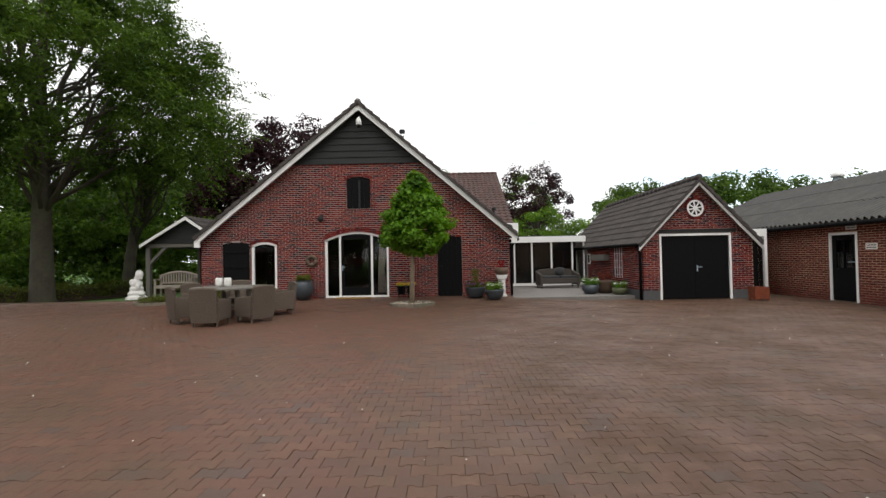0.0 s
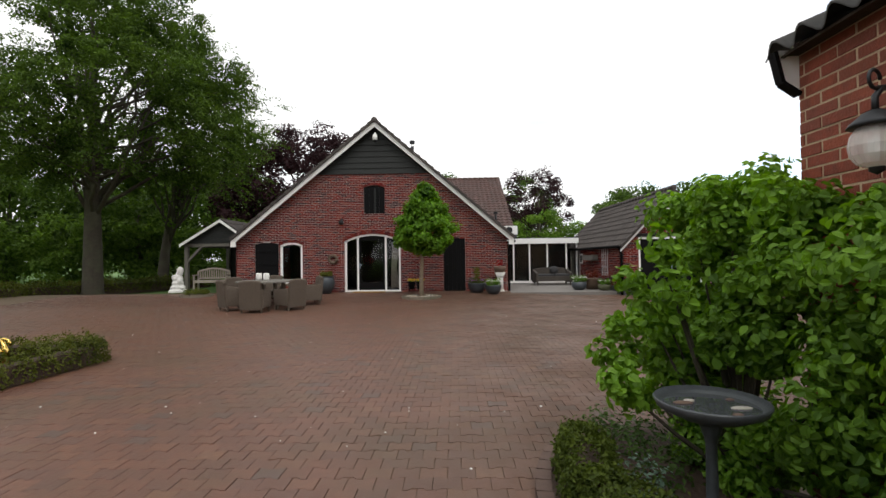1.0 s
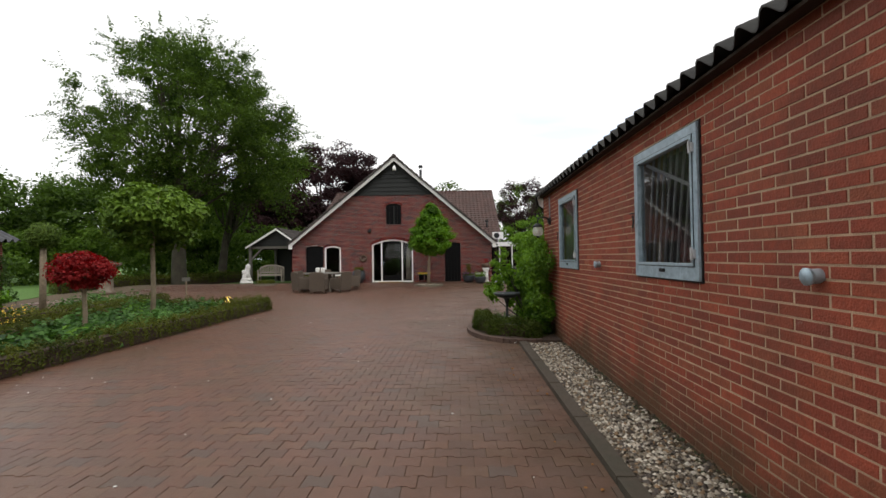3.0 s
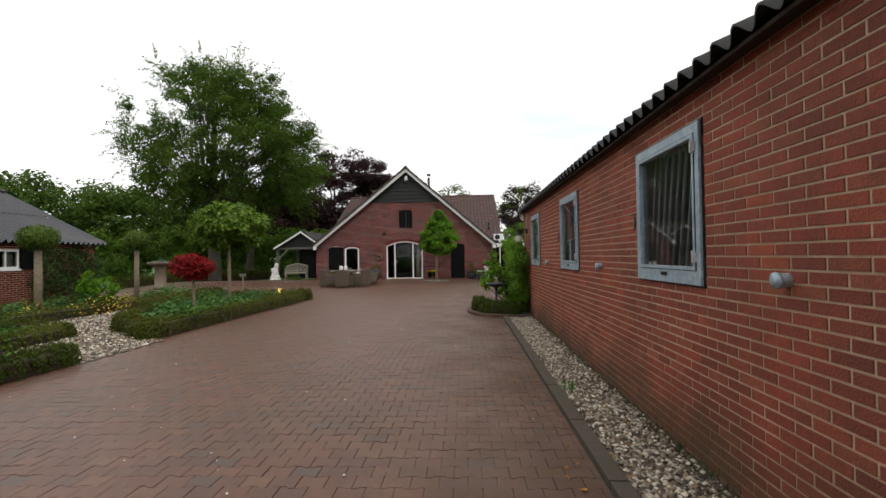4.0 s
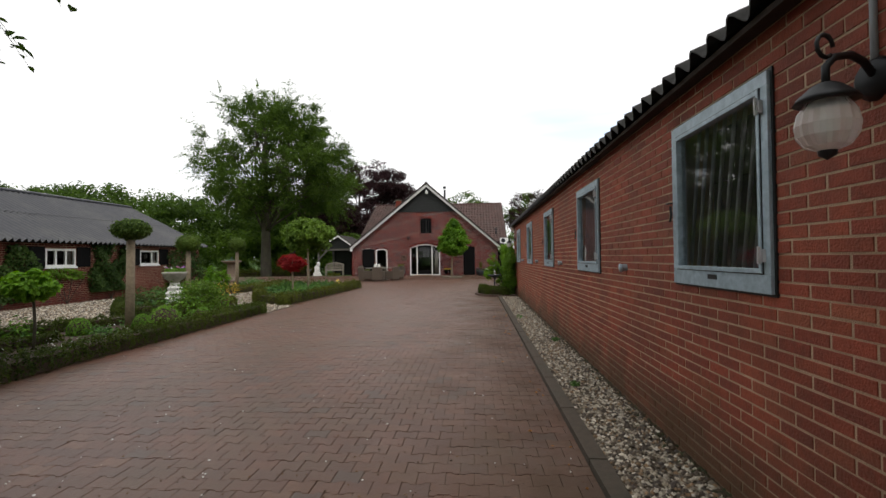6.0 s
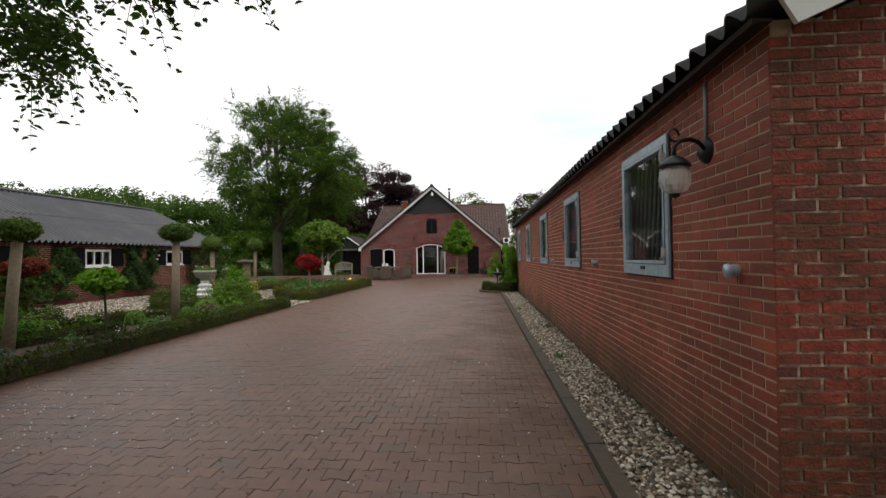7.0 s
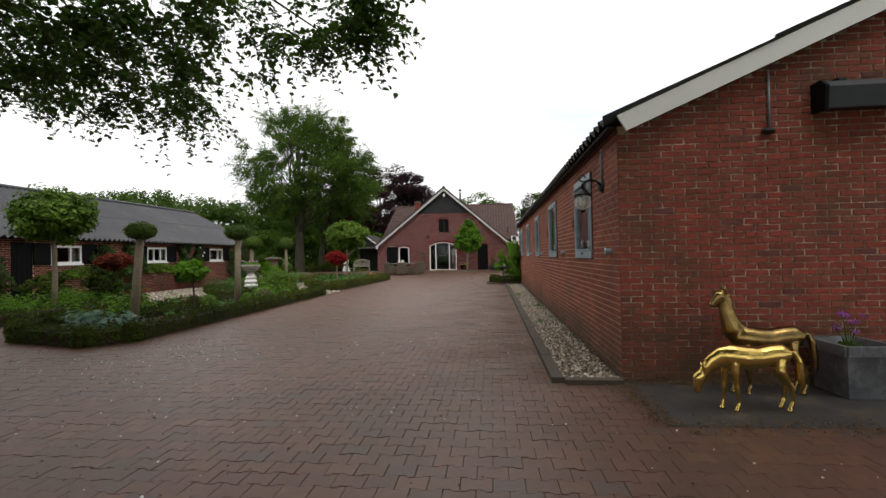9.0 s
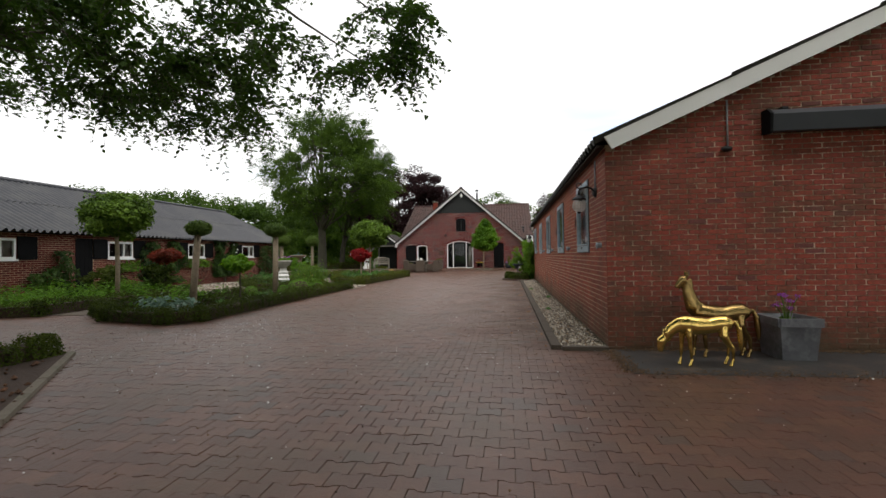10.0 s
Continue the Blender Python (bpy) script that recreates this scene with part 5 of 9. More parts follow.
part("handle", Geo().tube([(NX + 0.02, 9.98, 1.0), (NX - 0.03, 9.98, 1.0), (NX - 0.03, 10.1, 1.0)], 0.01, 8), GALV, lf, world_space=True)
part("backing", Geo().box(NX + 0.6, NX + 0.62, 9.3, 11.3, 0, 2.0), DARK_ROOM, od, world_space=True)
rng = random.Random(4)
for y0, y1, z0, z1 in ((9.86, 10.18, 1.8, 1.94), (9.3, 9.62, 1.3, 1.45)):
    sg = thing("wall_sign", (NX, y0, z0), "small white wall sign with dark lines of writing", "sign", "outbuilding signs")
    part("plate", Geo().box(NX - 0.012, NX - 0.002, y0, y1, z0, z1), SIGN_WHITE, sg, world_space=True)
    part("writing", bars_text(Geo(), y0 + 0.04, y1 - 0.03, z0 + 0.02, z1 - 0.02, 2, rng, "x", NX - 0.013, -1), INK, sg, world_space=True)
pas = thing("glass_screen", (9.6, 12.1, 0), "narrow glazed screen in a white frame beside the garage", "screen")
g = Geo()
for a, b, c, d in ((9.05, 9.09, 0, 1.74), (9.72, 9.8, 0.2, 1.74), (9.09, 9.72, 0.2, 0.25), (9.05, 9.8, 1.74, 1.96)):
    g.box(a, b, 12.1, 12.2, c, d)
part("frame", g, WHITE, pas, world_space=True)
glaze(part("pane", Geo().box(9.09, 9.72, 12.14, 12.146, 0.25, 1.74), GLASS, pas, world_space=True), (0, -1, 0))
part("backing", Geo().box(9.05, 10.5, 13.4, 13.5, 0, 2.0), DARK_ROOM, pas, world_space=True)

# ---------------------------------------------------------------- low barn along the garden
LX, LE, LR = -11.45, 1.92, -14.85
L_S = 0.5
low = thing("low_barn", (-14.8, -12, 0), "long low brick barn with a grey corrugated roof", "barn")
L_WIN = [(-16.1, -15.05), (-12.83, -11.79), (-8.88, -7.85), (-4.99, -3.93), (-1.05, 0.0)]
LZ0, LZ1 = 1.14, 1.68
L_DOOR = (-10.05, -9.43, 0.0, 1.76)
LY0, LY1 = -30.0, 2.75
part("wall_east", solid_wall(Geo(), "x", LX, LX - 0.22, LY0, LY1, -0.1, LE, [(a, b, LZ0, LZ1) for a, b in L_WIN] + [L_DOOR]), MORTAR, low, world_space=True)
for y in (LY0, LY1 - 0.2):
    g = Geo().prism([(LX - 0.22, -0.1), (2 * LR - LX, -0.1), (2 * LR - LX, LE), (LR, LE + L_S * (LX - LR)), (LX - 0.22, LE + 0.1)], "y", y, y + 0.2)
    part("gable", g, BRICK_LEFT, low, world_space=True)
g = Geo()
e2 = LX + 0.3
zt = LE + L_S * (LX - LR) + 0.1
for xe in (e2, 2 * LR - e2):
    for k in range(2):
        f0, f1 = k / 2, (k + 1) / 2
        lo, hi = (xe + (LR - xe) * f0, LE - 0.05 + (zt - LE + 0.05) * f0 + 0.007), (xe + (LR - xe) * f1, LE - 0.05 + (zt - LE + 0.05) * f1)
        n0, n1 = LY1 + 0.25, LY1 + 0.25
        g = corrugated(Geo(), (lo[0], LY0 - 0.1, lo[1]), (lo[0], n0, lo[1]), (hi[0], LY0 - 0.1, hi[1]), (hi[0], n1, hi[1]), rows=1, pitch=0.2, amp=0.046)
        part("roof_sheet", g, SHEET, low, "grey corrugated roof sheets", world_space=True, weld=True)
part("ridge_cap", Geo().tube([(LR, LY0 - 0.1, zt + 0.02), (LR, LY1 + 0.26, zt + 0.02)], 0.09, 8), SHEET, low, world_space=True, smooth=True)
part("eave_board", Geo().box(LX + 0.005, LX + 0.24, LY0, LY1, LE - 0.08, LE - 0.05), BLACK, low, world_space=True)
part("interior", Geo().box(LX - 1.6, LX - 1.55, LY0 + 0.3, LY1 - 0.3, 0, 1.9), DARK_ROOM, low, world_space=True)


def low_window(a, b):
    lights = "three" if -6 < a < -4 else "two"
    w = thing("barn_window", (LX, a, LZ0), f"small white {lights}-light barn window with black shutters", "window", "low barn windows", "structure")
    W, H = b - a, LZ1 - LZ0
    g = Geo().box(-0.05, 0.015, 0, W, 0, 0.06).box(-0.05, 0.015, 0, W, H - 0.06, H)
    posts = [0.0, W * 0.31, W * 0.64, W - 0.055] if lights == "three" else [0.0, W * 0.6, W - 0.055]
    for u in posts:
        g.box(-0.05, 0.015, u, u + 0.055, 0.06, H - 0.06)
    part("window_frame", g, WHITE, w)
    for u, v in zip(posts, posts[1:]):
        glaze(part("pane", Geo().box(-0.02, -0.015, u + 0.055, v, 0.06, H - 0.06), GLASS, w), (1, 0, 0))
    part("curtain", Geo().box(-0.13, -0.11, posts[-2] + 0.12, W - 0.03, 0.04, H - 0.03), CURTAIN, w)
    part("window_sill", Geo().box(-0.01, 0.05, -0.04, W + 0.04, -0.05, 0.0), WHITE, w)
    for u in (-0.56, W + 0.03):
        sh = part("shutter", Geo().box(0.012, 0.04, u, u + 0.53, -0.02, H + 0.06), BLACK, w, "black painted shutter", bevel=0.004)
        for z in (0.06, H - 0.08):
            part("batten", Geo().box(0.04, 0.052, u + 0.03, u + 0.5, z, z + 0.06), BLACK, sh)
    return w


for a, b in L_WIN:
    low_window(a, b)
bd = thing("door_4", (LX, -9.6, 0), "black plank barn door, closed", "door", kind="structure")
for i in range(4):
    y = L_DOOR[0] + 0.01 + 0.152 * i
    part("plank", Geo().box(LX - 0.04, LX + 0.0, y, y + 0.147, 0.02, 1.74), BLACK, bd, world_space=True, bevel=0.004)

# ---------------------------------------------------------------- carport beside the house
cp = thing("carport", (-8.6, 16.5, 0.1), "open timber carport with black boarded gable", "carport")
C_APEX, C_TOP, C_L, C_R, C_Z = -8.46, 2.82, -10.05, -7.05, 1.9
C_Y0, C_Y1 = 14.6, 18.4
for x, y in ((-9.92, 14.75), (-9.92, 18.2)):
    part("post", Geo().box(x - 0.07, x + 0.07, y - 0.07, y + 0.07, 0, 1.9), OAK_GREY, cp, "greyed oak post", world_space=True, bevel=0.008)
part("brace", Geo().beam((-9.9, 14.75, 1.25), (-9.3, 14.75, 1.86), 0.09, 0.09), OAK_GREY, cp, world_space=True)
part("beam", Geo().box(-10.0, -7.05, 14.68, 14.82, 1.84, 1.96), OAK_GREY, cp, world_space=True)
part("beam", Geo().box(-9.98, -9.84, 14.82, 18.3, 1.84, 1.96), OAK_GREY, cp, world_space=True)
z = 1.97
while z < C_TOP - 0.1:
    hw = (C_TOP - z) / 0.62
    x0, x1 = max(C_APEX - hw, C_L + 0.1), min(C_APEX + hw, C_R)
    part("board", Geo().prism([(x0, z), (x1, z), (min(C_APEX + max(hw - 0.25, 0.01), x1), z + 0.155), (max(C_APEX - max(hw - 0.25, 0.01), x0), z + 0.155)], "y", 14.66, 14.69), CLAD, cp, world_space=True)
    z += 0.16
g = Geo()
pantiles(g, (C_L, C_Y1, C_Z), (C_L, C_Y0 - 0.15, C_Z), (C_APEX, C_Y1, C_TOP + 0.08), (C_APEX, C_Y0 - 0.15, C_TOP + 0.08), seed=12)
pantiles(g, (C_R, C_Y0 - 0.15, C_Z + 0.04), (C_R, C_Y1, C_Z + 0.04), (C_APEX, C_Y0 - 0.15, C_TOP + 0.08), (C_APEX, C_Y1, C_TOP + 0.08), seed=13)
part("roof", g, TILE_DARK, cp, "dark roof tiles", world_space=True)
for s in (-1, 1):
    xe, ze = (C_L, C_Z - 0.05) if s < 0 else (-7.55, C_TOP - 0.62 * 1.07)
    part("bargeboard", Geo().prism([(xe, ze - 0.02), (C_APEX, C_TOP - 0.05), (C_APEX, C_TOP + 0.06), (xe, ze + 0.08)], "y", 14.42, 14.46), WHITE, cp, "white gable board", world_space=True)
part("back_wall", Geo().box(-10.0, -7.1, 18.3, 18.36, 0, 1.9), CLAD, cp, world_space=True)


# ---------------------------------------------------------------- trees
def limb_path(a, b, rng, sag=0.12, n=5, wander=0.035):
    a, b = Vector(a), Vector(b)
    L = (b - a).length
    out = []
    for i in range(n + 1):
        t = i / n
        p = a.lerp(b, t)
        p += Vector((rng.normal(0, 1), rng.normal(0, 1), rng.normal(0, 0.6))) * L * wander * math.sin(math.pi * t)
        p.z += sag * L * math.sin(math.pi * t) * 0.5
        out.append(p)
    return out


def crown_clumps(centre, radii, n, r, rng, gap=0.0, low_cut=-1.0, power=0.45):
    """Clump centres in an uneven ellipsoid, denser towards its skin, with holes where a noise is low."""
    out = []
    while len(out) < n:
        d = rng.normal(0, 1, 3)
        d /= np.linalg.norm(d)
        s = rng.uniform(0.25, 1) ** power
        if d[2] * s < low_cut:
            continue
        wob = 1 + 0.22 * noise.noise(Vector(d * 2.1) + Vector(centre))
        q = np.array(centre) + d * s * np.array(radii) * wob
        if gap and noise.noise(Vector(q * 0.45)) < gap - 0.5 + 0.15 * (1 - s):
            continue
        out.append((*q, r * rng.uniform(0.6, 1.25)))
    return out


def tree(name, base, label, height, trunk_r, centre, radii, clumps, clump_r, per, leaf, leaf_mat, seed, limbs=12, gap=0.0, low_cut=-1.0, fork=0.35, flat=0.6,
         bark=None, lean=(0, 0), group="", category="tree", twigs=0.3, slim=0.55, up=0.5, power=0.45, spray=0.0):
    """A tapered trunk, limbs that reach into the crown, and a crown of many small leaves in uneven clumps."""
    rng = np.random.default_rng(seed)
    t = thing(name, base, label, category, group)
    top = Vector((lean[0], lean[1], height * 0.8))
    g = Geo()
    pts = [Vector((0, 0, -0.1)), Vector((0, 0, 0.12)), Vector((lean[0] * 0.12, lean[1] * 0.12, height * 0.18)), Vector((lean[0] * 0.4, lean[1] * 0.4, height * 0.42)), top]
    g.tube(pts, [trunk_r * 1.5, trunk_r * 1.12, trunk_r * 0.9, trunk_r * 0.62, trunk_r * 0.12], 14)
    c = tuple(np.array(centre) - np.array(base))
    cl = crown_clumps(c, radii, clumps, clump_r, rng, gap, low_cut, power)
    fringe = []
    for i in range(int(clumps * spray)):
        e = cl[int(rng.integers(len(cl)))]
        d = np.array(e[:3]) - np.array(c)
        q = np.array(c) + d * rng.uniform(1.0, 1.1) + rng.normal(0, 0.25, 3)
        fringe.append((*q, clump_r * rng.uniform(0.7, 1.5)))
    order = sorted(range(len(cl)), key=lambda i: -np.linalg.norm(np.array(cl[i][:3]) - np.array(c)))
    ends = [cl[i] for i in order[::max(len(cl) // max(limbs, 1), 1)]][:limbs]
    for e in ends:
        f = fork + rng.uniform(0, 0.45)
        s = Vector((lean[0] * f, lean[1] * f, height * f * 0.8))
        path = limb_path(s, e[:3], rng)
        r0 = trunk_r * (0.34 - 0.26 * f)
        g.tube(path, [r0 * (1 - 0.85 * i / (len(path) - 1)) for i in range(len(path))], 7)
        for other in cl:
            if rng.uniform() < twigs * 0.12 and (Vector(other[:3]) - path[3]).length < 2.2 * clump_r + 0.8:
                g.tube([path[3], path[3].lerp(Vector(other[:3]), 0.6) + Vector((0, 0, 0.1)), Vector(other[:3])], [r0 * 0.28, r0 * 0.16, r0 * 0.05], 5)
    part("trunk", g, bark or BARK, t, "trunk and limbs with rough bark", smooth=True)
    g = leaf_cloud(Geo(), cl, per, leaf, seed + 1, flat, 0.1, up, slim)
    if fringe:
        leaf_sprays(g, fringe, 3, 14, leaf * 1.1, seed + 2, clump_r * 2.1, 0.25, c, None, slim)
    part("crown", g, leaf_mat, t, "dense leafy crown")
    return t


tree("beech_tree", (-13.75, 14.82, 0), "tall spreading beech with a thick grey trunk", 14.0, 0.34, (-12.95, 14.9, 7.75), (4.95, 5.3, 5.2), 1230, 0.46, 98, 0.125, L_BEECH, 11, limbs=48, gap=0.31, low_cut=-0.62, fork=0.22, power=0.42, flat=0.7, twigs=0.8, spray=0.45)
tree("leaning_tree", (-13.74, 19.3, 0), "slender tree with a forked trunk leaning over the carport", 9.5, 0.24, (-12.35, 19.6, 7.1), (3.9, 3.3, 3.5), 190, 0.45, 80, 0.13, L_BEECH, 23, limbs=24, gap=0.5, low_cut=-0.45, flat=0.75, twigs=0.8, spray=0.5, lean=(1.2, 0.2), fork=0.2)
tree("copper_beech", (-11.5, 33.0, 0), "dark purple copper beech behind the farmhouse", 10.5, 0.4, (-11.3, 33.0, 6.0), (7.6, 4.5, 5.3), 480, 0.95, 130, 0.26, L_COPPER, 31, limbs=14, gap=0.1)
tree("copper_beech", (7.4, 35.0, 0), "dark purple copper beech behind the glazed link", 8.2, 0.26, (7.2, 35.0, 5.4), (2.9, 2.8, 3.2), 130, 0.6, 75, 0.19, L_COPPER, 33, limbs=16, gap=0.5, flat=0.8)
tree("garden_tree", (13.2, 31.0, 0), "round green tree behind the garage", 6.0, 0.2, (13.2, 31.0, 3.5), (2.6, 2.4, 2.1), 90, 0.7, 110, 0.2, L_BEECH, 35, limbs=8, gap=0.25)
tree("garden_tree", (6.4, 29.0, 0), "bright green tree behind the glazed link", 4.2, 0.14, (6.4, 29.0, 2.6), (3.6, 1.6, 1.7), 80, 0.55, 110, 0.18, L_CATALPA, 36, limbs=8)
tree("garden_tree", (0.8, 44.0, 0), "green tree behind the farmhouse roof", 8.0, 0.26, (-0.5, 46.0, 6.0), (5.4, 3.0, 3.7), 110, 1.0, 100, 0.3, L_WOOD, 37, limbs=8, gap=0.25)
tree("garden_tree", (8.4, 47.0, 0), "pale green tree beyond the glazed link", 7.5, 0.26, (8.6, 47.0, 6.2), (3.4, 3.0, 3.1), 90, 0.9, 100, 0.28, L_BEECH, 38, limbs=8, gap=0.3)
# the tree whose boughs hang over the south end of the drive
ot = thing("overhanging_tree", (-8.4, -20.0, 0), "broad tree whose leafy boughs hang over the drive", "tree")
rng = np.random.default_rng(41)
cl = []
while len(cl) < 640:
    x, y = rng.uniform(-10.0, 0.3), rng.uniform(-19.0, -14.0)
    near = min(max((y + 17.0) / 2.8, 0), 1)
    ragged = 0.3 * noise.noise(Vector((x * 0.9, y * 0.9, 3.0))) + 0.32 * noise.noise(Vector((x * 2.6, y * 2.6, 8.0)))
    low_z = 3.32 + 0.3 * max(x + 3.4, 0) * (0.35 + 0.65 * near) + 0.3 * max(-4.6 - x, 0) + ragged
    if (x > -1.5 and y < -16.6) or x > 0.3 - 0.7 * near or (y > -14.9 and x > -3.0):
        continue
    z = low_z + rng.exponential(1.1) * (0.6 if x > -1.5 else 1)
    hang = noise.noise(Vector((x * 1.9, y * 1.5, z * 0.6)))          # boughs that hang as separate fingers
    if (x < -4.2 and rng.uniform() < 0.45) or z > 7.4 or hang < 0.07:
        continue
    cl.append((x + 8.4, y + 20.0, z, rng.uniform(0.14, 0.3)))
# unseen boughs over the south end, added to shade the gable and paving
back = []
for k in range(620):
    x, y = rng.uniform(-11.0, 5.0), rng.uniform(-28.5, -20.2)
    back.append((x + 8.4, y + 20.0, 4.6 + 0.25 * max(y + 22.0, 0) + rng.uniform(0, 1) * (3.9 - 0.12 * abs(x + 5)), rng.uniform(0.45, 0.9)))
g = Geo().tube([(0, 0, -0.1), (0, 0, 0.15), (0.1, 0.1, 2.2), (0.4, 0.5, 4.4), (0.8, 0.9, 7.2)], [0.55, 0.42, 0.34, 0.26, 0.06], 14)
for e in cl[::65] + back[::50]:
    f = rng.uniform(0.3, 0.9)
    s0 = Vector((0.6 * f, 0.7 * f, 5.6 * f))
    path = limb_path(s0, e[:3], rng, 0.3, 6, 0.08)
    r0 = 0.12 * (1.2 - f)
    g.tube(path, [r0 * (1 - 0.9 * i / 6) + 0.004 for i in range(7)], 7)
    for o in cl:
        d = (Vector(o[:3]) - path[4]).length
        if d < 1.3 and rng.uniform() < 0.5:
            g.tube([path[4], path[4].lerp(Vector(o[:3]), 0.5) + Vector((0, 0, 0.08)), Vector(o[:3])], [0.016, 0.01, 0.003], 5)
part("trunk", g, BARK, ot, "trunk and long limbs with rough bark", smooth=True)
tw = Geo()
g = leaf_sprays(Geo(), cl, 4, 12, 0.09, 42, 0.42, 0.85, None, tw, 0.6, True)
part("crown", g, L_NEAR, ot, "leaves hanging in drooping sprays")
part("twig", tw, BARK, ot, "thin drooping twigs", kind="stuff")
part("crown", leaf_cloud(Geo(), back, 75, 0.18, 43, 0.8, 0.0, 0.4, 0.6), L_NEAR, ot, "unseen leafy boughs added to shade the drive's south end")
# woodland edge, plus an unseen row of trees to the south
WOOD = [(-18, 24, 6.0, 3.6), (-23, 21, 6.6, 4.0), (-28, 17, 7.0, 4.4), (-21, 31, 8.2, 4.6), (-16, 36, 8.5, 4.4), (-34, 13, 7.0, 4.6), (-38, 22, 8.2, 5.2), (-46, 6, 7.6, 5.0), (-30, 28, 8.0, 5.0), (-52, 17, 7.6, 5.2), (-58, -6, 9, 5.2), (-44, -8, 8, 4.8),
        (20, 34, 6.7, 4.2), (26, 36, 7.2, 4.6), (32, 33, 7.2, 4.6), (38, 30, 7.6, 4.8), (17, 40, 7.0, 4.2), (30, 24, 6.0, 4.0), (-6, 46, 8.5, 4.6), (-24, 40, 9.5, 5.0)]
# southern row out of view, added to block light from the barn gable
WOOD += [(-22, -32, 13, 5.5), (-12, -33, 14, 5.5), (-3.5, -31, 16, 5.5), (5, -29.5, 17, 6), (12.5, -28.5, 17, 6), (20, -27, 16, 6), (27, -22, 15, 6)]
for i, (x, y, h, r) in enumerate(WOOD):
    tree("woodland_tree", (x, y, 0), "broad green tree of the wood edge and of the unseen southern row", h, 0.26, (x, y, h * 0.56), (r, r * 0.9, h * 0.46), 105, 1.15, 95, 0.32, L_WOOD, 60 + i, limbs=7, gap=0.2, group="woodland edge", fork=0.2)
# undergrowth behind the hedge
g = Geo()
rng = np.random.default_rng(5)
cl = []
for i in range(330):
    t = rng.uniform()
    x, y = -30 + 19 * t + rng.normal(0, 1.2), 12.5 + 11 * t + rng.normal(0, 1.2) + (1 - t) * 2
    cl.append((x, y, rng.uniform(0.2, 3.4), rng.uniform(0.5, 1.0)))
for i in range(150):
    cl.append((rng.uniform(-62, -28), rng.uniform(4, 26), rng.uniform(0.3, 3.4), rng.uniform(0.8, 1.5)))
for i in range(430):
    f = rng.uniform()
    cl.append((-52 + 44 * f + rng.normal(0, 1.5), 30 + 18 * f + rng.normal(0, 1.5), rng.uniform(0.3, 4.2), rng.uniform(0.9, 1.6)))
leaf_cloud(g, cl, 120, 0.21, 6)
tagged(solo("undergrowth", g, L_UNDER, "shady green undergrowth below the trees", "shrubs", kind="stuff"))


# ---------------------------------------------------------------- small trees and topiary
def lollipop(name, x, y, label, z0, z1, r, trunk_r, leaf_mat, leaf, n, per, seed, base=0.0, trunk_mat=None, flat=0.6, slim=0.55, squash=None, clump=0.3):
    """A standard tree: clear stem and a rounded, leafy head."""
    rng = np.random.default_rng(seed)
    t = thing(name, (x, y, base), label, "tree")
    h = z1 - z0
    g = Geo().tube([(0, 0, -0.05), (0.015, 0.01, z0 * 0.5), (0, 0, z0 + h * 0.15), (0.01, 0, z0 + h * 0.6)], [trunk_r * 1.15, trunk_r, trunk_r * 0.9, trunk_r * 0.3], 10)
    for k in range(9):
        a = rng.uniform(0, 6.28)
        g.tube([(0, 0, z0 + h * 0.12), (math.cos(a) * r * 0.35, math.sin(a) * r * 0.35, z0 + h * rng.uniform(0.25, 0.5)), (math.cos(a) * r * 0.75, math.sin(a) * r * 0.75, z0 + h * rng.uniform(0.3, 0.8))], [trunk_r * 0.4, trunk_r * 0.25, 0.006], 5)
    part("trunk", g, trunk_mat or BARK, t, smooth=True)
    cl = crown_clumps((0, 0, z0 + h / 2), (r - clump * 0.4, r - clump * 0.4, h / 2 - clump * 0.25), n, clump, rng, power=0.3)
    part("crown", leaf_cloud(Geo(), cl, per, leaf, seed + 1, flat, 0.1, 0.6, slim), leaf_mat, t, "rounded leafy head")
    return t


lollipop("standard_tree", -5.32, -0.3, "round-headed green standard tree in the hedged bed", 1.5, 2.82, 0.86, 0.045, L_STANDARD, 0.13, 120, 80, 101, slim=0.55, trunk_mat=POLE)
lollipop("standard_tree", -8.95, -11.3, "round-headed green standard tree by the low barn", 1.66, 2.88, 0.82, 0.055, L_STANDARD, 0.12, 120, 80, 103, slim=0.55, trunk_mat=POLE)
lollipop("dwarf_maple", -5.13, -2.32, "small red-leaved maple on a short stem", 0.88, 1.45, 0.44, 0.035, L_RED, 0.06, 60, 90, 105, clump=0.17, trunk_mat=POLE)
lollipop("small_standard", -5.3, -11.62, "small bright green standard tree in the bed", 0.76, 1.16, 0.34, 0.02, L_BRIGHT, 0.09, 45, 50, 107, clump=0.15, slim=0.65)
lollipop("photinia_standard", -8.9, -9.55, "red-tipped photinia on a thin stem", 0.98, 1.4, 0.43, 0.025, L_PHOTINIA, 0.08, 50, 60, 109, clump=0.18)
mt = thing("maple_tree", (-0.44, 10.95, rise(-0.44, 10.95)), "bright green maple in a ring of white pebbles before the house", "tree")
rng = np.random.default_rng(111)
cl = []
while len(cl) < 190:
    z = rng.uniform(1.45, 3.5)
    wide = 0.92 * min((z - 1.15) / 0.75, 1) * (1 - (max(z - 2.1, 0) / 1.45) ** 1.25) + 0.05
    a, d = rng.uniform(0, 6.28), wide * rng.uniform(0.2, 1) ** 0.5
    cl.append((0.14 + d * math.cos(a), d * math.sin(a), z - rise(-0.44, 10.95), rng.uniform(0.14, 0.26)))
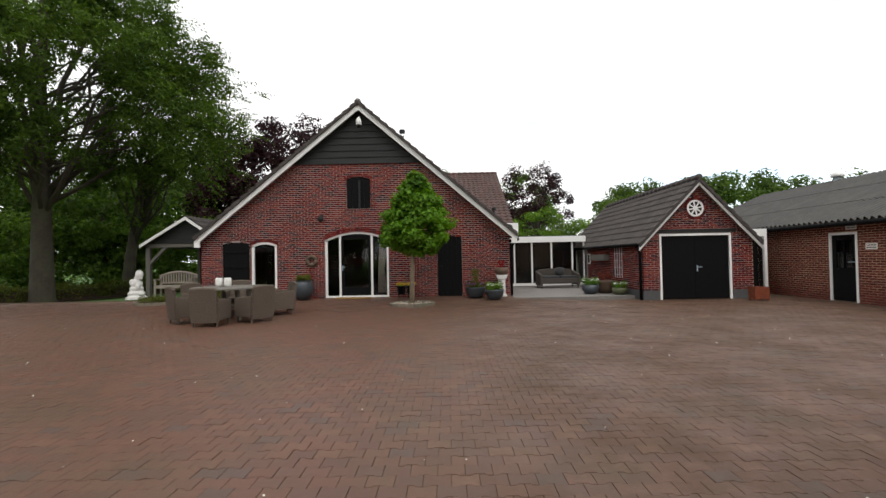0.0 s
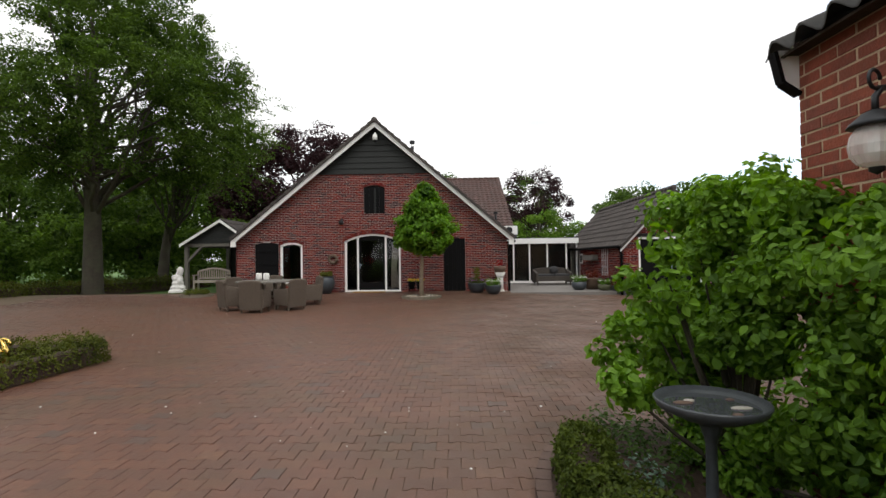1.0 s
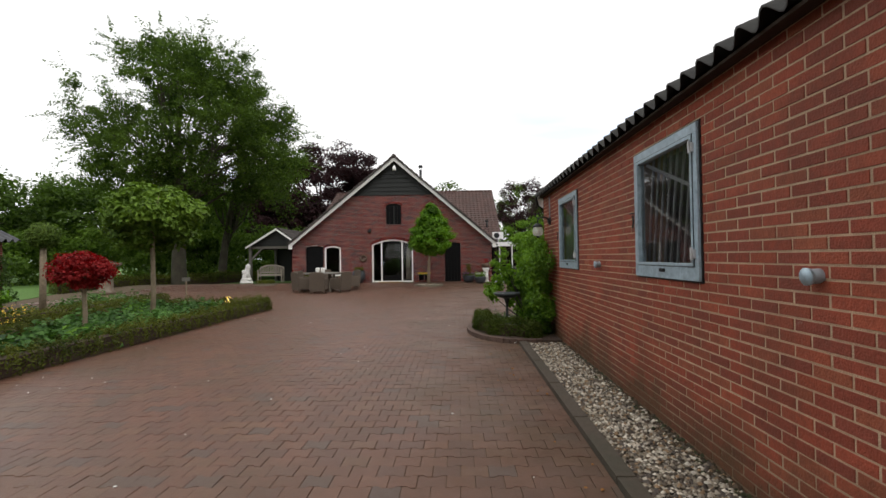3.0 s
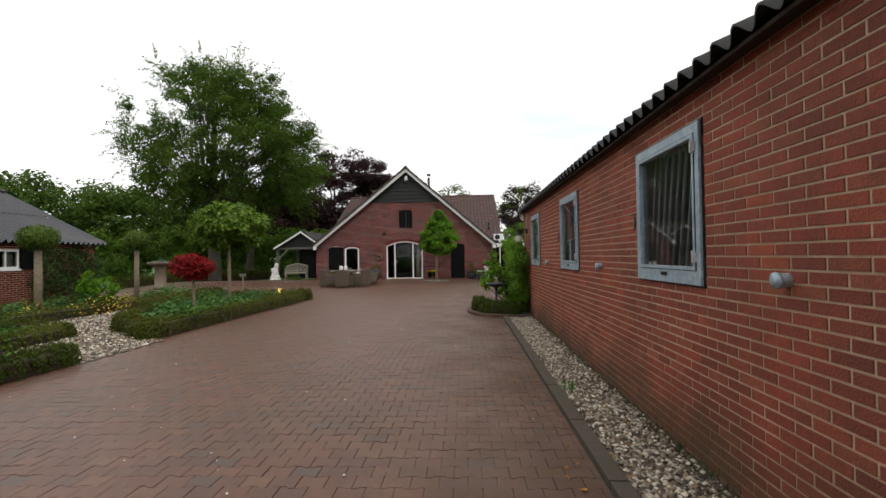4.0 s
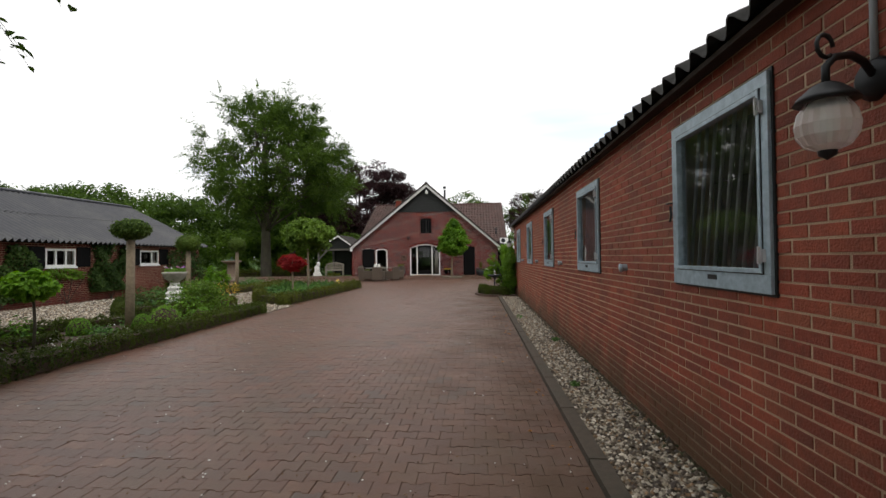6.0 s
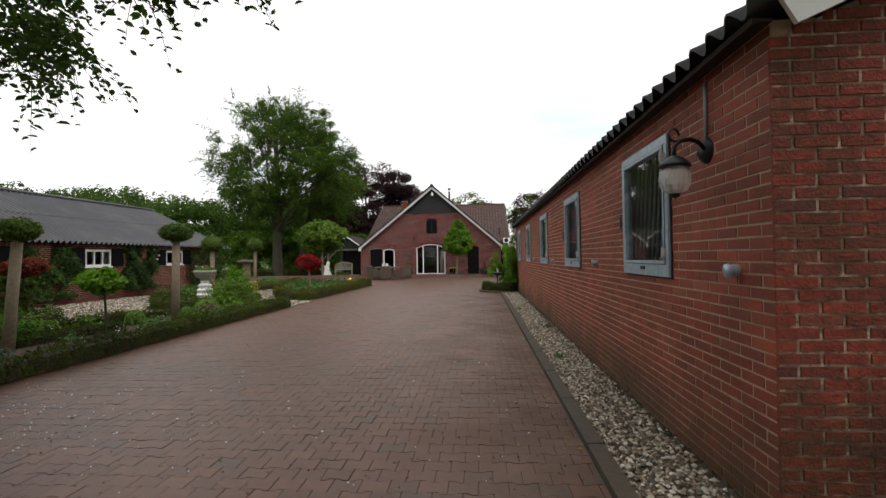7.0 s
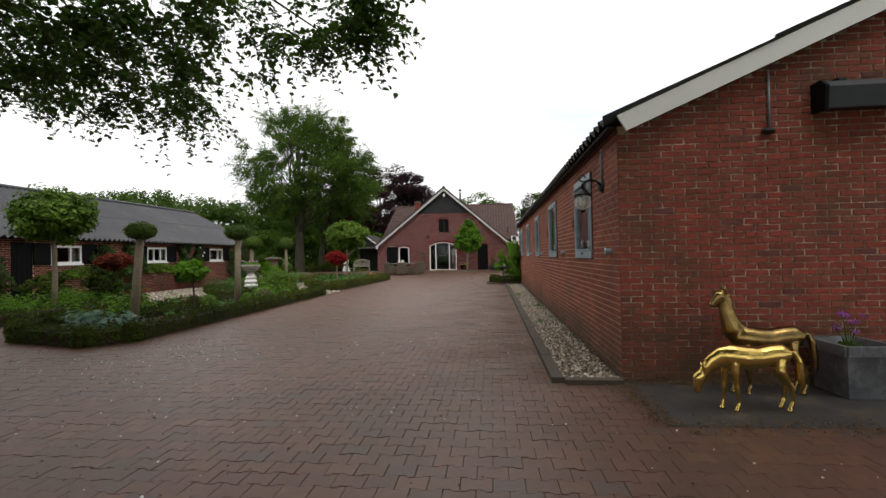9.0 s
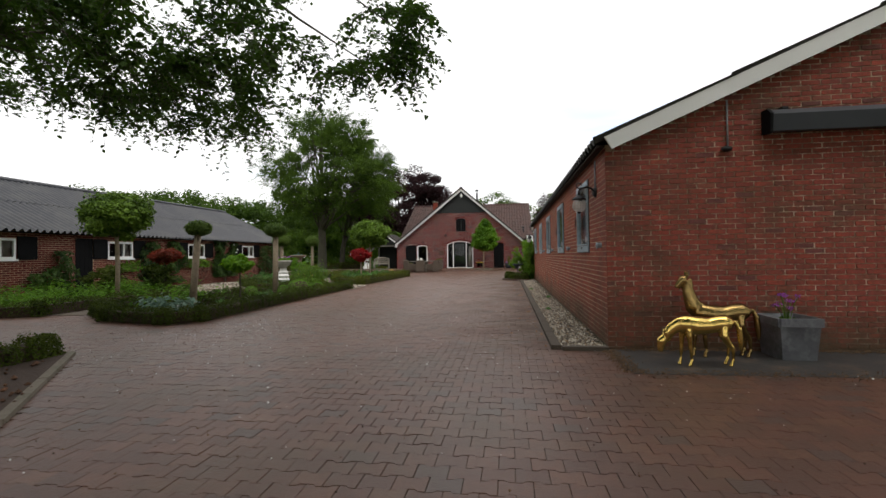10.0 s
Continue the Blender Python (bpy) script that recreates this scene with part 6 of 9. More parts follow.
g = Geo().tube([(0, 0, -0.05), (0.01, 0, 0.7), (0.06, 0, 1.5), (0.12, 0, 2.6)], [0.075, 0.06, 0.055, 0.015], 10)
for c in cl[::8]:
    g.tube([(0.06, 0, 1.35), ((c[0] + 0.1) * 0.5, c[1] * 0.5, 0.5 * (c[2] + 1.5)), c[:3]], [0.02, 0.012, 0.004], 5)
part("trunk", g, POLE, mt, smooth=True)
part("crown", leaf_cloud(Geo(), cl, 75, 0.12, 112, 0.7, 0.1, 0.5, 0.7), L_BRIGHT, mt, "fresh green leafy head")


def pole_topiary(x, y, top, head_r, head_h, pole_r, lean, seed, base=0.0):
    """A clipped ball grown on a stout timber pole."""
    t = thing("pole_topiary", (x, y, base), "clipped green topiary head on a stout timber pole", "topiary", "pole topiaries")
    hz = top - head_h / 2
    g = Geo().tube([(-lean, 0, -0.1), (-lean * 0.5, 0, hz * 0.5), (0, 0, hz)], [pole_r * 1.12, pole_r, pole_r * 0.96], 14)
    part("pole", g, POLE, t, smooth=True)
    rng = np.random.default_rng(seed)
    n = 2600
    d = ball_points(n, rng, 0.75)
    c = d * np.array([head_r, head_r, head_h / 2]) * (1 + 0.06 * rng.normal(0, 1, (n, 1))) + np.array([0, 0, hz])
    part("head", Geo().bulk(*leaf_arrays(c, d, 0.055, rng, slim=0.6)), L_TOPIARY, t, "clipped leafy head")
    part("core", Geo().ball((0, 0, hz), 0.8, 14, (head_r, head_r, head_h / 2)), L_HEDGE_DARK, t)
    return t


pole_topiary(-8.75, 1.0, 2.22, 0.34, 0.62, 0.066, 0.02, 121)
pole_topiary(-8.85, -2.2, 2.18, 0.42, 0.62, 0.08, 0.0, 122)
pole_topiary(-5.42, -9.5, 2.08, 0.335, 0.4, 0.075, 0.03, 123)
pole_topiary(-5.4, -13.05, 1.91, 0.265, 0.33, 0.07, 0.17, 124)


# ---------------------------------------------------------------- hedges and beds
def inside(poly, x, y):
    c = False
    for (x0, y0), (x1, y1) in zip(poly, poly[1:] + poly[:1]):
        if (y0 > y) != (y1 > y) and x < (x1 - x0) * (y - y0) / (y1 - y0) + x0:
            c = not c
    return c


def hedge(pts, w, h, mat, label, seed, leaf=0.045, per=750, name="box_hedge", closed=False, z=0.0, tuft=0.0):
    """A low clipped hedge along a line: a dark twiggy core under a skin of small leaves."""
    t = thing(name, (pts[0][0], pts[0][1], z), label, "hedge", "garden hedges")
    rng = np.random.default_rng(seed)
    gl, gc = Geo(), Geo()
    line = list(pts) + ([pts[0]] if closed else [])
    ox, oy = pts[0]
    for (x0, y0), (x1, y1) in zip(line, line[1:]):
        L = math.hypot(x1 - x0, y1 - y0)
        d = np.array([(x1 - x0) / L, (y1 - y0) / L, 0])
        s = np.array([-d[1], d[0], 0])
        n = int(per * L)
        u = rng.uniform(-0.1 * w / L, 1 + 0.1 * w / L, n)
        a = rng.uniform(0, math.pi, n)
        cx = np.sign(np.cos(a)) * np.abs(np.cos(a)) ** 0.55 * w / 2
        cz = np.abs(np.sin(a)) ** 0.6 * h
        bump_ = 1 + 0.15 * np.sin(u * L * 5.1 + seed) * np.sin(u * L * 2.3 + 1) + 0.07 * np.sin(u * L * 17 + 3 * a) + rng.normal(0, 0.09, n)
        if tuft:
            bump_ = bump_ * (0.58 + 0.48 * np.abs(np.sin(math.pi * u * L / tuft + seed)) ** 0.7)
        c = np.array([x0 - ox, y0 - oy, 0]) + u[:, None] * L * d + (cx * bump_)[:, None] * s
        c[:, 2] = np.maximum(cz * bump_ * rng.uniform(0.75, 1.0, n) ** 0.4, 0.015)
        nor = np.cos(a)[:, None] * s + np.stack([0 * a, 0 * a, np.sin(a)], 1)
        gl.bulk(*leaf_arrays(c, nor, leaf, rng, jitter=0.6, slim=0.6))
        k = 0.2 * w / L
        p, q = Vector((x0 - ox, y0 - oy, h * 0.36)), Vector((x1 - ox, y1 - oy, h * 0.36))
        gc.beam(p.lerp(q, k), q.lerp(p, k), w * 0.6, h * 0.66)
    for x0, y0 in line:
        n = int(per * w * 1.3)
        d = ball_points(n, rng, 0.75)
        d[:, 2] = np.abs(d[:, 2])
        d /= np.maximum(np.abs(d).max(1), 0.75)[:, None] ** 0.5
        gl.bulk(*leaf_arrays(d * np.array([w * 0.52, w * 0.52, h]) + np.array([x0 - ox, y0 - oy, 0.01]), d, leaf, rng, jitter=0.6, slim=0.6))
    part("foliage", gl, mat, t, "small dense leaves")
    part("core", gc, SOIL, t)
    return t


BED1 = [(-4.3, -5.05), (-4.06, 2.2), (-7.4, 2.2), (-6.6, -1.6), (-5.45, -4.1)]
BED2 = [(-4.13, -6.95), (-4.05, -15.0), (-4.4, -15.4), (-5.75, -15.05), (-6.75, -14.2), (-6.9, -11.5), (-6.4, -9.9), (-5.1, -6.95)]
BED3 = [(-8.2, -4.3), (-8.1, 4.6), (-9.9, 4.9), (-9.9, -4.3)]
BED4 = [(-7.9, -14.5), (-7.7, -9.85), (-11.2, -8.85), (-11.2, -17.5), (-9.6, -15.3)]
BED5 = [(-4.5, -18.03), (-3.74, -17.74), (-2.1, -19.95), (-0.75, -23.5), (-7, -25), (-8.0, -18.5)]
BED6 = [(-7.3, -7.4), (-5.75, -6.3), (-5.9, -4.8), (-7.8, -4.0), (-8.9, -5.2)]


def bed_soil(poly, z=0.03):
    solo("bed_soil", Geo().prism(poly, "z", -0.05, z), SOIL, "dark garden soil in a planted bed", "soil", kind="structure")


for b in (BED1, BED2, BED3, BED4, BED5, BED6):
    bed_soil(b)
hedge(BED1, 0.36, 0.31, L_HEDGE, "low clipped box hedge round a planted bed", 201, closed=True, leaf=0.036, per=2200, tuft=0.3)
hedge(BED2[:6], 0.32, 0.27, L_HEDGE_DARK, "low clipped box hedge along the drive", 203, leaf=0.034, per=2600, tuft=0.27)
hedge([(-6.9, -11.5), (-6.4, -9.9), (-5.1, -6.95), (-4.2, -6.97)], 0.28, 0.24, L_HEDGE_DARK, "low box hedge at the gravel path", 204, leaf=0.034, per=2000, tuft=0.25)
hedge([(-8.15, -4.2), (-8.1, 4.5)], 0.36, 0.3, L_HEDGE, "low box hedge before the back bed", 205, per=800)
hedge([(-5.8, -6.2), (-5.95, -4.85), (-7.6, -4.25)], 0.34, 0.25, L_HEDGE, "short box hedge round the urn bed", 206, leaf=0.036, per=1800, tuft=0.27)
hedge([(-5.8, -6.4), (-7.3, -7.4), (-8.9, -5.25), (-7.8, -4.1)], 0.32, 0.27, L_HEDGE_DARK, "short box hedge on the gravel", 207, leaf=0.036, per=1900, tuft=0.27)
hedge([(-7.9, -14.4), (-7.8, -9.95), (-9.3, -9.5)], 0.32, 0.3, L_HEDGE_DARK, "low box hedge by the barn path", 208)
hedge([(-7.85, -14.4), (-9.6, -15.4), (-11.0, -17.3)], 0.32, 0.28, L_HEDGE_DARK, "low box hedge along the barn path", 209, per=700)
hedge([(-3.85, -18.0), (-3.87, -21.3)], 0.32, 0.27, L_HEDGE_DARK, "low box hedge of the corner bed", 210, leaf=0.034, per=3200, tuft=0.27)
hedge([(-5.6, -11.0), (-5.9, -13.6)], 0.28, 0.2, L_HEDGE_DARK, "low inner box hedge of the bed", 211, per=1000)
hedge([(-15.6, 9.4), (-15.0, 13.0), (-13.3, 17.2), (-12.3, 20.5)], 0.6, 0.55, L_HEDGE, "knee-high clipped hedge before the lawn trees", 212, leaf=0.07, per=900, name="boundary_hedge")


def plants(name, spots, mat, leaf, per, label, seed, flat=0.7, slim=0.55, shell=0.3):
    """Leafy clumps of one kind of plant (x, y, radius, height)."""
    x0, y0 = spots[0][:2]
    g = Geo()
    rng = np.random.default_rng(seed)
    for x, y, r, h in spots:
        n = int(per * max(r, 0.1) ** 1.3 * 10)
        d = ball_points(n, rng, shell)
        d[:, 2] = np.abs(d[:, 2])
        c = d * np.array([r, r, h]) * rng.uniform(0.8, 1.1, (n, 1)) + np.array([x - x0, y - y0, 0.03])
        g.bulk(*leaf_arrays(c, d + np.array([0, 0, 0.7]), leaf, rng, slim=slim))
    return solo(name, g, mat, label, "plants", kind="stuff", at=(x0, y0, 0))


def scatter(poly, n, r, h, seed, margin=0.25):
    rng = random.Random(seed)
    xs, ys = [p[0] for p in poly], [p[1] for p in poly]
    out = []
    k = 0
    while len(out) < n and k < 5000:
        k += 1
        x, y = rng.uniform(min(xs), max(xs)), rng.uniform(min(ys), max(ys))
        if inside(poly, x, y) and all(inside(poly, x + a, y + b) for a, b in ((margin, 0), (-margin, 0), (0, margin), (0, -margin))):
            s = rng.uniform(0.7, 1.25)
            out.append((x, y, r * s, h * s))
    return out


plants("ground_cover", scatter(BED1, 52, 0.36, 0.34, 1), L_GROUND, 0.12, 42, "leafy dark green perennials filling the bed", 301, slim=0.75)
plants("ground_cover", [(-5.2, -3.6, 0.32, 0.34), (-4.7, -3.1, 0.36, 0.36), (-4.5, -4.2, 0.22, 0.26), (-6.2, 0.6, 0.4, 0.4), (-4.9, 1.3, 0.3, 0.34)], L_PERENNIAL, 0.09, 55, "fresh light green mounds among the perennials", 300, slim=0.6)
plants("ground_cover", [(-4.75, -4.6, 0.24, 0.2), (-5.1, -4.1, 0.2, 0.2), (-4.35, -3.7, 0.18, 0.2)], L_BLUE, 0.05, 70, "grey-green edging plants in the bed", 302)
plants("ground_cover", scatter(BED2, 20, 0.2, 0.16, 3), L_GROUND, 0.07, 55, "low green perennials in the bed", 303)
plants("ground_cover", [(-5.35, -14.1, 0.4, 0.4), (-5.85, -13.9, 0.33, 0.34), (-5.1, -13.8, 0.28, 0.3)], L_BLUE, 0.15, 34, "broad blue-green leaves in the bed", 304, slim=0.6)
plants("ground_cover", [(-6.1, -12.6, 0.5, 0.62), (-6.5, -12.2, 0.5, 0.6), (-6.5, -13.3, 0.4, 0.5), (-6.55, -11.5, 0.36, 0.5), (-6.3, -10.8, 0.3, 0.42)], L_PERENNIAL, 0.12, 40, "tall bright green perennials in the bed", 305, slim=0.35)
plants("rose_bush", [(-4.85, -8.1, 0.58, 1.2), (-5.25, -8.5, 0.42, 0.95), (-4.6, -7.6, 0.42, 0.95), (-4.75, -8.7, 0.38, 0.75)], L_PERENNIAL, 0.065, 55, "loose green rose bush by the gravel path", 306)
plants("ground_cover", scatter(BED6, 18, 0.3, 0.2, 7), L_GROUND, 0.09, 55, "leafy green perennials round the urn", 307)
plants("ground_cover", scatter(BED3, 26, 0.4, 0.42, 8), L_GROUND, 0.1, 50, "leafy perennials in the back bed", 308)
plants("yellow_flowers", [(-8.15, -2.0, 0.3, 0.46), (-8.1, -1.5, 0.32, 0.48), (-8.05, -1.0, 0.34, 0.48), (-8.1, -0.5, 0.3, 0.46), (-8.4, 0.2, 0.3, 0.42), (-8.6, -2.6, 0.35, 0.45)], YELLOW, 0.05, 46, "low yellow flowering plants in the back bed", 309)
plants("white_flowers", [(-8.7, 2.2, 0.3, 0.4), (-8.6, 3.0, 0.35, 0.42)], WHITE_PETAL, 0.03, 22, "white flowering plants in the back bed", 310)
plants("tall_perennials", scatter(BED4, 64, 0.42, 0.5, 9), L_PERENNIAL, 0.11, 45, "tall fresh green perennials by the barn path", 311, slim=0.35)
plants("white_flowers", scatter(BED2, 14, 0.12, 0.22, 12), WHITE_PETAL, 0.03, 26, "small white flowers in the bed", 312)
plants("ground_cover", scatter(BED5, 12, 0.2, 0.16, 13), L_HEDGE_DARK, 0.05, 40, "sparse low plants in the corner bed", 313)
for x, y, r in ((-5.75, -10.3, 0.2), (-4.95, -9.3, 0.26), (-4.6, -9.7, 0.3), (-5.2, -9.5, 0.18), (-4.4, -8.9, 0.22)):
    rng = np.random.default_rng(int(-y * 100))
    d = ball_points(1500, rng, 0.85)
    d[:, 2] = np.abs(d[:, 2]) * 1.5 - 0.5
    b = thing("box_ball", (x, y, 0.03), "clipped round box ball in the bed", "topiary", "box balls")
    part("foliage", Geo().bulk(*leaf_arrays(d * r + np.array([0, 0, r * 0.5]), d, 0.04, rng, slim=0.6)), L_PERENNIAL, b)
    part("core", Geo().ball((0, 0, r * 0.5), r * 0.85, 12), SOIL, b)


def climber(x, y0, y1, z0, z1, n, mat, label, seed, leaf=0.09, thick=0.28, edge=0.35, name="climbing_plant"):
    """Leaves growing up a wall, thinning at an uneven edge."""
    rng = np.random.default_rng(seed)
    g = Geo()
    u, v = rng.uniform(0, 1, n), rng.uniform(0, 1, n)
    keep = [i for i in range(n) if noise.noise(Vector((u[i] * (y1 - y0) * 1.3, v[i] * (z1 - z0) * 1.6, seed))) + 0.55 > edge * (abs(2 * u[i] - 1) ** 3 + v[i] ** 4) * 2]
    u, v = u[keep], v[keep]
    c = np.stack([x + rng.uniform(0.02, thick, len(u)) * (0.5 + 0.5 * np.sin(7 * u + 5 * v + seed) ** 2), y0 + (y1 - y0) * u, z0 + (z1 - z0) * v], 1)
    c[:, 0] -= x
    c[:, 1] -= y0
    nor = np.tile(np.array([0.9, 0, 0.35]), (len(u), 1))
    g.bulk(*leaf_arrays(c, nor, leaf, rng, jitter=0.45, slim=0.75))
    t = thing(name, (x, y0, 0), label, "climber")
    part("foliage", g, mat, t)
    gs = Geo()
    for k in range(4):
        a = (y1 - y0) * (k + 0.5) / 4
        gs.tube([((y1 - y0) * 0 + 0.06, (y1 - y0) * 0.5, 0.0), (0.05, a, 0.5 * (z0 + z1)), (0.04, a + 0.1, z1 - 0.1)], [0.011, 0.007, 0.004], 5)
    part("stem", gs, BARK, t)
    return t


climber(LX, -7.6, -5.2, 0.2, 1.85, 4200, L_IVY, "dark ivy over the low barn wall", 401)
climber(LX, -3.5, -1.55, 0.3, 1.92, 4600, L_IVY, "dark climber between the barn windows", 402)
climber(LX, 0.2, 2.9, 0.2, 1.9, 2600, L_IVY, "dark ivy at the end of the low barn", 403, thick=0.4)
climber(LX, -8.9, -6.5, 0.7, 1.05, 500, L_CATALPA, "trailing green shoots below a barn window", 404, leaf=0.1)
climber(LX, -11.6, -10.2, 0.1, 1.35, 2400, L_IVY, "dark green wall shrub by the barn door", 405, thick=0.6)
climber(LX, -5.3, -3.3, 0.75, 1.1, 520, L_CATALPA, "trailing green shoots under a barn window", 406, leaf=0.1)


def shrub(name, x, y, r, h, mat, leaf, per, n, label, seed, z0=0.0):
    t = thing(name, (x, y, z0), label, "shrub")
    rng = np.random.default_rng(seed)
    cl = crown_clumps((0, 0, h * 0.52), (r * 0.85, r * 0.85, h * 0.45), n, r * 0.3, rng)
    g = Geo()
    for k in range(10):
        c = cl[k * len(cl) // 10]
        g.tube([(0, 0, -0.02), (c[0] * 0.4, c[1] * 0.4, c[2] * 0.5), c[:3]], [0.02, 0.012, 0.004], 5)
    part("stem", g, BARK, t)
    part("foliage", leaf_cloud(Geo(), cl, per, leaf, seed + 1), mat, t)
    return t


shrub("green_shrub", -8.75, -0.55, 0.5, 1.05, L_BRIGHT, 0.08, 60, 50, "rounded fresh green shrub in the back bed", 411)
shrub("rose_bush", -5.3, -7.45, 0.55, 0.86, L_STANDARD, 0.05, 55, 75, "loose green rose bush between the urn and the drive", 415)
shrub("green_shrub", -6.0, 11.9, 0.4, 0.5, L_HEDGE, 0.06, 60, 30, "small shrub by the house corner", 412, rise(-6, 11.9))
shrub("green_shrub", -9.1, -9.7, 0.5, 1.05, L_HEDGE_DARK, 0.08, 60, 45, "dark leafy bush below the photinia", 414)
shrub("green_shrub", -10.6, -9.9, 0.6, 0.95, L_HEDGE_DARK, 0.09, 60, 45, "dark shrub beside the low barn door", 413)

# ---------------------------------------------------------------- bed with bird bath at the barn corner
ring = [(1.9 + 0.83 * math.cos(a), -1.55 + 1.22 * math.sin(a)) for a in [math.pi * (0.62 + 0.9 * i / 26) for i in range(27)]]
ring = [p for p in ring if p[0] < 2.36]
corner_poly = ring + [(2.36, -2.83), (2.36, -0.2), (2.2, -0.2)]
solo("bed_soil", Geo().prism(corner_poly, "z", -0.05, 0.05), SOIL, "dark soil in the rounded corner bed", "soil", kind="structure")
EDGE_BRICK = shader("edging_brick", (0.1, 0.06, 0.045), 0.85, pieces=True, vary=0.2, noise_scale=20, noise_amt=0.4, bump=0.4)
edging = thing("bed_edging", (1.1, -1.6, 0), "curved brick edging of the corner bed", "edging", kind="structure")
arc = [(1.9 + 0.85 * math.cos(a), -1.52 + 1.25 * math.sin(a)) for a in [math.pi * (0.55 + 1.02 * i / 60) for i in range(61)]]
for i in range(0, 60, 2):
    (x0, y0), (x1, y1) = arc[i], arc[i + 1] if i + 1 < 61 else arc[i]
    x2, y2 = arc[i + 2] if i + 2 < 61 else arc[i + 1]
    if x0 > 2.3:
        continue
    d = Vector((x2 - x0, y2 - y0, 0))
    p, q = Vector((x0, y0, 0.02)), Vector((x0, y0, 0.02)) + d * 0.93
    part("brick", Geo().beam(p, q, 0.085, 0.085), EDGE_BRICK, edging, world_space=True)
hedge([(2.0, -2.5), (1.46, -2.2), (1.25, -1.6), (1.33, -1.0)], 0.26, 0.25, L_HEDGE_DARK, "low box hedge in the corner bed", 421, leaf=0.03, per=3600, z=0.04)
plants("ground_cover", [(1.5, -1.6, 0.17, 0.24), (1.55, -1.3, 0.2, 0.22), (1.5, -1.95, 0.15, 0.2), (1.62, -2.12, 0.15, 0.2), (1.78, -2.02, 0.16, 0.22)], L_BLUE, 0.035, 160, "grey-green ground cover in the corner bed", 422)
plants("ground_cover", [(2.15, -2.3, 0.2, 0.3), (1.95, -2.15, 0.2, 0.25), (1.98, -1.85, 0.2, 0.26), (2.0, -2.42, 0.16, 0.24), (1.85, -0.6, 0.2, 0.24), (1.68, -0.85, 0.18, 0.22), (1.95, -1.0, 0.2, 0.26), (1.75, -1.22, 0.18, 0.24), (1.62, -0.5, 0.18, 0.22)], L_IVY, 0.045, 140, "dark low plants in the corner bed by the wall", 423)
bath = thing("bird_bath", (1.67, -1.83, 0.07), "dark metal bird bath on a slim stem", "bird bath")
bowl = part("bowl", Geo().lathe([(0.001, 0.55), (0.115, 0.555), (0.195, 0.582), (0.217, 0.605), (0.223, 0.598), (0.208, 0.568), (0.13, 0.53), (0.05, 0.51)], n=36), BIRDBATH, bath, smooth=True)
part("stem", Geo().lathe([(0.16, -0.04), (0.16, 0.0), (0.05, 0.05), (0.026, 0.12), (0.022, 0.42), (0.04, 0.48), (0.06, 0.52)], n=20), BIRDBATH, bath, smooth=True)
part("water", Geo().lathe([(0.001, 0.578), (0.185, 0.578)], n=32), shader("still_water", (0.05, 0.055, 0.06), 0.05, spec=0.8), bowl)
for x, y, r_, w, m in ((-0.1, 0.03, 0.026, 1.7, POT_BROWN), (-0.06, 0.06, 0.02, 1.2, STONE), (0.1, -0.05, 0.024, 1.9, STONE), (0.04, -0.13, 0.018, 1.3, POT_BROWN), (0.12, 0.07, 0.016, 1.2, POT_BROWN)):
    part("stone", Geo().ball((x, y, 0.58), r_, 10, (w, 0.8, 0.3)), m, bowl, smooth=True)
cs = thing("climbing_shrub", (2.1, -0.75, 0), "large leafy green climbing shrub at the barn corner", "shrub")
rng = np.random.default_rng(431)
cl = []
for i in range(160):                        # against the wall
    z = rng.uniform(0.08, 1.66)
    cl.append((rng.uniform(-0.1, 0.22), rng.uniform(-1.68, 0.25) * (1.0 if z < 1.3 else 1 - 0.55 * (z - 1.3) / 0.36), z, rng.uniform(0.1, 0.18)))
wall_cl, cl = cl, []
while len(cl) < 62:                         # loose sprays reaching out over the bed
    x, y, z = rng.uniform(-0.75, 0.05), rng.uniform(-0.75, 0.3), rng.uniform(0.4, 1.78)
    r_ = rng.uniform(0.06, 0.12)
    if x - r_ < -0.5 + 0.85 * y + 1.15 * max(z - 1.0, 0) or (x < -0.08 and noise.noise(Vector((x * 2.2, y * 2.2, z * 3.0))) < 0.12):
        continue
    cl.append((x, y, z, r_))
g = leaf_cloud(Geo(), wall_cl, 190, 0.047, 432, 0.95, 0.1, 0.35, 0.7, True)
leaf_cloud(g, cl, 60, 0.057, 433, 0.95, 0.1, 0.35, 0.75, True)
part("foliage", g, L_CLIMB, cs, "broad fresh green leaves")
cl = wall_cl + cl
g = Geo()
for c in cl[::5]:
    g.tube([(0.1, -0.4, 0), (c[0] * 0.6 + 0.05, c[1] * 0.5 - 0.2, c[2] * 0.55), c[:3]], [0.022, 0.012, 0.004], 5)
part("stem", g, BARK, cs)


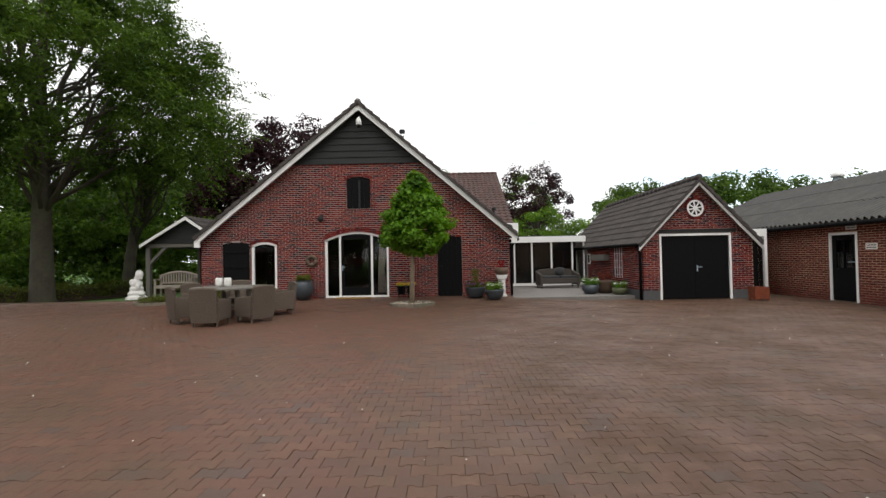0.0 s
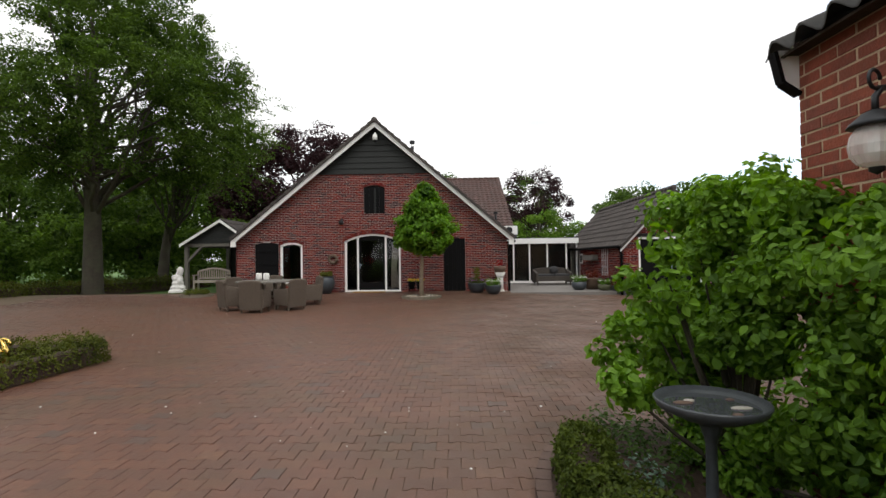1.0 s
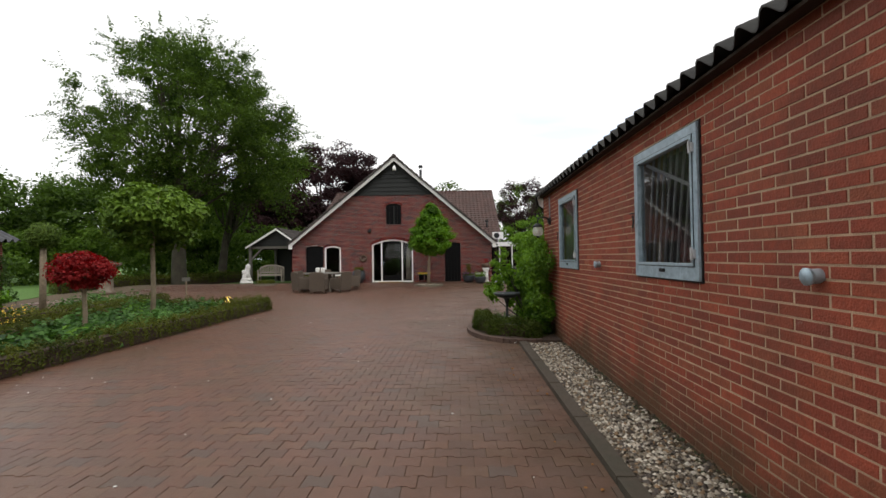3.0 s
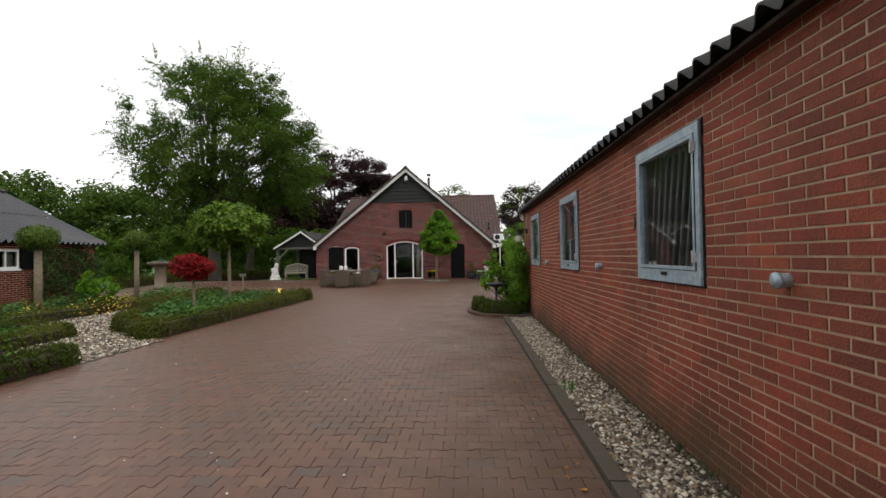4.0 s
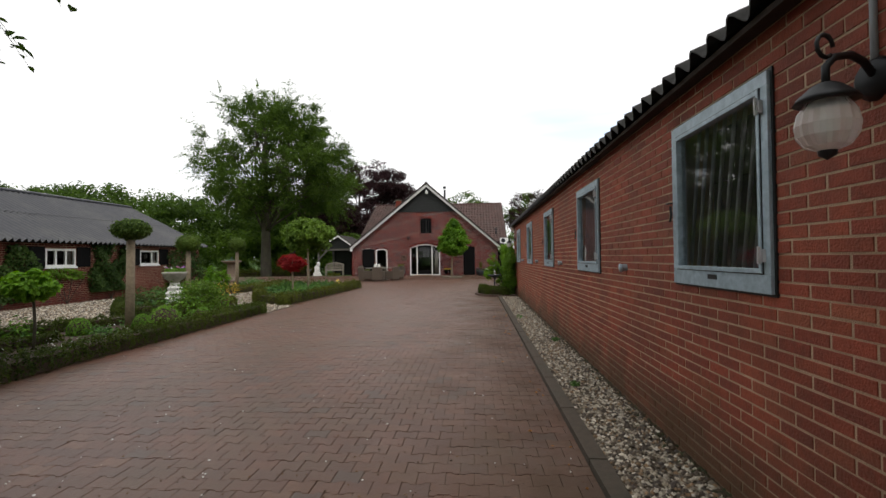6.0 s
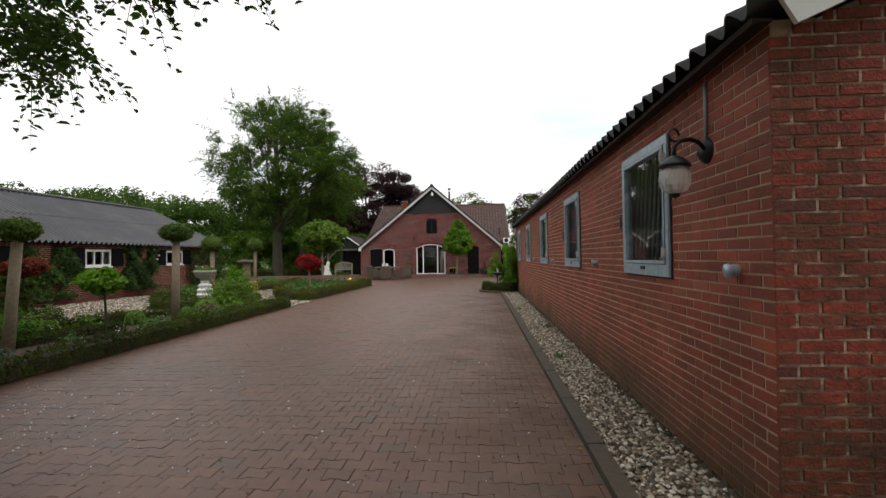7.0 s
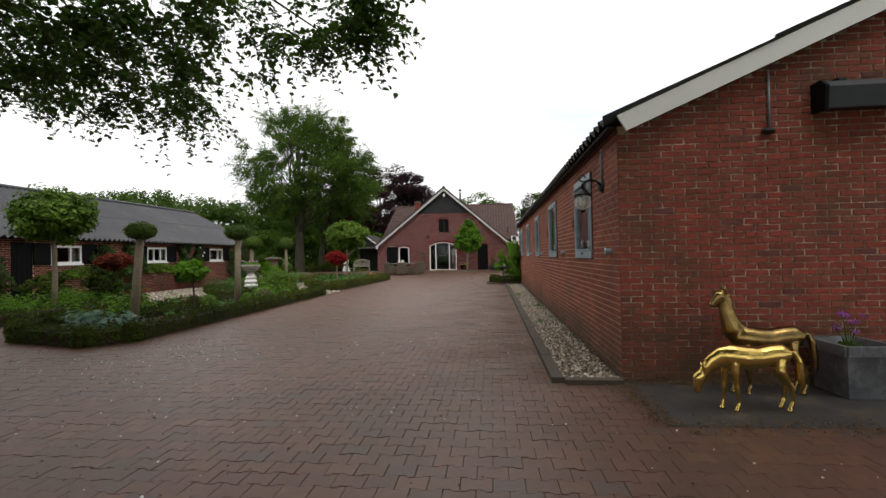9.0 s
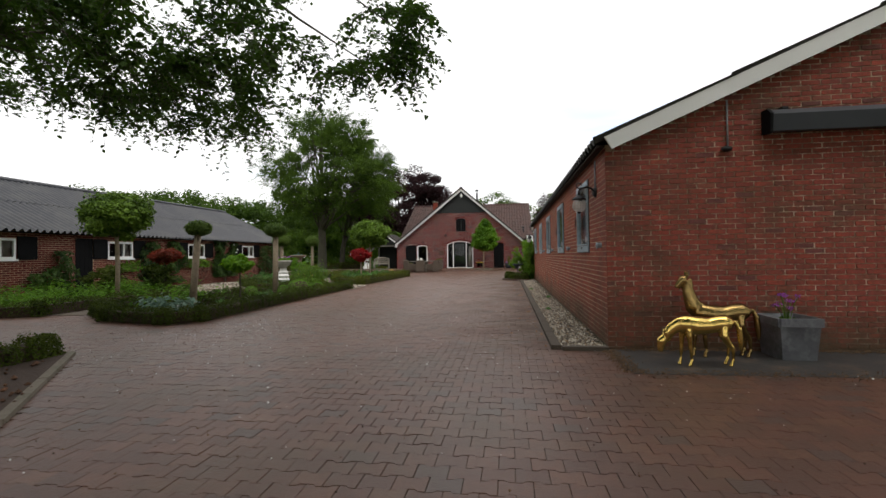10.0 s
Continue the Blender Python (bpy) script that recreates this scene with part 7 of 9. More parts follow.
# ---------------------------------------------------------------- brass horses
def horse(name, at, label, mat, neck, head, s=1.0, turn=0.0):
    """A small metal horse cast in one piece: barrel, neck, head, ears, mane, jointed legs with hooves, and tail."""
    g = Geo()

    def oval(pts, tall, wide, n=16):
        k = len(g.v)
        g.tube(pts, tall, n)
        m = len(pts)
        for i in range(m):
            for q in range(n):
                x, y, z = g.v[k + i * n + q]
                g.v[k + i * n + q] = (x, y * wide[i] / tall[i], z)

    oval([(-0.31, 0, 0.53), (-0.27, 0, 0.53), (-0.2, 0, 0.525), (-0.08, 0, 0.51), (0.06, 0, 0.51), (0.18, 0, 0.53), (0.27, 0, 0.535), (0.33, 0, 0.52), (0.36, 0, 0.5)],
         [0.03, 0.085, 0.118, 0.12, 0.108, 0.11, 0.112, 0.085, 0.03], [0.025, 0.06, 0.085, 0.098, 0.092, 0.088, 0.09, 0.07, 0.025])
    oval([(-0.19, 0, 0.53)] + neck, [0.115, 0.1, 0.078, 0.06, 0.05], [0.06, 0.055, 0.044, 0.036, 0.032])
    h0, h1, h2, h3 = head
    oval([h0, h1, h2, h3], [0.056, 0.064, 0.044, 0.034], [0.038, 0.044, 0.032, 0.028], 12)
    for sy in (-1, 1):
        e = Vector(h0)
        g.tube([e + Vector((0.01, 0.02 * sy, 0.025)), e + Vector((0.008, 0.03 * sy, 0.075)), e + Vector((0.0, 0.033 * sy, 0.125))], [0.017, 0.017, 0.006], 8)
    for x, y, b in ((-0.235, 0.05, -0.03), (-0.205, -0.05, 0.05)):
        g.tube([(x + 0.02, y * 0.3, 0.55), (x + 0.015, y * 0.75, 0.46), (x + b * 0.3, y, 0.37), (x + b * 0.5, y, 0.27), (x + b * 0.55, y, 0.235), (x + b * 0.8, y, 0.1), (x + b * 0.85, y, 0.075), (x + b * 0.8 - 0.012, y, 0.03), (x + b * 0.8 - 0.02, y, 0.0)],
               [0.03, 0.05, 0.04, 0.026, 0.028, 0.0165, 0.021, 0.022, 0.03], 12)
    for x, y, b in ((0.28, 0.055, 0.0), (0.235, -0.055, 0.06)):
        g.tube([(x + 0.005, y * 0.3, 0.55), (x, y * 0.75, 0.48), (x - 0.015 + b * 0.2, y, 0.38), (x + 0.035 + b * 0.4, y, 0.28), (x + 0.062 + b * 0.6, y, 0.235), (x + 0.045 + b, y, 0.1), (x + 0.04 + b, y, 0.075), (x + 0.02 + b, y, 0.03), (x + 0.012 + b, y, 0.0)],
               [0.03, 0.056, 0.053, 0.034, 0.028, 0.018, 0.022, 0.022, 0.03], 12)
    g.tube([(0.34, 0, 0.57), (0.4, 0, 0.56), (0.44, 0, 0.47), (0.455, 0, 0.34), (0.46, 0, 0.24), (0.455, 0, 0.18)], [0.018, 0.024, 0.036, 0.036, 0.026, 0.008], 10)
    up = [Vector(p) for p in neck]
    for k in range(7):
        f = k / 6 * (len(up) - 1)
        i = min(int(f), len(up) - 2)
        p, d = up[i].lerp(up[i + 1], f - i), (up[i + 1] - up[i]).normalized()
        side = Vector((-d.z, 0, d.x))
        side = side if side.z - side.x * -1 > 0 else -side
        g.tube([p + side * 0.05, p + side * 0.075 - d * 0.01, p + side * 0.055 - d * 0.045], [0.016, 0.014, 0.006], 6)
    g.v = [(x * s, y * s, z * s) for x, y, z in g.v]
    ob = solo(name, g, mat, label, "statue", smooth=True, at=at, turn=turn)
    fuse = ob.modifiers.new("fuse", "REMESH")
    fuse.mode, fuse.voxel_size, fuse.use_smooth_shade = "VOXEL", 0.0065, True
    soft = ob.modifiers.new("soften", "SMOOTH")
    soft.factor, soft.iterations = 0.5, 12
    return ob


solo("concrete_slab", Geo().box(2.365, 9.5, -18.2, -17.09, -0.06, 0.005), SLAB, "worn dark concrete strip along the barn gable", "slab", kind="structure", bevel=0.01)
horse("horse_statue", (3.09, -17.85, 0.006), "polished brass horse statue grazing, head lowered", GOLD,
      [(-0.3, 0, 0.52), (-0.375, 0, 0.475), (-0.44, 0, 0.41), (-0.48, 0, 0.345)], [(-0.485, 0, 0.355), (-0.515, 0, 0.315), (-0.53, 0, 0.23), (-0.527, 0, 0.175)], 0.74, 3)
horse("horse_statue", (3.4, -17.42, 0.006), "aged bronze horse statue standing with raised head", GOLD_DARK,
      [(-0.29, 0, 0.62), (-0.33, 0, 0.74), (-0.36, 0, 0.86), (-0.375, 0, 0.93)], [(-0.37, 0, 0.93), (-0.4, 0, 0.93), (-0.455, 0, 0.87), (-0.475, 0, 0.83)], 0.845, 2)
tr = thing("planter", (4.08, -17.37, 0.006), "grey zinc trough planter against the gable", "planter")
g = Geo()
T0, T1 = [(-0.155, -0.2), (0.155, -0.2), (0.155, 0.2), (-0.155, 0.2)], [(-0.19, -0.24), (0.19, -0.24), (0.19, 0.24), (-0.19, 0.24)]
I1, I0 = [(x * 0.88, y * 0.9) for x, y in T1], [(x * 0.9, y * 0.85) for x, y in T0]
g.add([(x, y, 0) for x, y in T0] + [(x, y, 0.4) for x, y in T1] + [(x, y, 0.4) for x, y in I1] + [(x, y, 0.3) for x, y in I0],
      [(3, 2, 1, 0)] + [(i, (i + 1) % 4, 4 + (i + 1) % 4, 4 + i) for i in range(4)] + [(4 + i, 4 + (i + 1) % 4, 8 + (i + 1) % 4, 8 + i) for i in range(4)] + [(8 + i, 8 + (i + 1) % 4, 12 + (i + 1) % 4, 12 + i) for i in range(4)])
trough = part("trough", g, LEAD, tr, bevel=0.005)
g = Geo()
for a, b in ((0, 1), (1, 2), (2, 3), (3, 0)):
    g.beam((T1[a][0], T1[a][1], 0.37), (T1[b][0], T1[b][1], 0.37), 0.035, 0.085)
part("rim", g, LEAD, trough, bevel=0.006)
part("soil", Geo().box(-0.155, 0.155, -0.2, 0.2, 0.28, 0.35), SOIL, tr)
fl = thing("potted_flower", (4.1, -17.33, 0.355), "thin violet flowering plant in the trough", "plant")
g, gp = Geo(), Geo()
rng = np.random.default_rng(7)
for k in range(9):
    a, b, h = rng.normal(0, 0.06), rng.normal(0, 0.05), rng.uniform(0.14, 0.3)
    g.tube([(a * 0.3, b * 0.3, 0), (a * 0.8, b * 0.8, h * 0.6), (a * 1.4, b * 1.4, h)], 0.004, 5)
    leaf_cloud(gp, [(a * 1.4, b * 1.4, h, 0.034)], 13, 0.026, 50 + k)
leaf_cloud(g, [(0, 0, 0.02, 0.09)], 60, 0.05, 77)
part("stems", g, L_PERENNIAL, fl)
part("petals", gp, PURPLE, fl)
bx = thing("wall_light_box", (5.6, -17.16, 2.47), "long slate-grey awning box on the gable wall", "awning")
case = part("case", Geo().prism([(-17.075, 2.36), (-17.24, 2.34), (-17.26, 2.52), (-17.2, 2.58), (-17.075, 2.58)], "x", 4.05, 7.3), BOARD_DARK, bx, world_space=True, bevel=0.006)
part("end_cap", Geo().prism([(-17.07, 2.34), (-17.25, 2.32), (-17.27, 2.53), (-17.2, 2.59), (-17.07, 2.59)], "x", 4.02, 4.05), BLACK, case, world_space=True)
for x in (4.2, 5.6, 7.0):
    part("bracket", Geo().box(x - 0.03, x + 0.03, -17.2, -17.075, 2.58, 2.61), STEEL_DARK, bx, world_space=True)
cd = thing("conduit", (3.67, -17.09, 2.1), "grey conduit with a small sensor on the gable", "conduit")
part("pipe", Geo().tube([(3.67, -17.09, 2.74), (3.67, -17.09, 2.22)], 0.011, 8), GREY_PLASTIC, cd, world_space=True, smooth=True)
part("sensor", Geo().ball((3.65, -17.11, 2.2), 0.05, 12, (1.2, 0.9, 0.6)), STEEL_DARK, cd, world_space=True, smooth=True)


# ---------------------------------------------------------------- wall lamps, pipes
def globe_lamp(at, turn, label):
    """A curled iron bracket with a ribbed glass globe."""
    t = thing("wall_lamp", at, label, "lamp", "barn wall lamps", turn=turn)
    part("plate", Geo().tube([(0, 0, 0), (-0.035, 0, 0)], [0.075, 0.05], 16), STEEL_DARK, t, smooth=True)
    pts = [(-0.02, 0, 0.0), (-0.07, 0, 0.045), (-0.13, 0, 0.06), (-0.2, 0, 0.045), (-0.24, 0, 0.01), (-0.24, 0, -0.05)]
    arm = part("arm", Geo().tube(pts, 0.012, 8), STEEL_DARK, t, smooth=True)
    part("scroll", Geo().tube([(-0.24 + 0.035 * math.cos(a), 0, 0.075 + 0.035 * math.sin(a)) for a in [0.6 * k for k in range(10)]], 0.007, 6), STEEL_DARK, arm, smooth=True)
    part("collar", Geo().lathe([(0.02, -0.04), (0.04, -0.05), (0.078, -0.085), (0.087, -0.1), (0.053, -0.1)], (-0.24, 0, 0), 20), STEEL_DARK, t, smooth=True)
    g = Geo().lathe([(0.055, -0.1), (0.074, -0.13), (0.082, -0.17), (0.077, -0.205), (0.058, -0.236), (0.026, -0.25)], (-0.24, 0, 0), 32)
    vs = []
    for k, (x, y, z) in enumerate(g.v):
        rib = 1 + (0.035 if (k // 6) % 2 else -0.02)
        vs.append((-0.24 + (x + 0.24) * rib, y * rib, z))
    g.v = vs
    globe = part("globe", g, GLOBE, t, "ribbed clear glass globe")
    globe.visible_shadow = False
    part("bulb", Geo().ball((-0.24, 0, -0.175), 0.03, 10, (1, 1, 1.4)), WHITE_STONE, globe, smooth=True)
    part("finial", Geo().lathe([(0.026, -0.248), (0.024, -0.264), (0.001, -0.278)], (-0.24, 0, 0), 12), STEEL_DARK, globe, smooth=True)
    return t


globe_lamp((BX, -16.48, 1.85), 21, "iron wall lamp with a ribbed glass globe on the barn")
globe_lamp((BX, -2.0, 1.84), 22, "iron wall lamp with a ribbed glass globe at the barn corner")
for y, z0 in ((-16.48, 1.86), (-2.0, 1.85)):
    c = thing("cable_pipe", (BX, y, z0), "grey cable pipe above a wall lamp", "conduit", "lamp cables")
    part("pipe", Geo().tube([(BX - 0.012, y, z0), (BX - 0.012, y, B_EAVE + 0.02)], 0.011, 8), GREY_PLASTIC, c, world_space=True, smooth=True)
for y in (-4.70, -7.79, -10.66, -13.83, -16.765):
    p = thing("drain_spout", (BX, y, 1.18), "short grey pipe stub in the barn wall", "pipe", "wall pipe stubs")
    stub = part("pipe", Geo().tube([(0.03, 0, 0), (-0.05, 0, -0.004)], [0.031, 0.032], 14), GREY_PLASTIC, p, smooth=True)
    part("rim", Geo().tube([(-0.048, 0, -0.004), (-0.062, 0, -0.005)], [0.037, 0.037], 14), GALV, stub, smooth=True)

# ---------------------------------------------------------------- gravel strip and kerbs
kb = thing("kerb", (1.72, -9.8, 0), "grey concrete kerb of the gravel strip", "kerb", kind="structure")
y = -17.1
k = 0
while y < -2.9:
    part("kerb_stone", Geo().box(1.745, 1.855, y, min(y + 0.985, -2.82), -0.06, 0.045), KERB_DARK, kb, world_space=True, bevel=0.006)
    y += 1.0
part("kerb_stone", Geo().box(1.86, 2.36, -17.19, -17.09, -0.06, 0.045), KERB_DARK, kb, world_space=True, bevel=0.006)
solo("gravel_bed", Geo().box(1.858, 2.36, -17.08, -2.84, -0.04, 0.012), GRAVEL_BED, "bed of mixed pale gravel", "gravel", kind="structure")


def pebbles(name, n, pick, size, label, seed, z=0.012, mat=None):
    """Loose stones, each its own small lump."""
    rng = np.random.default_rng(seed)
    base = np.array([(0, 0, -0.6), (1, 0, 0), (0.35, 0.9, 0.1), (-0.8, 0.55, 0), (-0.75, -0.6, 0.1), (0.4, -0.9, 0), (0.05, 0.0, 0.75)])
    face = np.array([(6, 1, 2), (6, 2, 3), (6, 3, 4), (6, 4, 5), (6, 5, 1), (0, 2, 1), (0, 3, 2), (0, 4, 3), (0, 5, 4), (0, 1, 5)])
    xy = pick(rng, n)
    n = len(xy)
    a = rng.uniform(0, 6.28, n)
    sz = size * rng.uniform(0.55, 1.35, (n, 1, 1)) * rng.uniform(0.7, 1.2, (n, 1, 3))
    v = base[None] * sz
    ca, sa = np.cos(a)[:, None], np.sin(a)[:, None]
    w = np.stack([v[:, :, 0] * ca - v[:, :, 1] * sa, v[:, :, 0] * sa + v[:, :, 1] * ca, v[:, :, 2]], 2)
    w[:, :, 0] += xy[:, 0:1]
    w[:, :, 1] += xy[:, 1:2]
    w[:, :, 2] += z + rng.uniform(0, 0.018, (n, 1))
    f = (np.arange(n)[:, None, None] * 7 + face[None]).reshape(-1, 3)
    return solo(name, Geo().bulk(w.reshape(-1, 3), f), mat or GRAVEL, label, "gravel", kind="stuff")


pebbles("gravel", 21000, lambda r, n: np.stack([r.uniform(1.868, 2.355, n), r.uniform(-17.07, -2.86, n)], 1), 0.016, "loose pale and brown gravel stones along the barn", 501)
pebbles("moss", 2600, lambda r, n: np.stack([2.378 - np.minimum(np.abs(r.normal(0, 0.045, n)), 0.16), r.uniform(-17.05, -2.86, n)], 1), 0.018, "dark moss and dirt along the foot of the barn wall", 507, 0.012, shader("wall_moss", (0.045, 0.036, 0.018), 0.95, pieces=True, vary=0.35, palette=[(0, (0.05, 0.036, 0.02)), (0.4, (0.035, 0.04, 0.014)), (0.7, (0.075, 0.05, 0.03))]))
pebbles("fallen_leaves", 60, lambda r, n: np.stack([1.72 - np.abs(r.normal(0, 0.22, n)), r.uniform(-17, -3, n)], 1), 0.012, "dry orange leaves lying along the kerb", 503, 0.002, shader("dry_orange_leaf", (0.33, 0.15, 0.04), 0.9, pieces=True, vary=0.3))
pebbles("dirt", 650, lambda r, n: np.stack([2.37 + r.normal(0, 0.06, n), r.uniform(-18.22, -17.2, n)], 1), 0.008, "brown dirt and crumbs along the edge of the slab", 509, 0.004, DIRT)
pebbles("dirt", 1100, lambda r, n: np.stack([r.uniform(2.4, 6.5, n), -18.2 + r.normal(0, 0.08, n)], 1), 0.008, "brown dirt and crumbs along the front of the slab", 510, 0.004, DIRT)
pebbles("dirt", 900, lambda r, n: np.stack([r.uniform(2.4, 6.5, n), -17.1 - np.abs(r.normal(0, 0.05, n))], 1), 0.01, "dark dirt and moss at the foot of the gable", 511, 0.006, DIRT)
for k, (x, y, r_) in enumerate(((1.93, -8.2, 0.09), (2.22, -10.9, 0.06), (2.0, -13.4, 0.05))):
    w = thing("weed", (x, y, 0.02), "small green weed growing in the gravel", "weed", "gravel weeds")
    part("foliage", leaf_cloud(Geo(), [(0, 0, 0.03, r_)], 60, 0.045, 580 + k, 0.6), L_GROUND, w)
GR = [(-3.98, -5.15), (-3.95, -6.9), (-5.1, -6.9), (-6.4, -9.85), (-6.9, -11.5), (-6.8, -14.2), (-7.75, -14.3), (-7.65, -9.8), (-11.35, -8.8), (-11.35, -3.0), (-8.2, -1.0), (-6.8, 1.8), (-6.6, -1.6), (-5.45, -4.1), (-4.2, -5.1)]
solo("gravel_path", Geo().prism(GR, "z", -0.05, 0.008), GRAVEL_BED, "pale gravel path between the beds", "gravel", kind="structure")
pebbles("gravel", 26000, lambda r, n: np.array([p for p in np.stack([r.uniform(-11.3, -3.5, n * 2), r.uniform(-11, 1.8, n * 2)], 1).tolist() if inside(GR, *p)][:n]), 0.022, "loose pale gravel stones of the garden path", 502, 0.006)
lawn = solo("lawn", Geo().prism([(-13.2, 4.0), (-60, 4.0), (-60, 30), (-12.0, 30), (-12.4, 20.5), (-13.4, 17.2), (-15.1, 13.0), (-15.6, 9.4)], "z", -0.085, 0.015), GRASS, "mown green lawn", "lawn", kind="structure")
solo("bed_soil", Geo().prism([(-12.0, 20.5), (-13.0, 17.1), (-14.7, 12.9), (-15.3, 9.3), (-16.2, 9.3), (-16.2, 20.5)], "z", -0.05, 0.022), SOIL, "bark mulch strip under the hedge", "soil", kind="structure")
kb2 = thing("kerb", (-2.9, -18.6, 0), "worn concrete kerb of the corner bed", "kerb", kind="structure")
for (x0, y0), (x1, y1) in (((-3.72, -17.78), (-2.86, -18.92)), ((-2.86, -18.92), (-2.08, -19.95)), ((-2.08, -19.95), (-1.45, -21.75)), ((-1.45, -21.75), (-0.85, -23.5)), ((-3.72, -17.78), (-4.5, -18.06))):
    part("kerb_stone", Geo().beam((x0, y0, 0.0), (x1 * 0.985 + x0 * 0.015, y1 * 0.985 + y0 * 0.015, 0.0), 0.075, 0.075), KERB, kb2, world_space=True, bevel=0.006)


pebbles("leaf_litter", 900, lambda r, n: np.array([p for p in np.stack([r.uniform(-8, -0.6, n * 4), r.uniform(-25, -16.8, n * 4)], 1).tolist() if inside(BED5, *p)][:n]), 0.024, "brown fallen leaves on the corner bed", 505, 0.035, LITTER)

# ---------------------------------------------------------------- garden ornaments
urn = thing("garden_urn", (-7.13, -5.58, 0.0), "white carved stone urn with pink flowers", "urn")
part("pedestal", Geo().lathe([(0.001, 0.0), (0.27, 0.0), (0.27, 0.1), (0.2, 0.14), (0.2, 0.2), (0.235, 0.26), (0.19, 0.32), (0.225, 0.4), (0.16, 0.47), (0.19, 0.54), (0.12, 0.6), (0.12, 0.68)], n=18, wob=0.05), WHITE_STONE, urn)
part("bowl", Geo().lathe([(0.1, 0.66), (0.13, 0.72), (0.25, 0.8), (0.3, 0.92), (0.325, 0.97), (0.3, 0.98), (0.25, 0.93), (0.001, 0.9)], n=24), STONE, urn, smooth=True)
fl = thing("urn_flowers", (-7.13, -5.58, 0.93), "pink and white flowers filling the urn", "flowers")
part("foliage", leaf_cloud(Geo(), [(0.2 * math.cos(k), 0.2 * math.sin(k), 0.08, 0.13) for k in range(7)] + [(0, 0, 0.1, 0.16)], 60, 0.05, 511), L_PERENNIAL, fl)
for k in range(11):
    a, r_ = k * 0.63, 0.16 + 0.12 * (k % 3) / 2
    part("petals", leaf_cloud(Geo(), [(r_ * math.cos(a), r_ * math.sin(a), 0.16 + 0.03 * (k % 2), 0.04)], 9, 0.036, 512 + k), (PINK, PURPLE, WHITE_PETAL)[k % 3], fl)
bb = thing("stone_basin", (-12.98, 8.6, 0.0), "brown stone basin with low plants on a round pedestal", "basin")
part("pedestal", Geo().lathe([(0.001, 0), (0.32, 0), (0.32, 0.12), (0.25, 0.16), (0.23, 0.98), (0.28, 1.05)], n=24), BASIN_STONE, bb, smooth=True)
part("bowl", Geo().lathe([(0.15, 1.04), (0.42, 1.1), (0.52, 1.16), (0.54, 1.22), (0.5, 1.24), (0.4, 1.19), (0.001, 1.17)], n=28), BASIN_STONE, bb, smooth=True)
part("plants", leaf_cloud(Geo(), [(0.27 * math.cos(k), 0.27 * math.sin(k), 1.23, 0.12) for k in range(7)] + [(0, 0, 1.26, 0.17), (0, 0, 1.4, 0.05)], 60, 0.07, 513), L_BLUE, bb)
g = Geo()
g.lathe([(0.001, 0), (0.3, 0), (0.29, 0.07), (0.22, 0.13), (0.24, 0.2), (0.18, 0.27), (0.19, 0.36), (0.15, 0.42), (0.17, 0.5), (0.15, 0.6), (0.1, 0.66), (0.001, 0.67)], n=14, wob=0.16)
for bx_, by_, bz_, br_, sc in ((0.1, 0.0, 0.8, 0.13, (0.95, 0.85, 1.15)), (0.04, 0.02, 0.69, 0.11, (1, 1, 0.8)), (0.15, -0.03, 0.68, 0.07, (1, 1, 0.8)), (-0.1, -0.08, 0.55, 0.09, (0.8, 0.8, 1.2)), (0.12, -0.1, 0.4, 0.09, (0.8, 0.8, 1.3)), (-0.2, 0.04, 0.14, 0.1, (1, 1, 0.7)), (0.2, -0.05, 0.16, 0.1, (1, 1, 0.7))):
    g.ball((bx_, by_, bz_), br_, 10, sc)
solo("garden_statue", g, WHITE_STONE, "white carved garden statue on the paving", "statue", at=(-9.72, 13.76, rise(-9.7, 13.7)))


def teak_bench(at, length, label, turn, back=0.42):
    """A slatted bench with an arched back and arms."""
    t = thing("garden_bench", at, label, "bench", turn=turn)
    L = length / 2
    for x in (-L + 0.04, L - 0.04):
        part("leg", Geo().box(x - 0.03, x + 0.03, -0.24, -0.18, 0, 0.6), TEAK, t, bevel=0.006)
        part("leg", Geo().box(x - 0.03, x + 0.03, 0.2, 0.26, 0, 0.44 + back * 0.75), TEAK, t, bevel=0.006)
        part("armrest", Geo().box(x - 0.035, x + 0.035, -0.28, 0.24, 0.6, 0.635), TEAK, t, bevel=0.008)
    for i in range(5):
        y = -0.24 + 0.095 * i
        part("seat_slat", Geo().box(-L + 0.02, L - 0.02, y, y + 0.08, 0.4, 0.425), TEAK, t, bevel=0.004)
    part("rail", Geo().box(-L + 0.07, L - 0.07, -0.24, -0.21, 0.33, 0.4), TEAK, t)
    pts = [(-L + 0.04 + (2 * L - 0.08) * i / 14, 0.24, 0.44 + back * (0.72 + 0.28 * math.sin(math.pi * i / 14))) for i in range(15)]
    part("top_rail", Geo().tube(pts, 0.035, 8), TEAK, t, smooth=True)
    part("rail", Geo().box(-L + 0.07, L - 0.07, 0.22, 0.25, 0.47, 0.52), TEAK, t)
    for i in range(13):
        x = -L + 0.12 + (2 * L - 0.24) * i / 12
        part("back_slat", Geo().box(x - 0.02, x + 0.02, 0.225, 0.247, 0.52, 0.44 + back * (0.7 + 0.28 * math.sin(math.pi * (x + L) / (2 * L)))), TEAK, t)
    return t


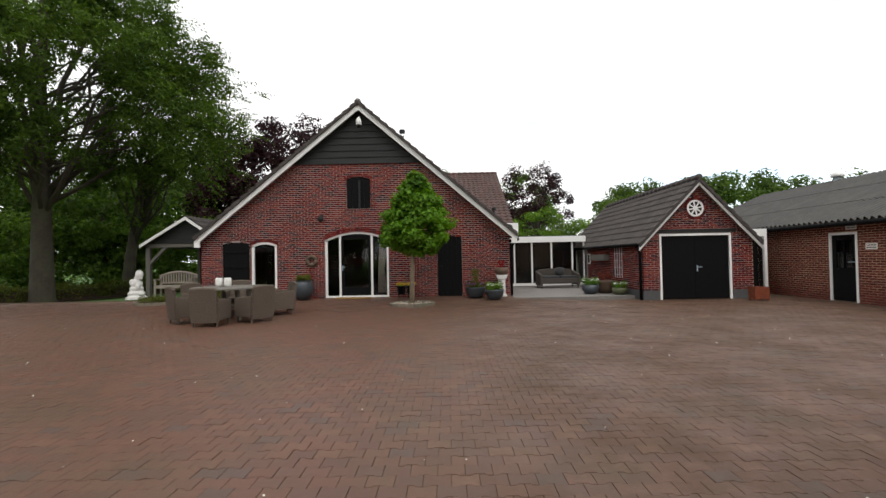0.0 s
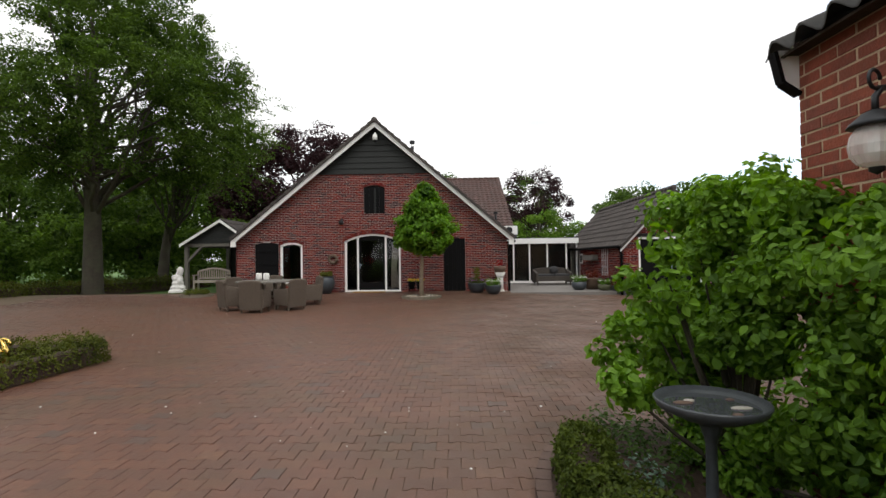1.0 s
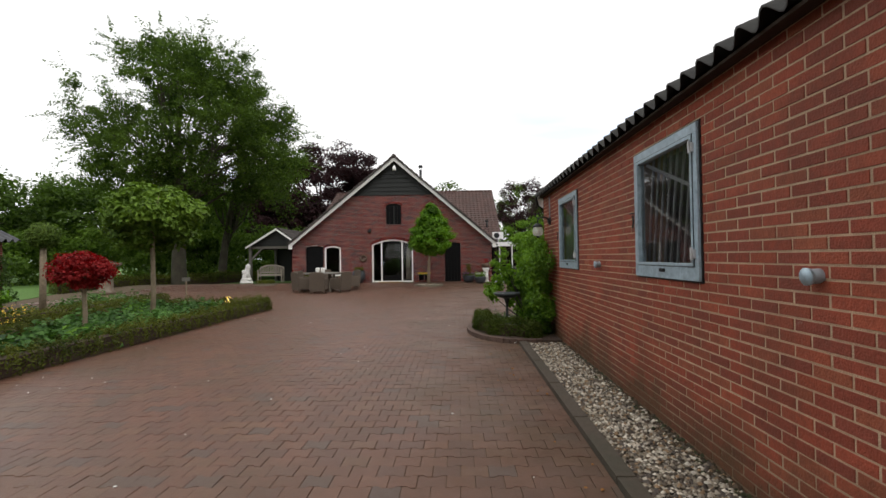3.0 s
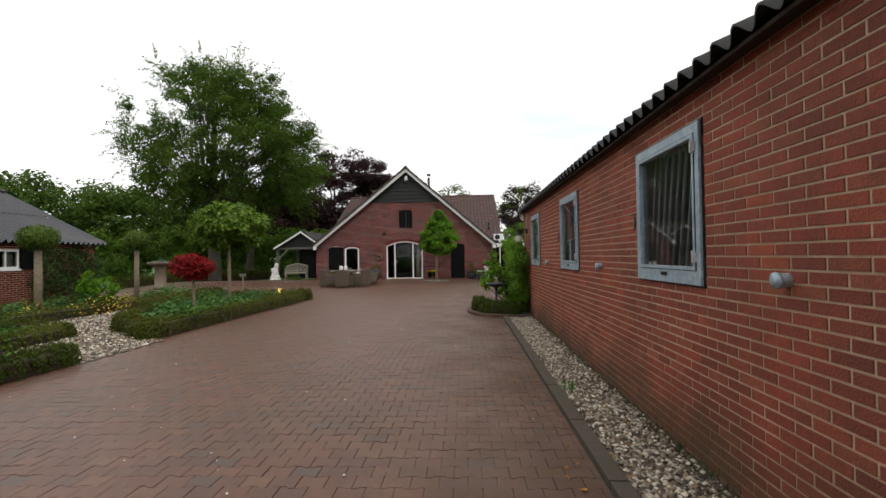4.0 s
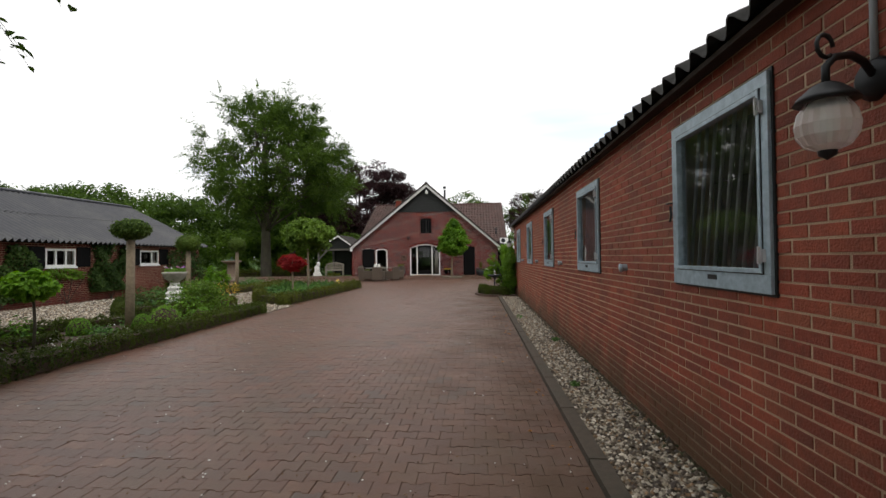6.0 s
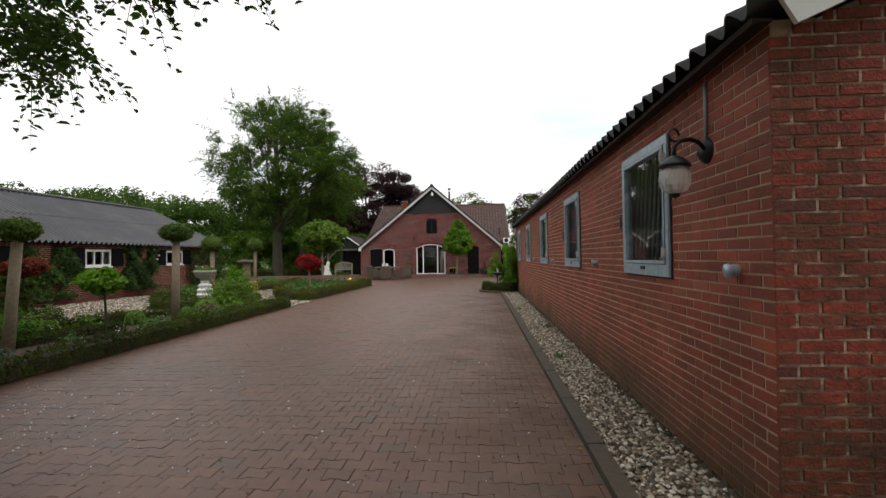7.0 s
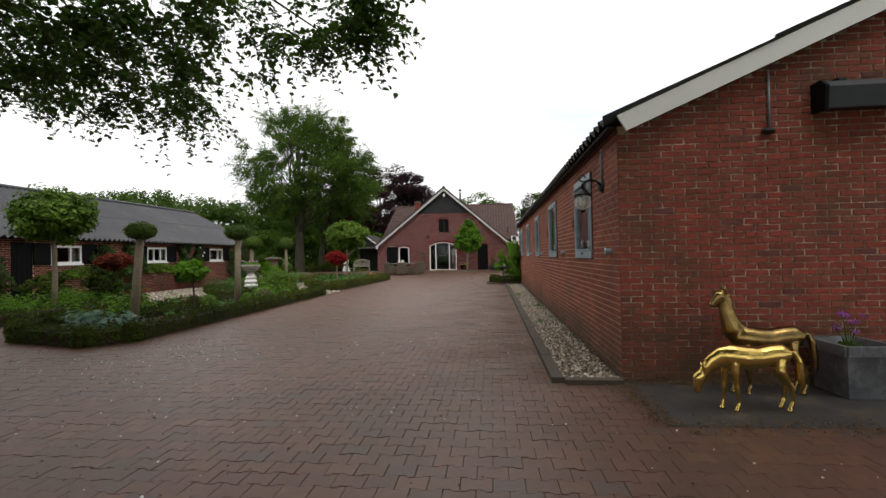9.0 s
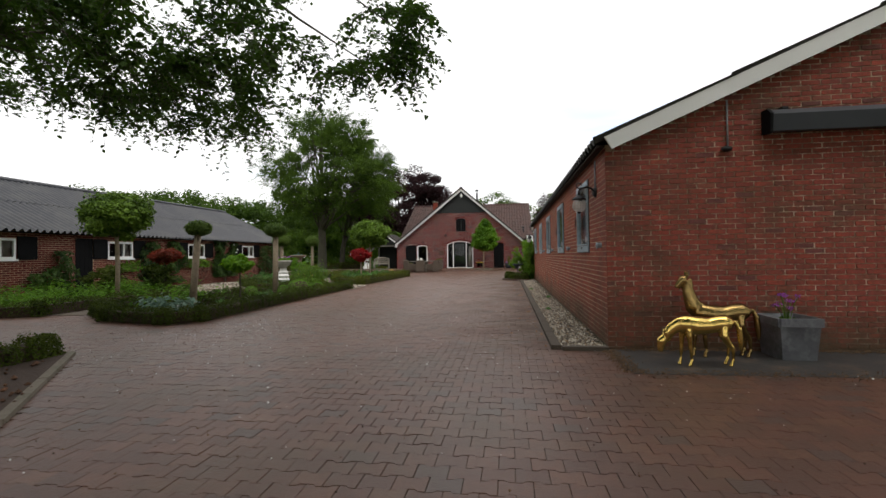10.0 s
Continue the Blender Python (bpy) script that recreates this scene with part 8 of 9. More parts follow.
teak_bench((-8.6, 14.1, rise(-8.6, 14.1)), 1.22, "weathered teak garden bench with an arched back under the carport", 8)
sofa = thing("wicker_sofa", (4.62, 16.1, 0.1), "grey-brown wicker sofa with cushions on the deck", "sofa", turn=6)
part("seat", Geo().box(-0.68, 0.68, -0.3, 0.3, 0.16, 0.36), RATTAN_DARK, sofa, bevel=0.03)
part("backrest", Geo().prism([(-0.74, 0.2), (-0.74, 0.58), (-0.62, 0.68), (-0.2, 0.72), (0.2, 0.72), (0.62, 0.68), (0.74, 0.58), (0.74, 0.2)], "y", 0.24, 0.34), RATTAN_DARK, sofa, bevel=0.03)
for sx in (-1, 1):
    part("armrest", Geo().prism([(-0.32, 0.1), (0.3, 0.1), (0.3, 0.64), (0.0, 0.56), (-0.32, 0.5)], "x", sx * 0.66, sx * 0.76), RATTAN_DARK, sofa, bevel=0.03)
    for y in (-0.26, 0.28):
        part("leg", Geo().tube([(sx * 0.68, y, 0.0), (sx * 0.68, y, 0.18)], 0.028, 8), RATTAN_DARK, sofa)
    part("cushion", Geo().box(sx * 0.33 - 0.31, sx * 0.33 + 0.31, -0.3, 0.22, 0.36, 0.45), CUSHION, sofa, "dark grey seat cushion", bevel=0.035)
part("pillow", Geo().ball((0.12, 0.12, 0.6), 0.17, 12, (1.1, 0.45, 1.0)), CUSHION, sofa, "dark scatter pillow", smooth=True)
rb = thing("round_bed", (-7.95, 11.8, rise(-7.95, 11.8)), "low green planting in a stone ring", "flower bed")
for k in range(16):
    a0, a1 = 2 * math.pi * k / 16, 2 * math.pi * (k + 0.94) / 16
    part("edge_stone", Geo().prism([(math.cos(a) * r, math.sin(a) * r * 0.75) for a, r in ((a0, 0.44), (a0, 0.52), (a1, 0.52), (a1, 0.44))], "z", -0.05, 0.07), KERB, rb)
part("foliage", leaf_cloud(Geo(), [(rx * 0.3, ry * 0.22, 0.15, 0.16) for rx, ry in [(math.cos(k), math.sin(k)) for k in range(9)]] + [(0, 0, 0.2, 0.2)], 150, 0.045, 521), L_HEDGE, rb)


# ---------------------------------------------------------------- dining set
def armchair(at, turn, size=0.87):
    """A woven rattan armchair with a high back."""
    t = thing("rattan_armchair", at, "grey-brown woven rattan armchair at the garden table", "chair", "chairs round the table", turn=turn)
    part("seat", Geo().box(-0.3, 0.3, -0.3, 0.3, 0.16, 0.43), RATTAN, t, bevel=0.03)
    weave = [(0.1 + 0.031 * i, 0.0025 * (i % 2)) for i in range(25)]
    g = Geo().prism([(0.335 + 0.1 * (z - 0.1) + b, z) for z, b in weave] + [(0.25 + 0.1 * (z - 0.1) - b, z) for z, b in weave[::-1]], "x", -0.3, 0.3)
    back = part("backrest", g, RATTAN, t)
    part("top_rail", Geo().tube([(-0.3, 0.36, 0.8), (-0.27, 0.365, 0.855), (0, 0.37, 0.875), (0.27, 0.365, 0.855), (0.3, 0.36, 0.8)], 0.045, 8), RATTAN, back, smooth=True)
    for s in (-1, 1):
        part("armrest", Geo().prism([(-0.3, 0.15), (0.3, 0.15), (0.34, 0.66), (0.1, 0.63), (-0.3, 0.6)], "x", s * 0.26, s * 0.345), RATTAN, t, bevel=0.025)
        for y in (-0.26, 0.28):
            part("leg", Geo().tube([(s * 0.28, y, 0.0), (s * 0.28, y, 0.18)], [0.022, 0.03], 8), RATTAN, t)
    t.scale = (size, size, size)
    return t


TC = (-4.45, 9.0)
first = armchair((0, 0, 0), 0)
spots = [(-5.12, 8.4), (-4.32, 7.86), (-3.66, 8.42), (-3.55, 9.65), (-4.75, 10.1), (-5.42, 9.55)]
for k, (x, y) in enumerate(spots):
    turn = math.degrees(math.atan2(y - TC[1], x - TC[0])) - 90
    m = pose(x, y, rise(x, y), 0, 0, turn + (4, -6, 5, -3, 0, 6)[k])
    if k == 0:
        first.matrix_basis = m @ Matrix.Diagonal((*first.scale, 1))
    else:
        copy_thing(first, m)
tb = thing("garden_table", (*TC, rise(*TC)), "round weathered teak garden table", "table")
part("tabletop", Geo().lathe([(0.001, 0.73), (0.8, 0.73), (0.82, 0.715), (0.82, 0.69), (0.001, 0.69)], n=40), OAK_GREY, tb)
for k in range(4):
    a = math.pi * (0.25 + 0.5 * k)
    part("leg", Geo().beam((0.5 * math.cos(a), 0.5 * math.sin(a), 0), (0.42 * math.cos(a), 0.42 * math.sin(a), 0.69), 0.08, 0.08), TEAK, tb)
part("brace", Geo().beam((-0.44, 0, 0.3), (0.44, 0, 0.3), 0.06, 0.06), TEAK, tb)
for x, y in ((-4.72, 9.05), (-4.5, 9.0)):
    ln = thing("lantern_jar", (x, y, 0.73 + rise(x, y)), "pale stone lantern jar on the table", "lantern", "table lanterns")
    part("jar", Geo().lathe([(0.001, 0), (0.07, 0.0), (0.08, 0.05), (0.08, 0.17), (0.065, 0.2), (0.055, 0.2), (0.068, 0.16), (0.001, 0.03)], n=16), WHITE_STONE, ln, smooth=True)
    part("candle", Geo().tube([(0, 0, 0.03), (0, 0, 0.12)], 0.03, 10), WHITE, ln)


# ---------------------------------------------------------------- pots by the house and on the deck
def pot(at, prof, mat, label, plant, petals=None, name="flower_pot", seed=1, leaf=0.06, spread=0.2, tall=0.2, per=70):
    t = thing(name, at, label, "pot")
    part("pot", Geo().lathe([(0.001, 0)] + prof + [(prof[-1][0] * 0.88, prof[-1][1]), (prof[-1][0] * 0.82, prof[-1][1] * 0.85), (0.001, prof[-1][1] * 0.85)], n=24), mat, t, smooth=True)
    h = prof[-1][1]
    if plant:
        part("foliage", leaf_cloud(Geo(), [(spread * 0.6 * math.cos(k * 1.3), spread * 0.6 * math.sin(k * 1.3), h + tall * (0.3 + 0.25 * (k % 3)), spread * 0.5) for k in range(8)], per, leaf, seed), plant, t)
    if petals:
        part("petals", leaf_cloud(Geo(), [(spread * 0.75 * math.cos(k * 0.9), spread * 0.75 * math.sin(k * 0.9), h + tall * 0.75, spread * 0.3) for k in range(7)], 22, 0.035, seed + 3), petals, t)
    return t


pot((-3.75, 12.2, rise(-3.75, 12.2)), [(0.16, 0), (0.28, 0.2), (0.31, 0.38), (0.27, 0.52), (0.24, 0.56), (0.27, 0.58)], POT_GREY, "tall dark grey glazed pot with low greenery by the door", L_HEDGE, seed=541, spread=0.22, tall=0.16)
p = pot((1.32, 12.0, rise(1.32, 12.0)), [(0.17, 0), (0.27, 0.12), (0.3, 0.28), (0.31, 0.31)], POT_GREY, "dark bowl pot with violet flowers and a clipped shrub", L_HEDGE_DARK, PURPLE, seed=542, spread=0.28, tall=0.12)
part("shrub", leaf_cloud(Geo(), [(0, 0, 0.45 + 0.11 * k, 0.12) for k in range(4)], 130, 0.05, 560), L_HEDGE, p, "small clipped column shrub")
pot((1.82, 11.5, rise(1.82, 11.5)), [(0.15, 0), (0.24, 0.12), (0.26, 0.25), (0.27, 0.28)], POT_GREY, "round dark pot with pale yellow-green flowers", L_BRIGHT, WHITE_PETAL, seed=543, spread=0.25, tall=0.2)
col = thing("stone_column", (2.12, 12.35, rise(2.12, 12.35)), "white fluted stone column used as a plant stand", "column")
part("base", Geo().box(-0.14, 0.14, -0.14, 0.14, 0, 0.06), WHITE_STONE, col, bevel=0.006)
g = Geo()
for k in range(12):
    a0 = 2 * math.pi * k / 12
    g.tube([(0.085 * math.cos(a0), 0.085 * math.sin(a0), 0.06), (0.075 * math.cos(a0), 0.075 * math.sin(a0), 0.52)], 0.027, 6)
part("shaft", g, WHITE_STONE, col, smooth=True)
part("capital", Geo().prism([(-0.12, 0.52), (0.12, 0.52), (0.17, 0.64), (-0.17, 0.64)], "y", -0.14, 0.14), WHITE_STONE, col, bevel=0.008)
pot((2.12, 12.35, rise(2.12, 12.35) + 0.64), [(0.15, 0), (0.2, 0.08), (0.21, 0.2)], POT_BROWN, "brown bowl on the column with a red plant", L_RED, seed=544, spread=0.12, tall=0.24, per=18)
for x, seed in ((-0.86, 545), (-0.58, 546)):
    st = thing("lantern_stand", (x, 12.3, rise(x, 12.3)), "black wire stand holding yellow flowers", "plant stand", "flower stands")
    for a in range(4):
        c, s = math.cos(a * 1.57 + 0.8), math.sin(a * 1.57 + 0.8)
        part("leg", Geo().tube([(0.1 * c, 0.1 * s, 0), (0.13 * c, 0.13 * s, 0.36)], 0.008, 6), STEEL_DARK, st)
    part("basket", Geo().lathe([(0.001, 0.1), (0.1, 0.1), (0.13, 0.34), (0.14, 0.36)], n=16), BLACK, st, smooth=True)
    part("petals", leaf_cloud(Geo(), [(0.09 * math.cos(k), 0.09 * math.sin(k), 0.42, 0.08) for k in range(6)], 26, 0.045, seed), YELLOW, st)
    part("foliage", leaf_cloud(Geo(), [(0, 0, 0.38, 0.13)], 90, 0.05, seed + 8), L_PERENNIAL, st)
pot((4.9, 12.9, 0.1), [(0.16, 0), (0.25, 0.12), (0.25, 0.28)], POT_GREY, "dark round pot with white flowers on the deck", L_PERENNIAL, WHITE_PETAL, seed=547, spread=0.28, tall=0.22)
pot((5.45, 13.2, 0.1), [(0.2, 0), (0.32, 0.18), (0.31, 0.32), (0.35, 0.38)], POT_BROWN, "large brown clay pot with a red-leaved plant", L_PHOTINIA, seed=548, spread=0.22, tall=0.3, per=40)
pot((5.66, 12.5, 0.1), [(0.14, 0), (0.22, 0.1), (0.22, 0.2)], shader("green_pot", (0.11, 0.12, 0.06), 0.6, noise_scale=9, noise_amt=0.3), "low olive pot with white flowers on the deck", L_PERENNIAL, WHITE_PETAL, seed=549, spread=0.22, tall=0.18)
ch = thing("log_crate", (8.85, 11.05, 0), "rusty steel crate beside the garage", "crate")
g = Geo()
for a, b, c, d in ((-0.19, -0.17, -0.15, 0.15), (0.17, 0.19, -0.15, 0.15), (-0.17, 0.17, -0.15, -0.13), (-0.17, 0.17, 0.13, 0.15)):
    g.box(a, b, c, d, 0.04, 0.36)
part("side", g, RUST, ch)
part("contents", Geo().box(-0.17, 0.17, -0.13, 0.13, 0.05, 0.3), RUST, ch)
for x, y in ((-0.16, -0.13), (0.16, -0.13), (-0.16, 0.13), (0.16, 0.13)):
    part("foot", Geo().box(x - 0.02, x + 0.02, y - 0.02, y + 0.02, 0, 0.04), RUST, ch)
solo("doormat", Geo().box(-0.55, 0.55, -0.2, 0.2, 0, 0.025), COIR, "ochre coir doormat before the front door", "doormat", bevel=0.006, at=(-2.3, 12.36, rise(-2.3, 12.36) + 0.008))
# pebble ring round the maple
pr = thing("tree_ring", (-0.44, 10.95, rise(-0.44, 10.95)), "ring of edging stones with white pebbles round the maple", "tree ring")
for k in range(18):
    a0, a1 = 2 * math.pi * k / 18, 2 * math.pi * (k + 0.93) / 18
    part("edge_stone", Geo().prism([(math.cos(a) * r, math.sin(a) * r) for a, r in ((a0, 0.54), (a0, 0.62), (a1, 0.62), (a1, 0.54))], "z", -0.06, 0.05), KERB, pr)
zr = rise(-0.44, 10.95)


def in_ring(r, n):
    a, d = r.uniform(0, 6.28, n), 0.53 * np.sqrt(r.uniform(0.02, 1, n))
    return np.stack([-0.44 + d * np.cos(a), 10.95 + d * np.sin(a)], 1)


pebbles("white_pebbles", 700, in_ring, 0.03, "pale pebbles round the maple trunk", 551, zr + 0.01, GRAVEL)

# fittings on the farmhouse front
wr = thing("door_wreath", (-3.62, HY - 0.04, 1.28), "brown wicker wreath hung on the brick wall", "wreath")
part("ring", Geo().tube([(0.13 * math.cos(a), 0.012 * math.sin(5 * a), 0.13 * math.sin(a)) for a in [2 * math.pi * k / 26 for k in range(27)]], 0.055, 8), WICKER, wr, smooth=True)
wl_ = thing("facade_lamp", (-3.3, HY, 2.6), "dark iron wall lamp on the farmhouse", "lamp")
part("arm", Geo().tube([(0, 0, 0.05), (0, -0.1, 0.08), (0, -0.14, 0.02)], 0.012, 8), STEEL_DARK, wl_)
part("plate", Geo().tube([(0, 0, 0.05), (0, -0.025, 0.05)], 0.05, 12), STEEL_DARK, wl_)
part("shade", Geo().lathe([(0.02, 0.04), (0.1, -0.03), (0.085, -0.1), (0.03, -0.15)], (0, -0.14, 0), 14), STEEL_DARK, wl_, smooth=True)
cm = thing("dome_camera", (HA + 0.02, HY - 0.28, 5.35), "white dome security camera under the ridge", "camera")
part("bracket", Geo().tube([(0, 0.24, 0.2), (0, 0.06, 0.24), (0, 0, 0.16)], 0.03, 8), WHITE, cm, smooth=True)
housing = part("housing", Geo().lathe([(0.05, 0.2), (0.085, 0.12), (0.085, 0.0), (0.05, -0.02)], n=16), WHITE, cm, smooth=True)
part("dome", Geo().ball((0, 0, -0.02), 0.075, 12), STEEL_DARK, housing, smooth=True)
sp = thing("flood_light", (-1.25, HY, 2.62), "small pale spot lamp on the brick gable", "lamp")
part("head", Geo().box(-0.06, 0.06, -0.12, -0.03, -0.05, 0.05), WHITE, sp, bevel=0.01)
part("arm", Geo().tube([(0, 0, 0), (0, -0.06, 0)], 0.015, 8), GREY_PLASTIC, sp)
sh = thing("wall_planter", (GX0 - 0.12, 15.1, 1.2), "wooden window box of herbs on the garage wall", "planter")
part("box", Geo().box(-0.12, 0.1, -0.75, 0.75, -0.1, 0.1), OAK_GREY, sh, bevel=0.008)
part("foliage", leaf_cloud(Geo(), [(0, -0.6 + 0.24 * k, 0.16, 0.14) for k in range(6)], 45, 0.06, 571), L_PHOTINIA, sh)
tl = thing("trellis", (GX0 - 0.03, 13.5, 1.1), "thin white wall trellis on the garage side", "trellis")
for k in range(4):
    part("upright", Geo().box(-0.015, 0.0, -0.33 + 0.21 * k, -0.315 + 0.21 * k, -0.55, 0.55), BARGE_GREY, tl)
for k in range(5):
    part("crossbar", Geo().box(-0.022, -0.015, -0.35, 0.35, -0.45 + 0.22 * k, -0.435 + 0.22 * k), BARGE_GREY, tl)
gw = thing("window_3", (GX0, 16.75, 1.15), "tiny white framed window in the garage wall", "window", kind="structure")
part("frame", Geo().box(-0.03, 0.0, -0.16, 0.16, -0.2, 0.2), WHITE, gw)
part("pane", Geo().box(-0.034, -0.03, -0.11, 0.11, -0.15, 0.15), BLACK, gw)
stake = thing("garden_stake", (-6.3, 2.6, 0), "thin wooden stake with a small sign in the bed", "stake")
part("post", Geo().tube([(0, 0, 0), (0, 0, 0.8)], 0.02, 8), POLE, stake)
part("plate", Geo().box(-0.11, 0.11, -0.02, -0.005, 0.74, 0.84), OAK_GREY, stake)
gl = thing("gilt_ornament", (-4.75, 1.7, 0.03), "small gilt garden ornament in the bed", "ornament")
part("stem", Geo().tube([(0, 0, 0), (0.03, 0, 0.22), (-0.03, 0, 0.36)], [0.05, 0.03, 0.02], 8), GOLD, gl, smooth=True)
part("scroll", Geo().tube([(0.0 + 0.08 * math.cos(a), 0, 0.28 + 0.08 * math.sin(a)) for a in [0.5 * k for k in range(10)]], 0.018, 6), GOLD, gl, smooth=True)
for x, y, z in ((LX + 0.12, -1.9, 1.72), (LX + 0.2, -1.75, 1.5), (LX + 0.2, -1.85, 1.36)):
    b = thing("glass_ball", (x, y, z), "small hanging pale glass ball by the barn window", "ornament", "hanging balls")
    part("ball", Geo().ball((0, 0, 0), 0.04, 12), WHITE_STONE, b, smooth=True)
    part("cord", Geo().tube([(0, 0, 0.05), (-0.05, 0, 1.82 - z)], 0.003, 4), STEEL_DARK, b)


# ---------------------------------------------------------------- bricks of the walls
def lay(parent, runs, axis, plane, out, mat, seed, near=None, limit=300, proud=0.0035):
    """Lay the runs on a wall: those that near() picks are parts of their own, the rest one joined part."""
    few = [r for r in runs if near and near(r)][:limit]
    rest = [r for r in runs if r not in set(few)] if few else runs
    part("brickwork", bricks_geo(rest, axis, plane, out, seed, proud), mat, parent, world_space=True, kind="stuff")
    shift = BASE[parent.name]
    cache = {}
    for r in few:
        key = (round(r[1] - r[0], 2), round(r[3] - r[2], 2))
        if key not in cache:
            w, h = r[1] - r[0], r[3] - r[2]
            cache[key] = bricks_geo([(0, w, 0, h)], axis, 0.0, out, 5, proud).mesh("brick", mat)
        ob = new("brick", cache[key])
        ob.parent = parent
        u, z = r[0], r[2]
        ob.location = (plane - shift[0], u - shift[1], z - shift[2]) if axis == "x" else (u - shift[0], plane - shift[1], z - shift[2])


rb_spans = lambda z: minus([(BY0 - 0.005, BY1)], [(a - 0.006, b + 0.006) for a, b in B_WIN if B_Z0 - 0.005 < z < B_Z1 + 0.005])
runs = brick_runs(BY0 - 0.005, BY1, -0.02, B_EAVE + 0.06, rb_spans)
lay(wall_w, runs, "x", BX, -1, BRICK_RED, 601, near=lambda r: -12.0 < r[0] < -9.9 and 0.5 < r[2] < 1.9)
g_spans = lambda z: [(BX - 0.006, 2 * B_RIDGE - BX)] if z < B_EAVE - 0.02 else [(BX + (z - B_EAVE + 0.0) / B_SLOPE, 2 * B_RIDGE - BX - (z - B_EAVE + 0.0) / B_SLOPE)]
runs = brick_runs(BX - 0.006, 2 * B_RIDGE - BX, -0.02, ROOF_TOP - 0.03, g_spans, length=0.196, course=0.0565, joint=0.0088)
lay(wall_s, runs, "y", BY0, -1, BRICK_GABLE, 602, near=lambda r: r[0] < 3.9 and 0.7 < r[2] < 2.0, proud=0.006)


def house_spans(z):
    out = [(max(HX0, gable_x(z)[0] + 0.03), min(HX1, gable_x(z)[1] - 0.03))]
    cut = []
    for k, (a, b, c, d) in H_OPEN.items():
        if z < c - 0.01:
            continue
        if z < d:
            cut.append((a, b))
        else:
            crown = arch_top(k, 0.5 * (a + b)) - d
            if crown > 0.01 and z < d + crown + 0.015:
                w = 0.5 * (b - a) * math.sqrt(max(1 - (z - d) / (crown + 0.015), 0)) + 0.02
                cut.append((0.5 * (a + b) - w, 0.5 * (a + b) + w))
    return minus(out, cut)


def at_front(p):
    return [o for o in house.children if o.name.startswith(p)][0]


fw = at_front("front_wall")
BASE[fw.name] = BASE[house.name]
part("brickwork", bricks_geo(brick_runs(HX0, HX1, 0.0, 4.22, house_spans, length=0.2, course=0.0605, joint=0.0115, head=0.95), "y", HY, -1, 603), BRICK_HOUSE, house, world_space=True, kind="stuff")


def soldier_arch(key, rise_, n, parent):
    """Upright bricks over an arched opening."""
    a, b, c, d = H_OPEN[key]
    for i in range(n):
        u, v = a - 0.05 + (b - a + 0.1) * (i + 0.13) / n, a - 0.05 + (b - a + 0.1) * (i + 0.87) / n
        zu, zv = arch_top(key, min(max(u, a), b)) + 0.005, arch_top(key, min(max(v, a), b)) + 0.005
        lean = 0.12 * (u + v - a - b) / (b - a) * rise_
        part("brick", Geo().prism([(u, zu), (v, zv), (v + lean, zv + rise_), (u + lean, zu + rise_)], "y", HY - 0.018, HY + 0.004), BRICK_HOUSE, parent, world_space=True)


soldier_arch("door", 0.13, 34, house)
soldier_arch("window", 0.1, 14, house)
soldier_arch("hatch", 0.09, 12, house)
part("brickwork", bricks_geo(brick_runs(GX0, GX1, 0.26, G_TOP, lambda z: minus([(GX0, GX1)] if z < G_EAVE else [(GA - (G_TOP - z) / G_S + 0.02, GA + (G_TOP - z) / G_S - 0.02)],
     ([(GD[0], GD[1])] if z < GD[3] else []) + ([(7.5 - math.sqrt(max(0.325 ** 2 - (z - 2.55) ** 2, 0)), 7.5 + math.sqrt(max(0.325 ** 2 - (z - 2.55) ** 2, 0)))] if abs(z - 2.55) < 0.325 else []))), "y", GY, -1, 604), BRICK_HOUSE, garage, world_space=True, kind="stuff")
part("brickwork", bricks_geo(brick_runs(GY, 19.3, 0.26, G_EAVE - 0.02, lambda z: [(GY, 17.0)]), "x", GX0, -1, 605), BRICK_HOUSE, garage, world_space=True, kind="stuff")
part("brickwork", bricks_geo(brick_runs(6.0, 18.5, -0.02, N_EAVE - 0.05, lambda z: minus([(6.0, 18.5)], [(ND[0], ND[1])] if z < ND[3] else [])), "x", NX, -1, 606), BRICK_LEFT, outb, world_space=True, kind="stuff")
part("brickwork", bricks_geo(brick_runs(-22.0, LY1, -0.02, LE - 0.04, lambda z: minus([(-22.0, LY1)], [(a, b) for a, b in L_WIN if LZ0 < z < LZ1] + ([L_DOOR[:2]] if z < L_DOOR[3] else []))), "x", LX, 1, 607), BRICK_LEFT, low, world_space=True, kind="stuff")

# ---------------------------------------------------------------- pavers
PA, PB = 0.165, 0.135


def paver_ok(x, y):
    if not (-12.9 < x < 10.45 and -28.0 < y < 12.66):
        return False
    if y > 11.95 and 2.4 < x < 5.95 or (y > 11.6 and x > 5.9):
        return False
    if x > 1.735 + (PA / 2 if y < -2.9 else 0) and -17.12 < y < -1.4 and (x > 2.34 or y < -2.75):
        return False
    if x > 2.4 and y > -18.1 and y < -1.4:
        return False
    if x < -11.42 and y < 3.2:
        return False
    for b in (BED1, BED2, BED3, BED4, BED5, BED6, GR, corner_poly):
        if inside(b, x, y):
            return False
    if x < -7.95 and y < 4.6 and not (y < -14):
        return False
    if x < -12 and y > 4 and x < -15.6 + (y - 9.4) * 0.3:
        return False
    return (x + 0.44) ** 2 + (y - 10.95) ** 2 > 0.6 ** 2


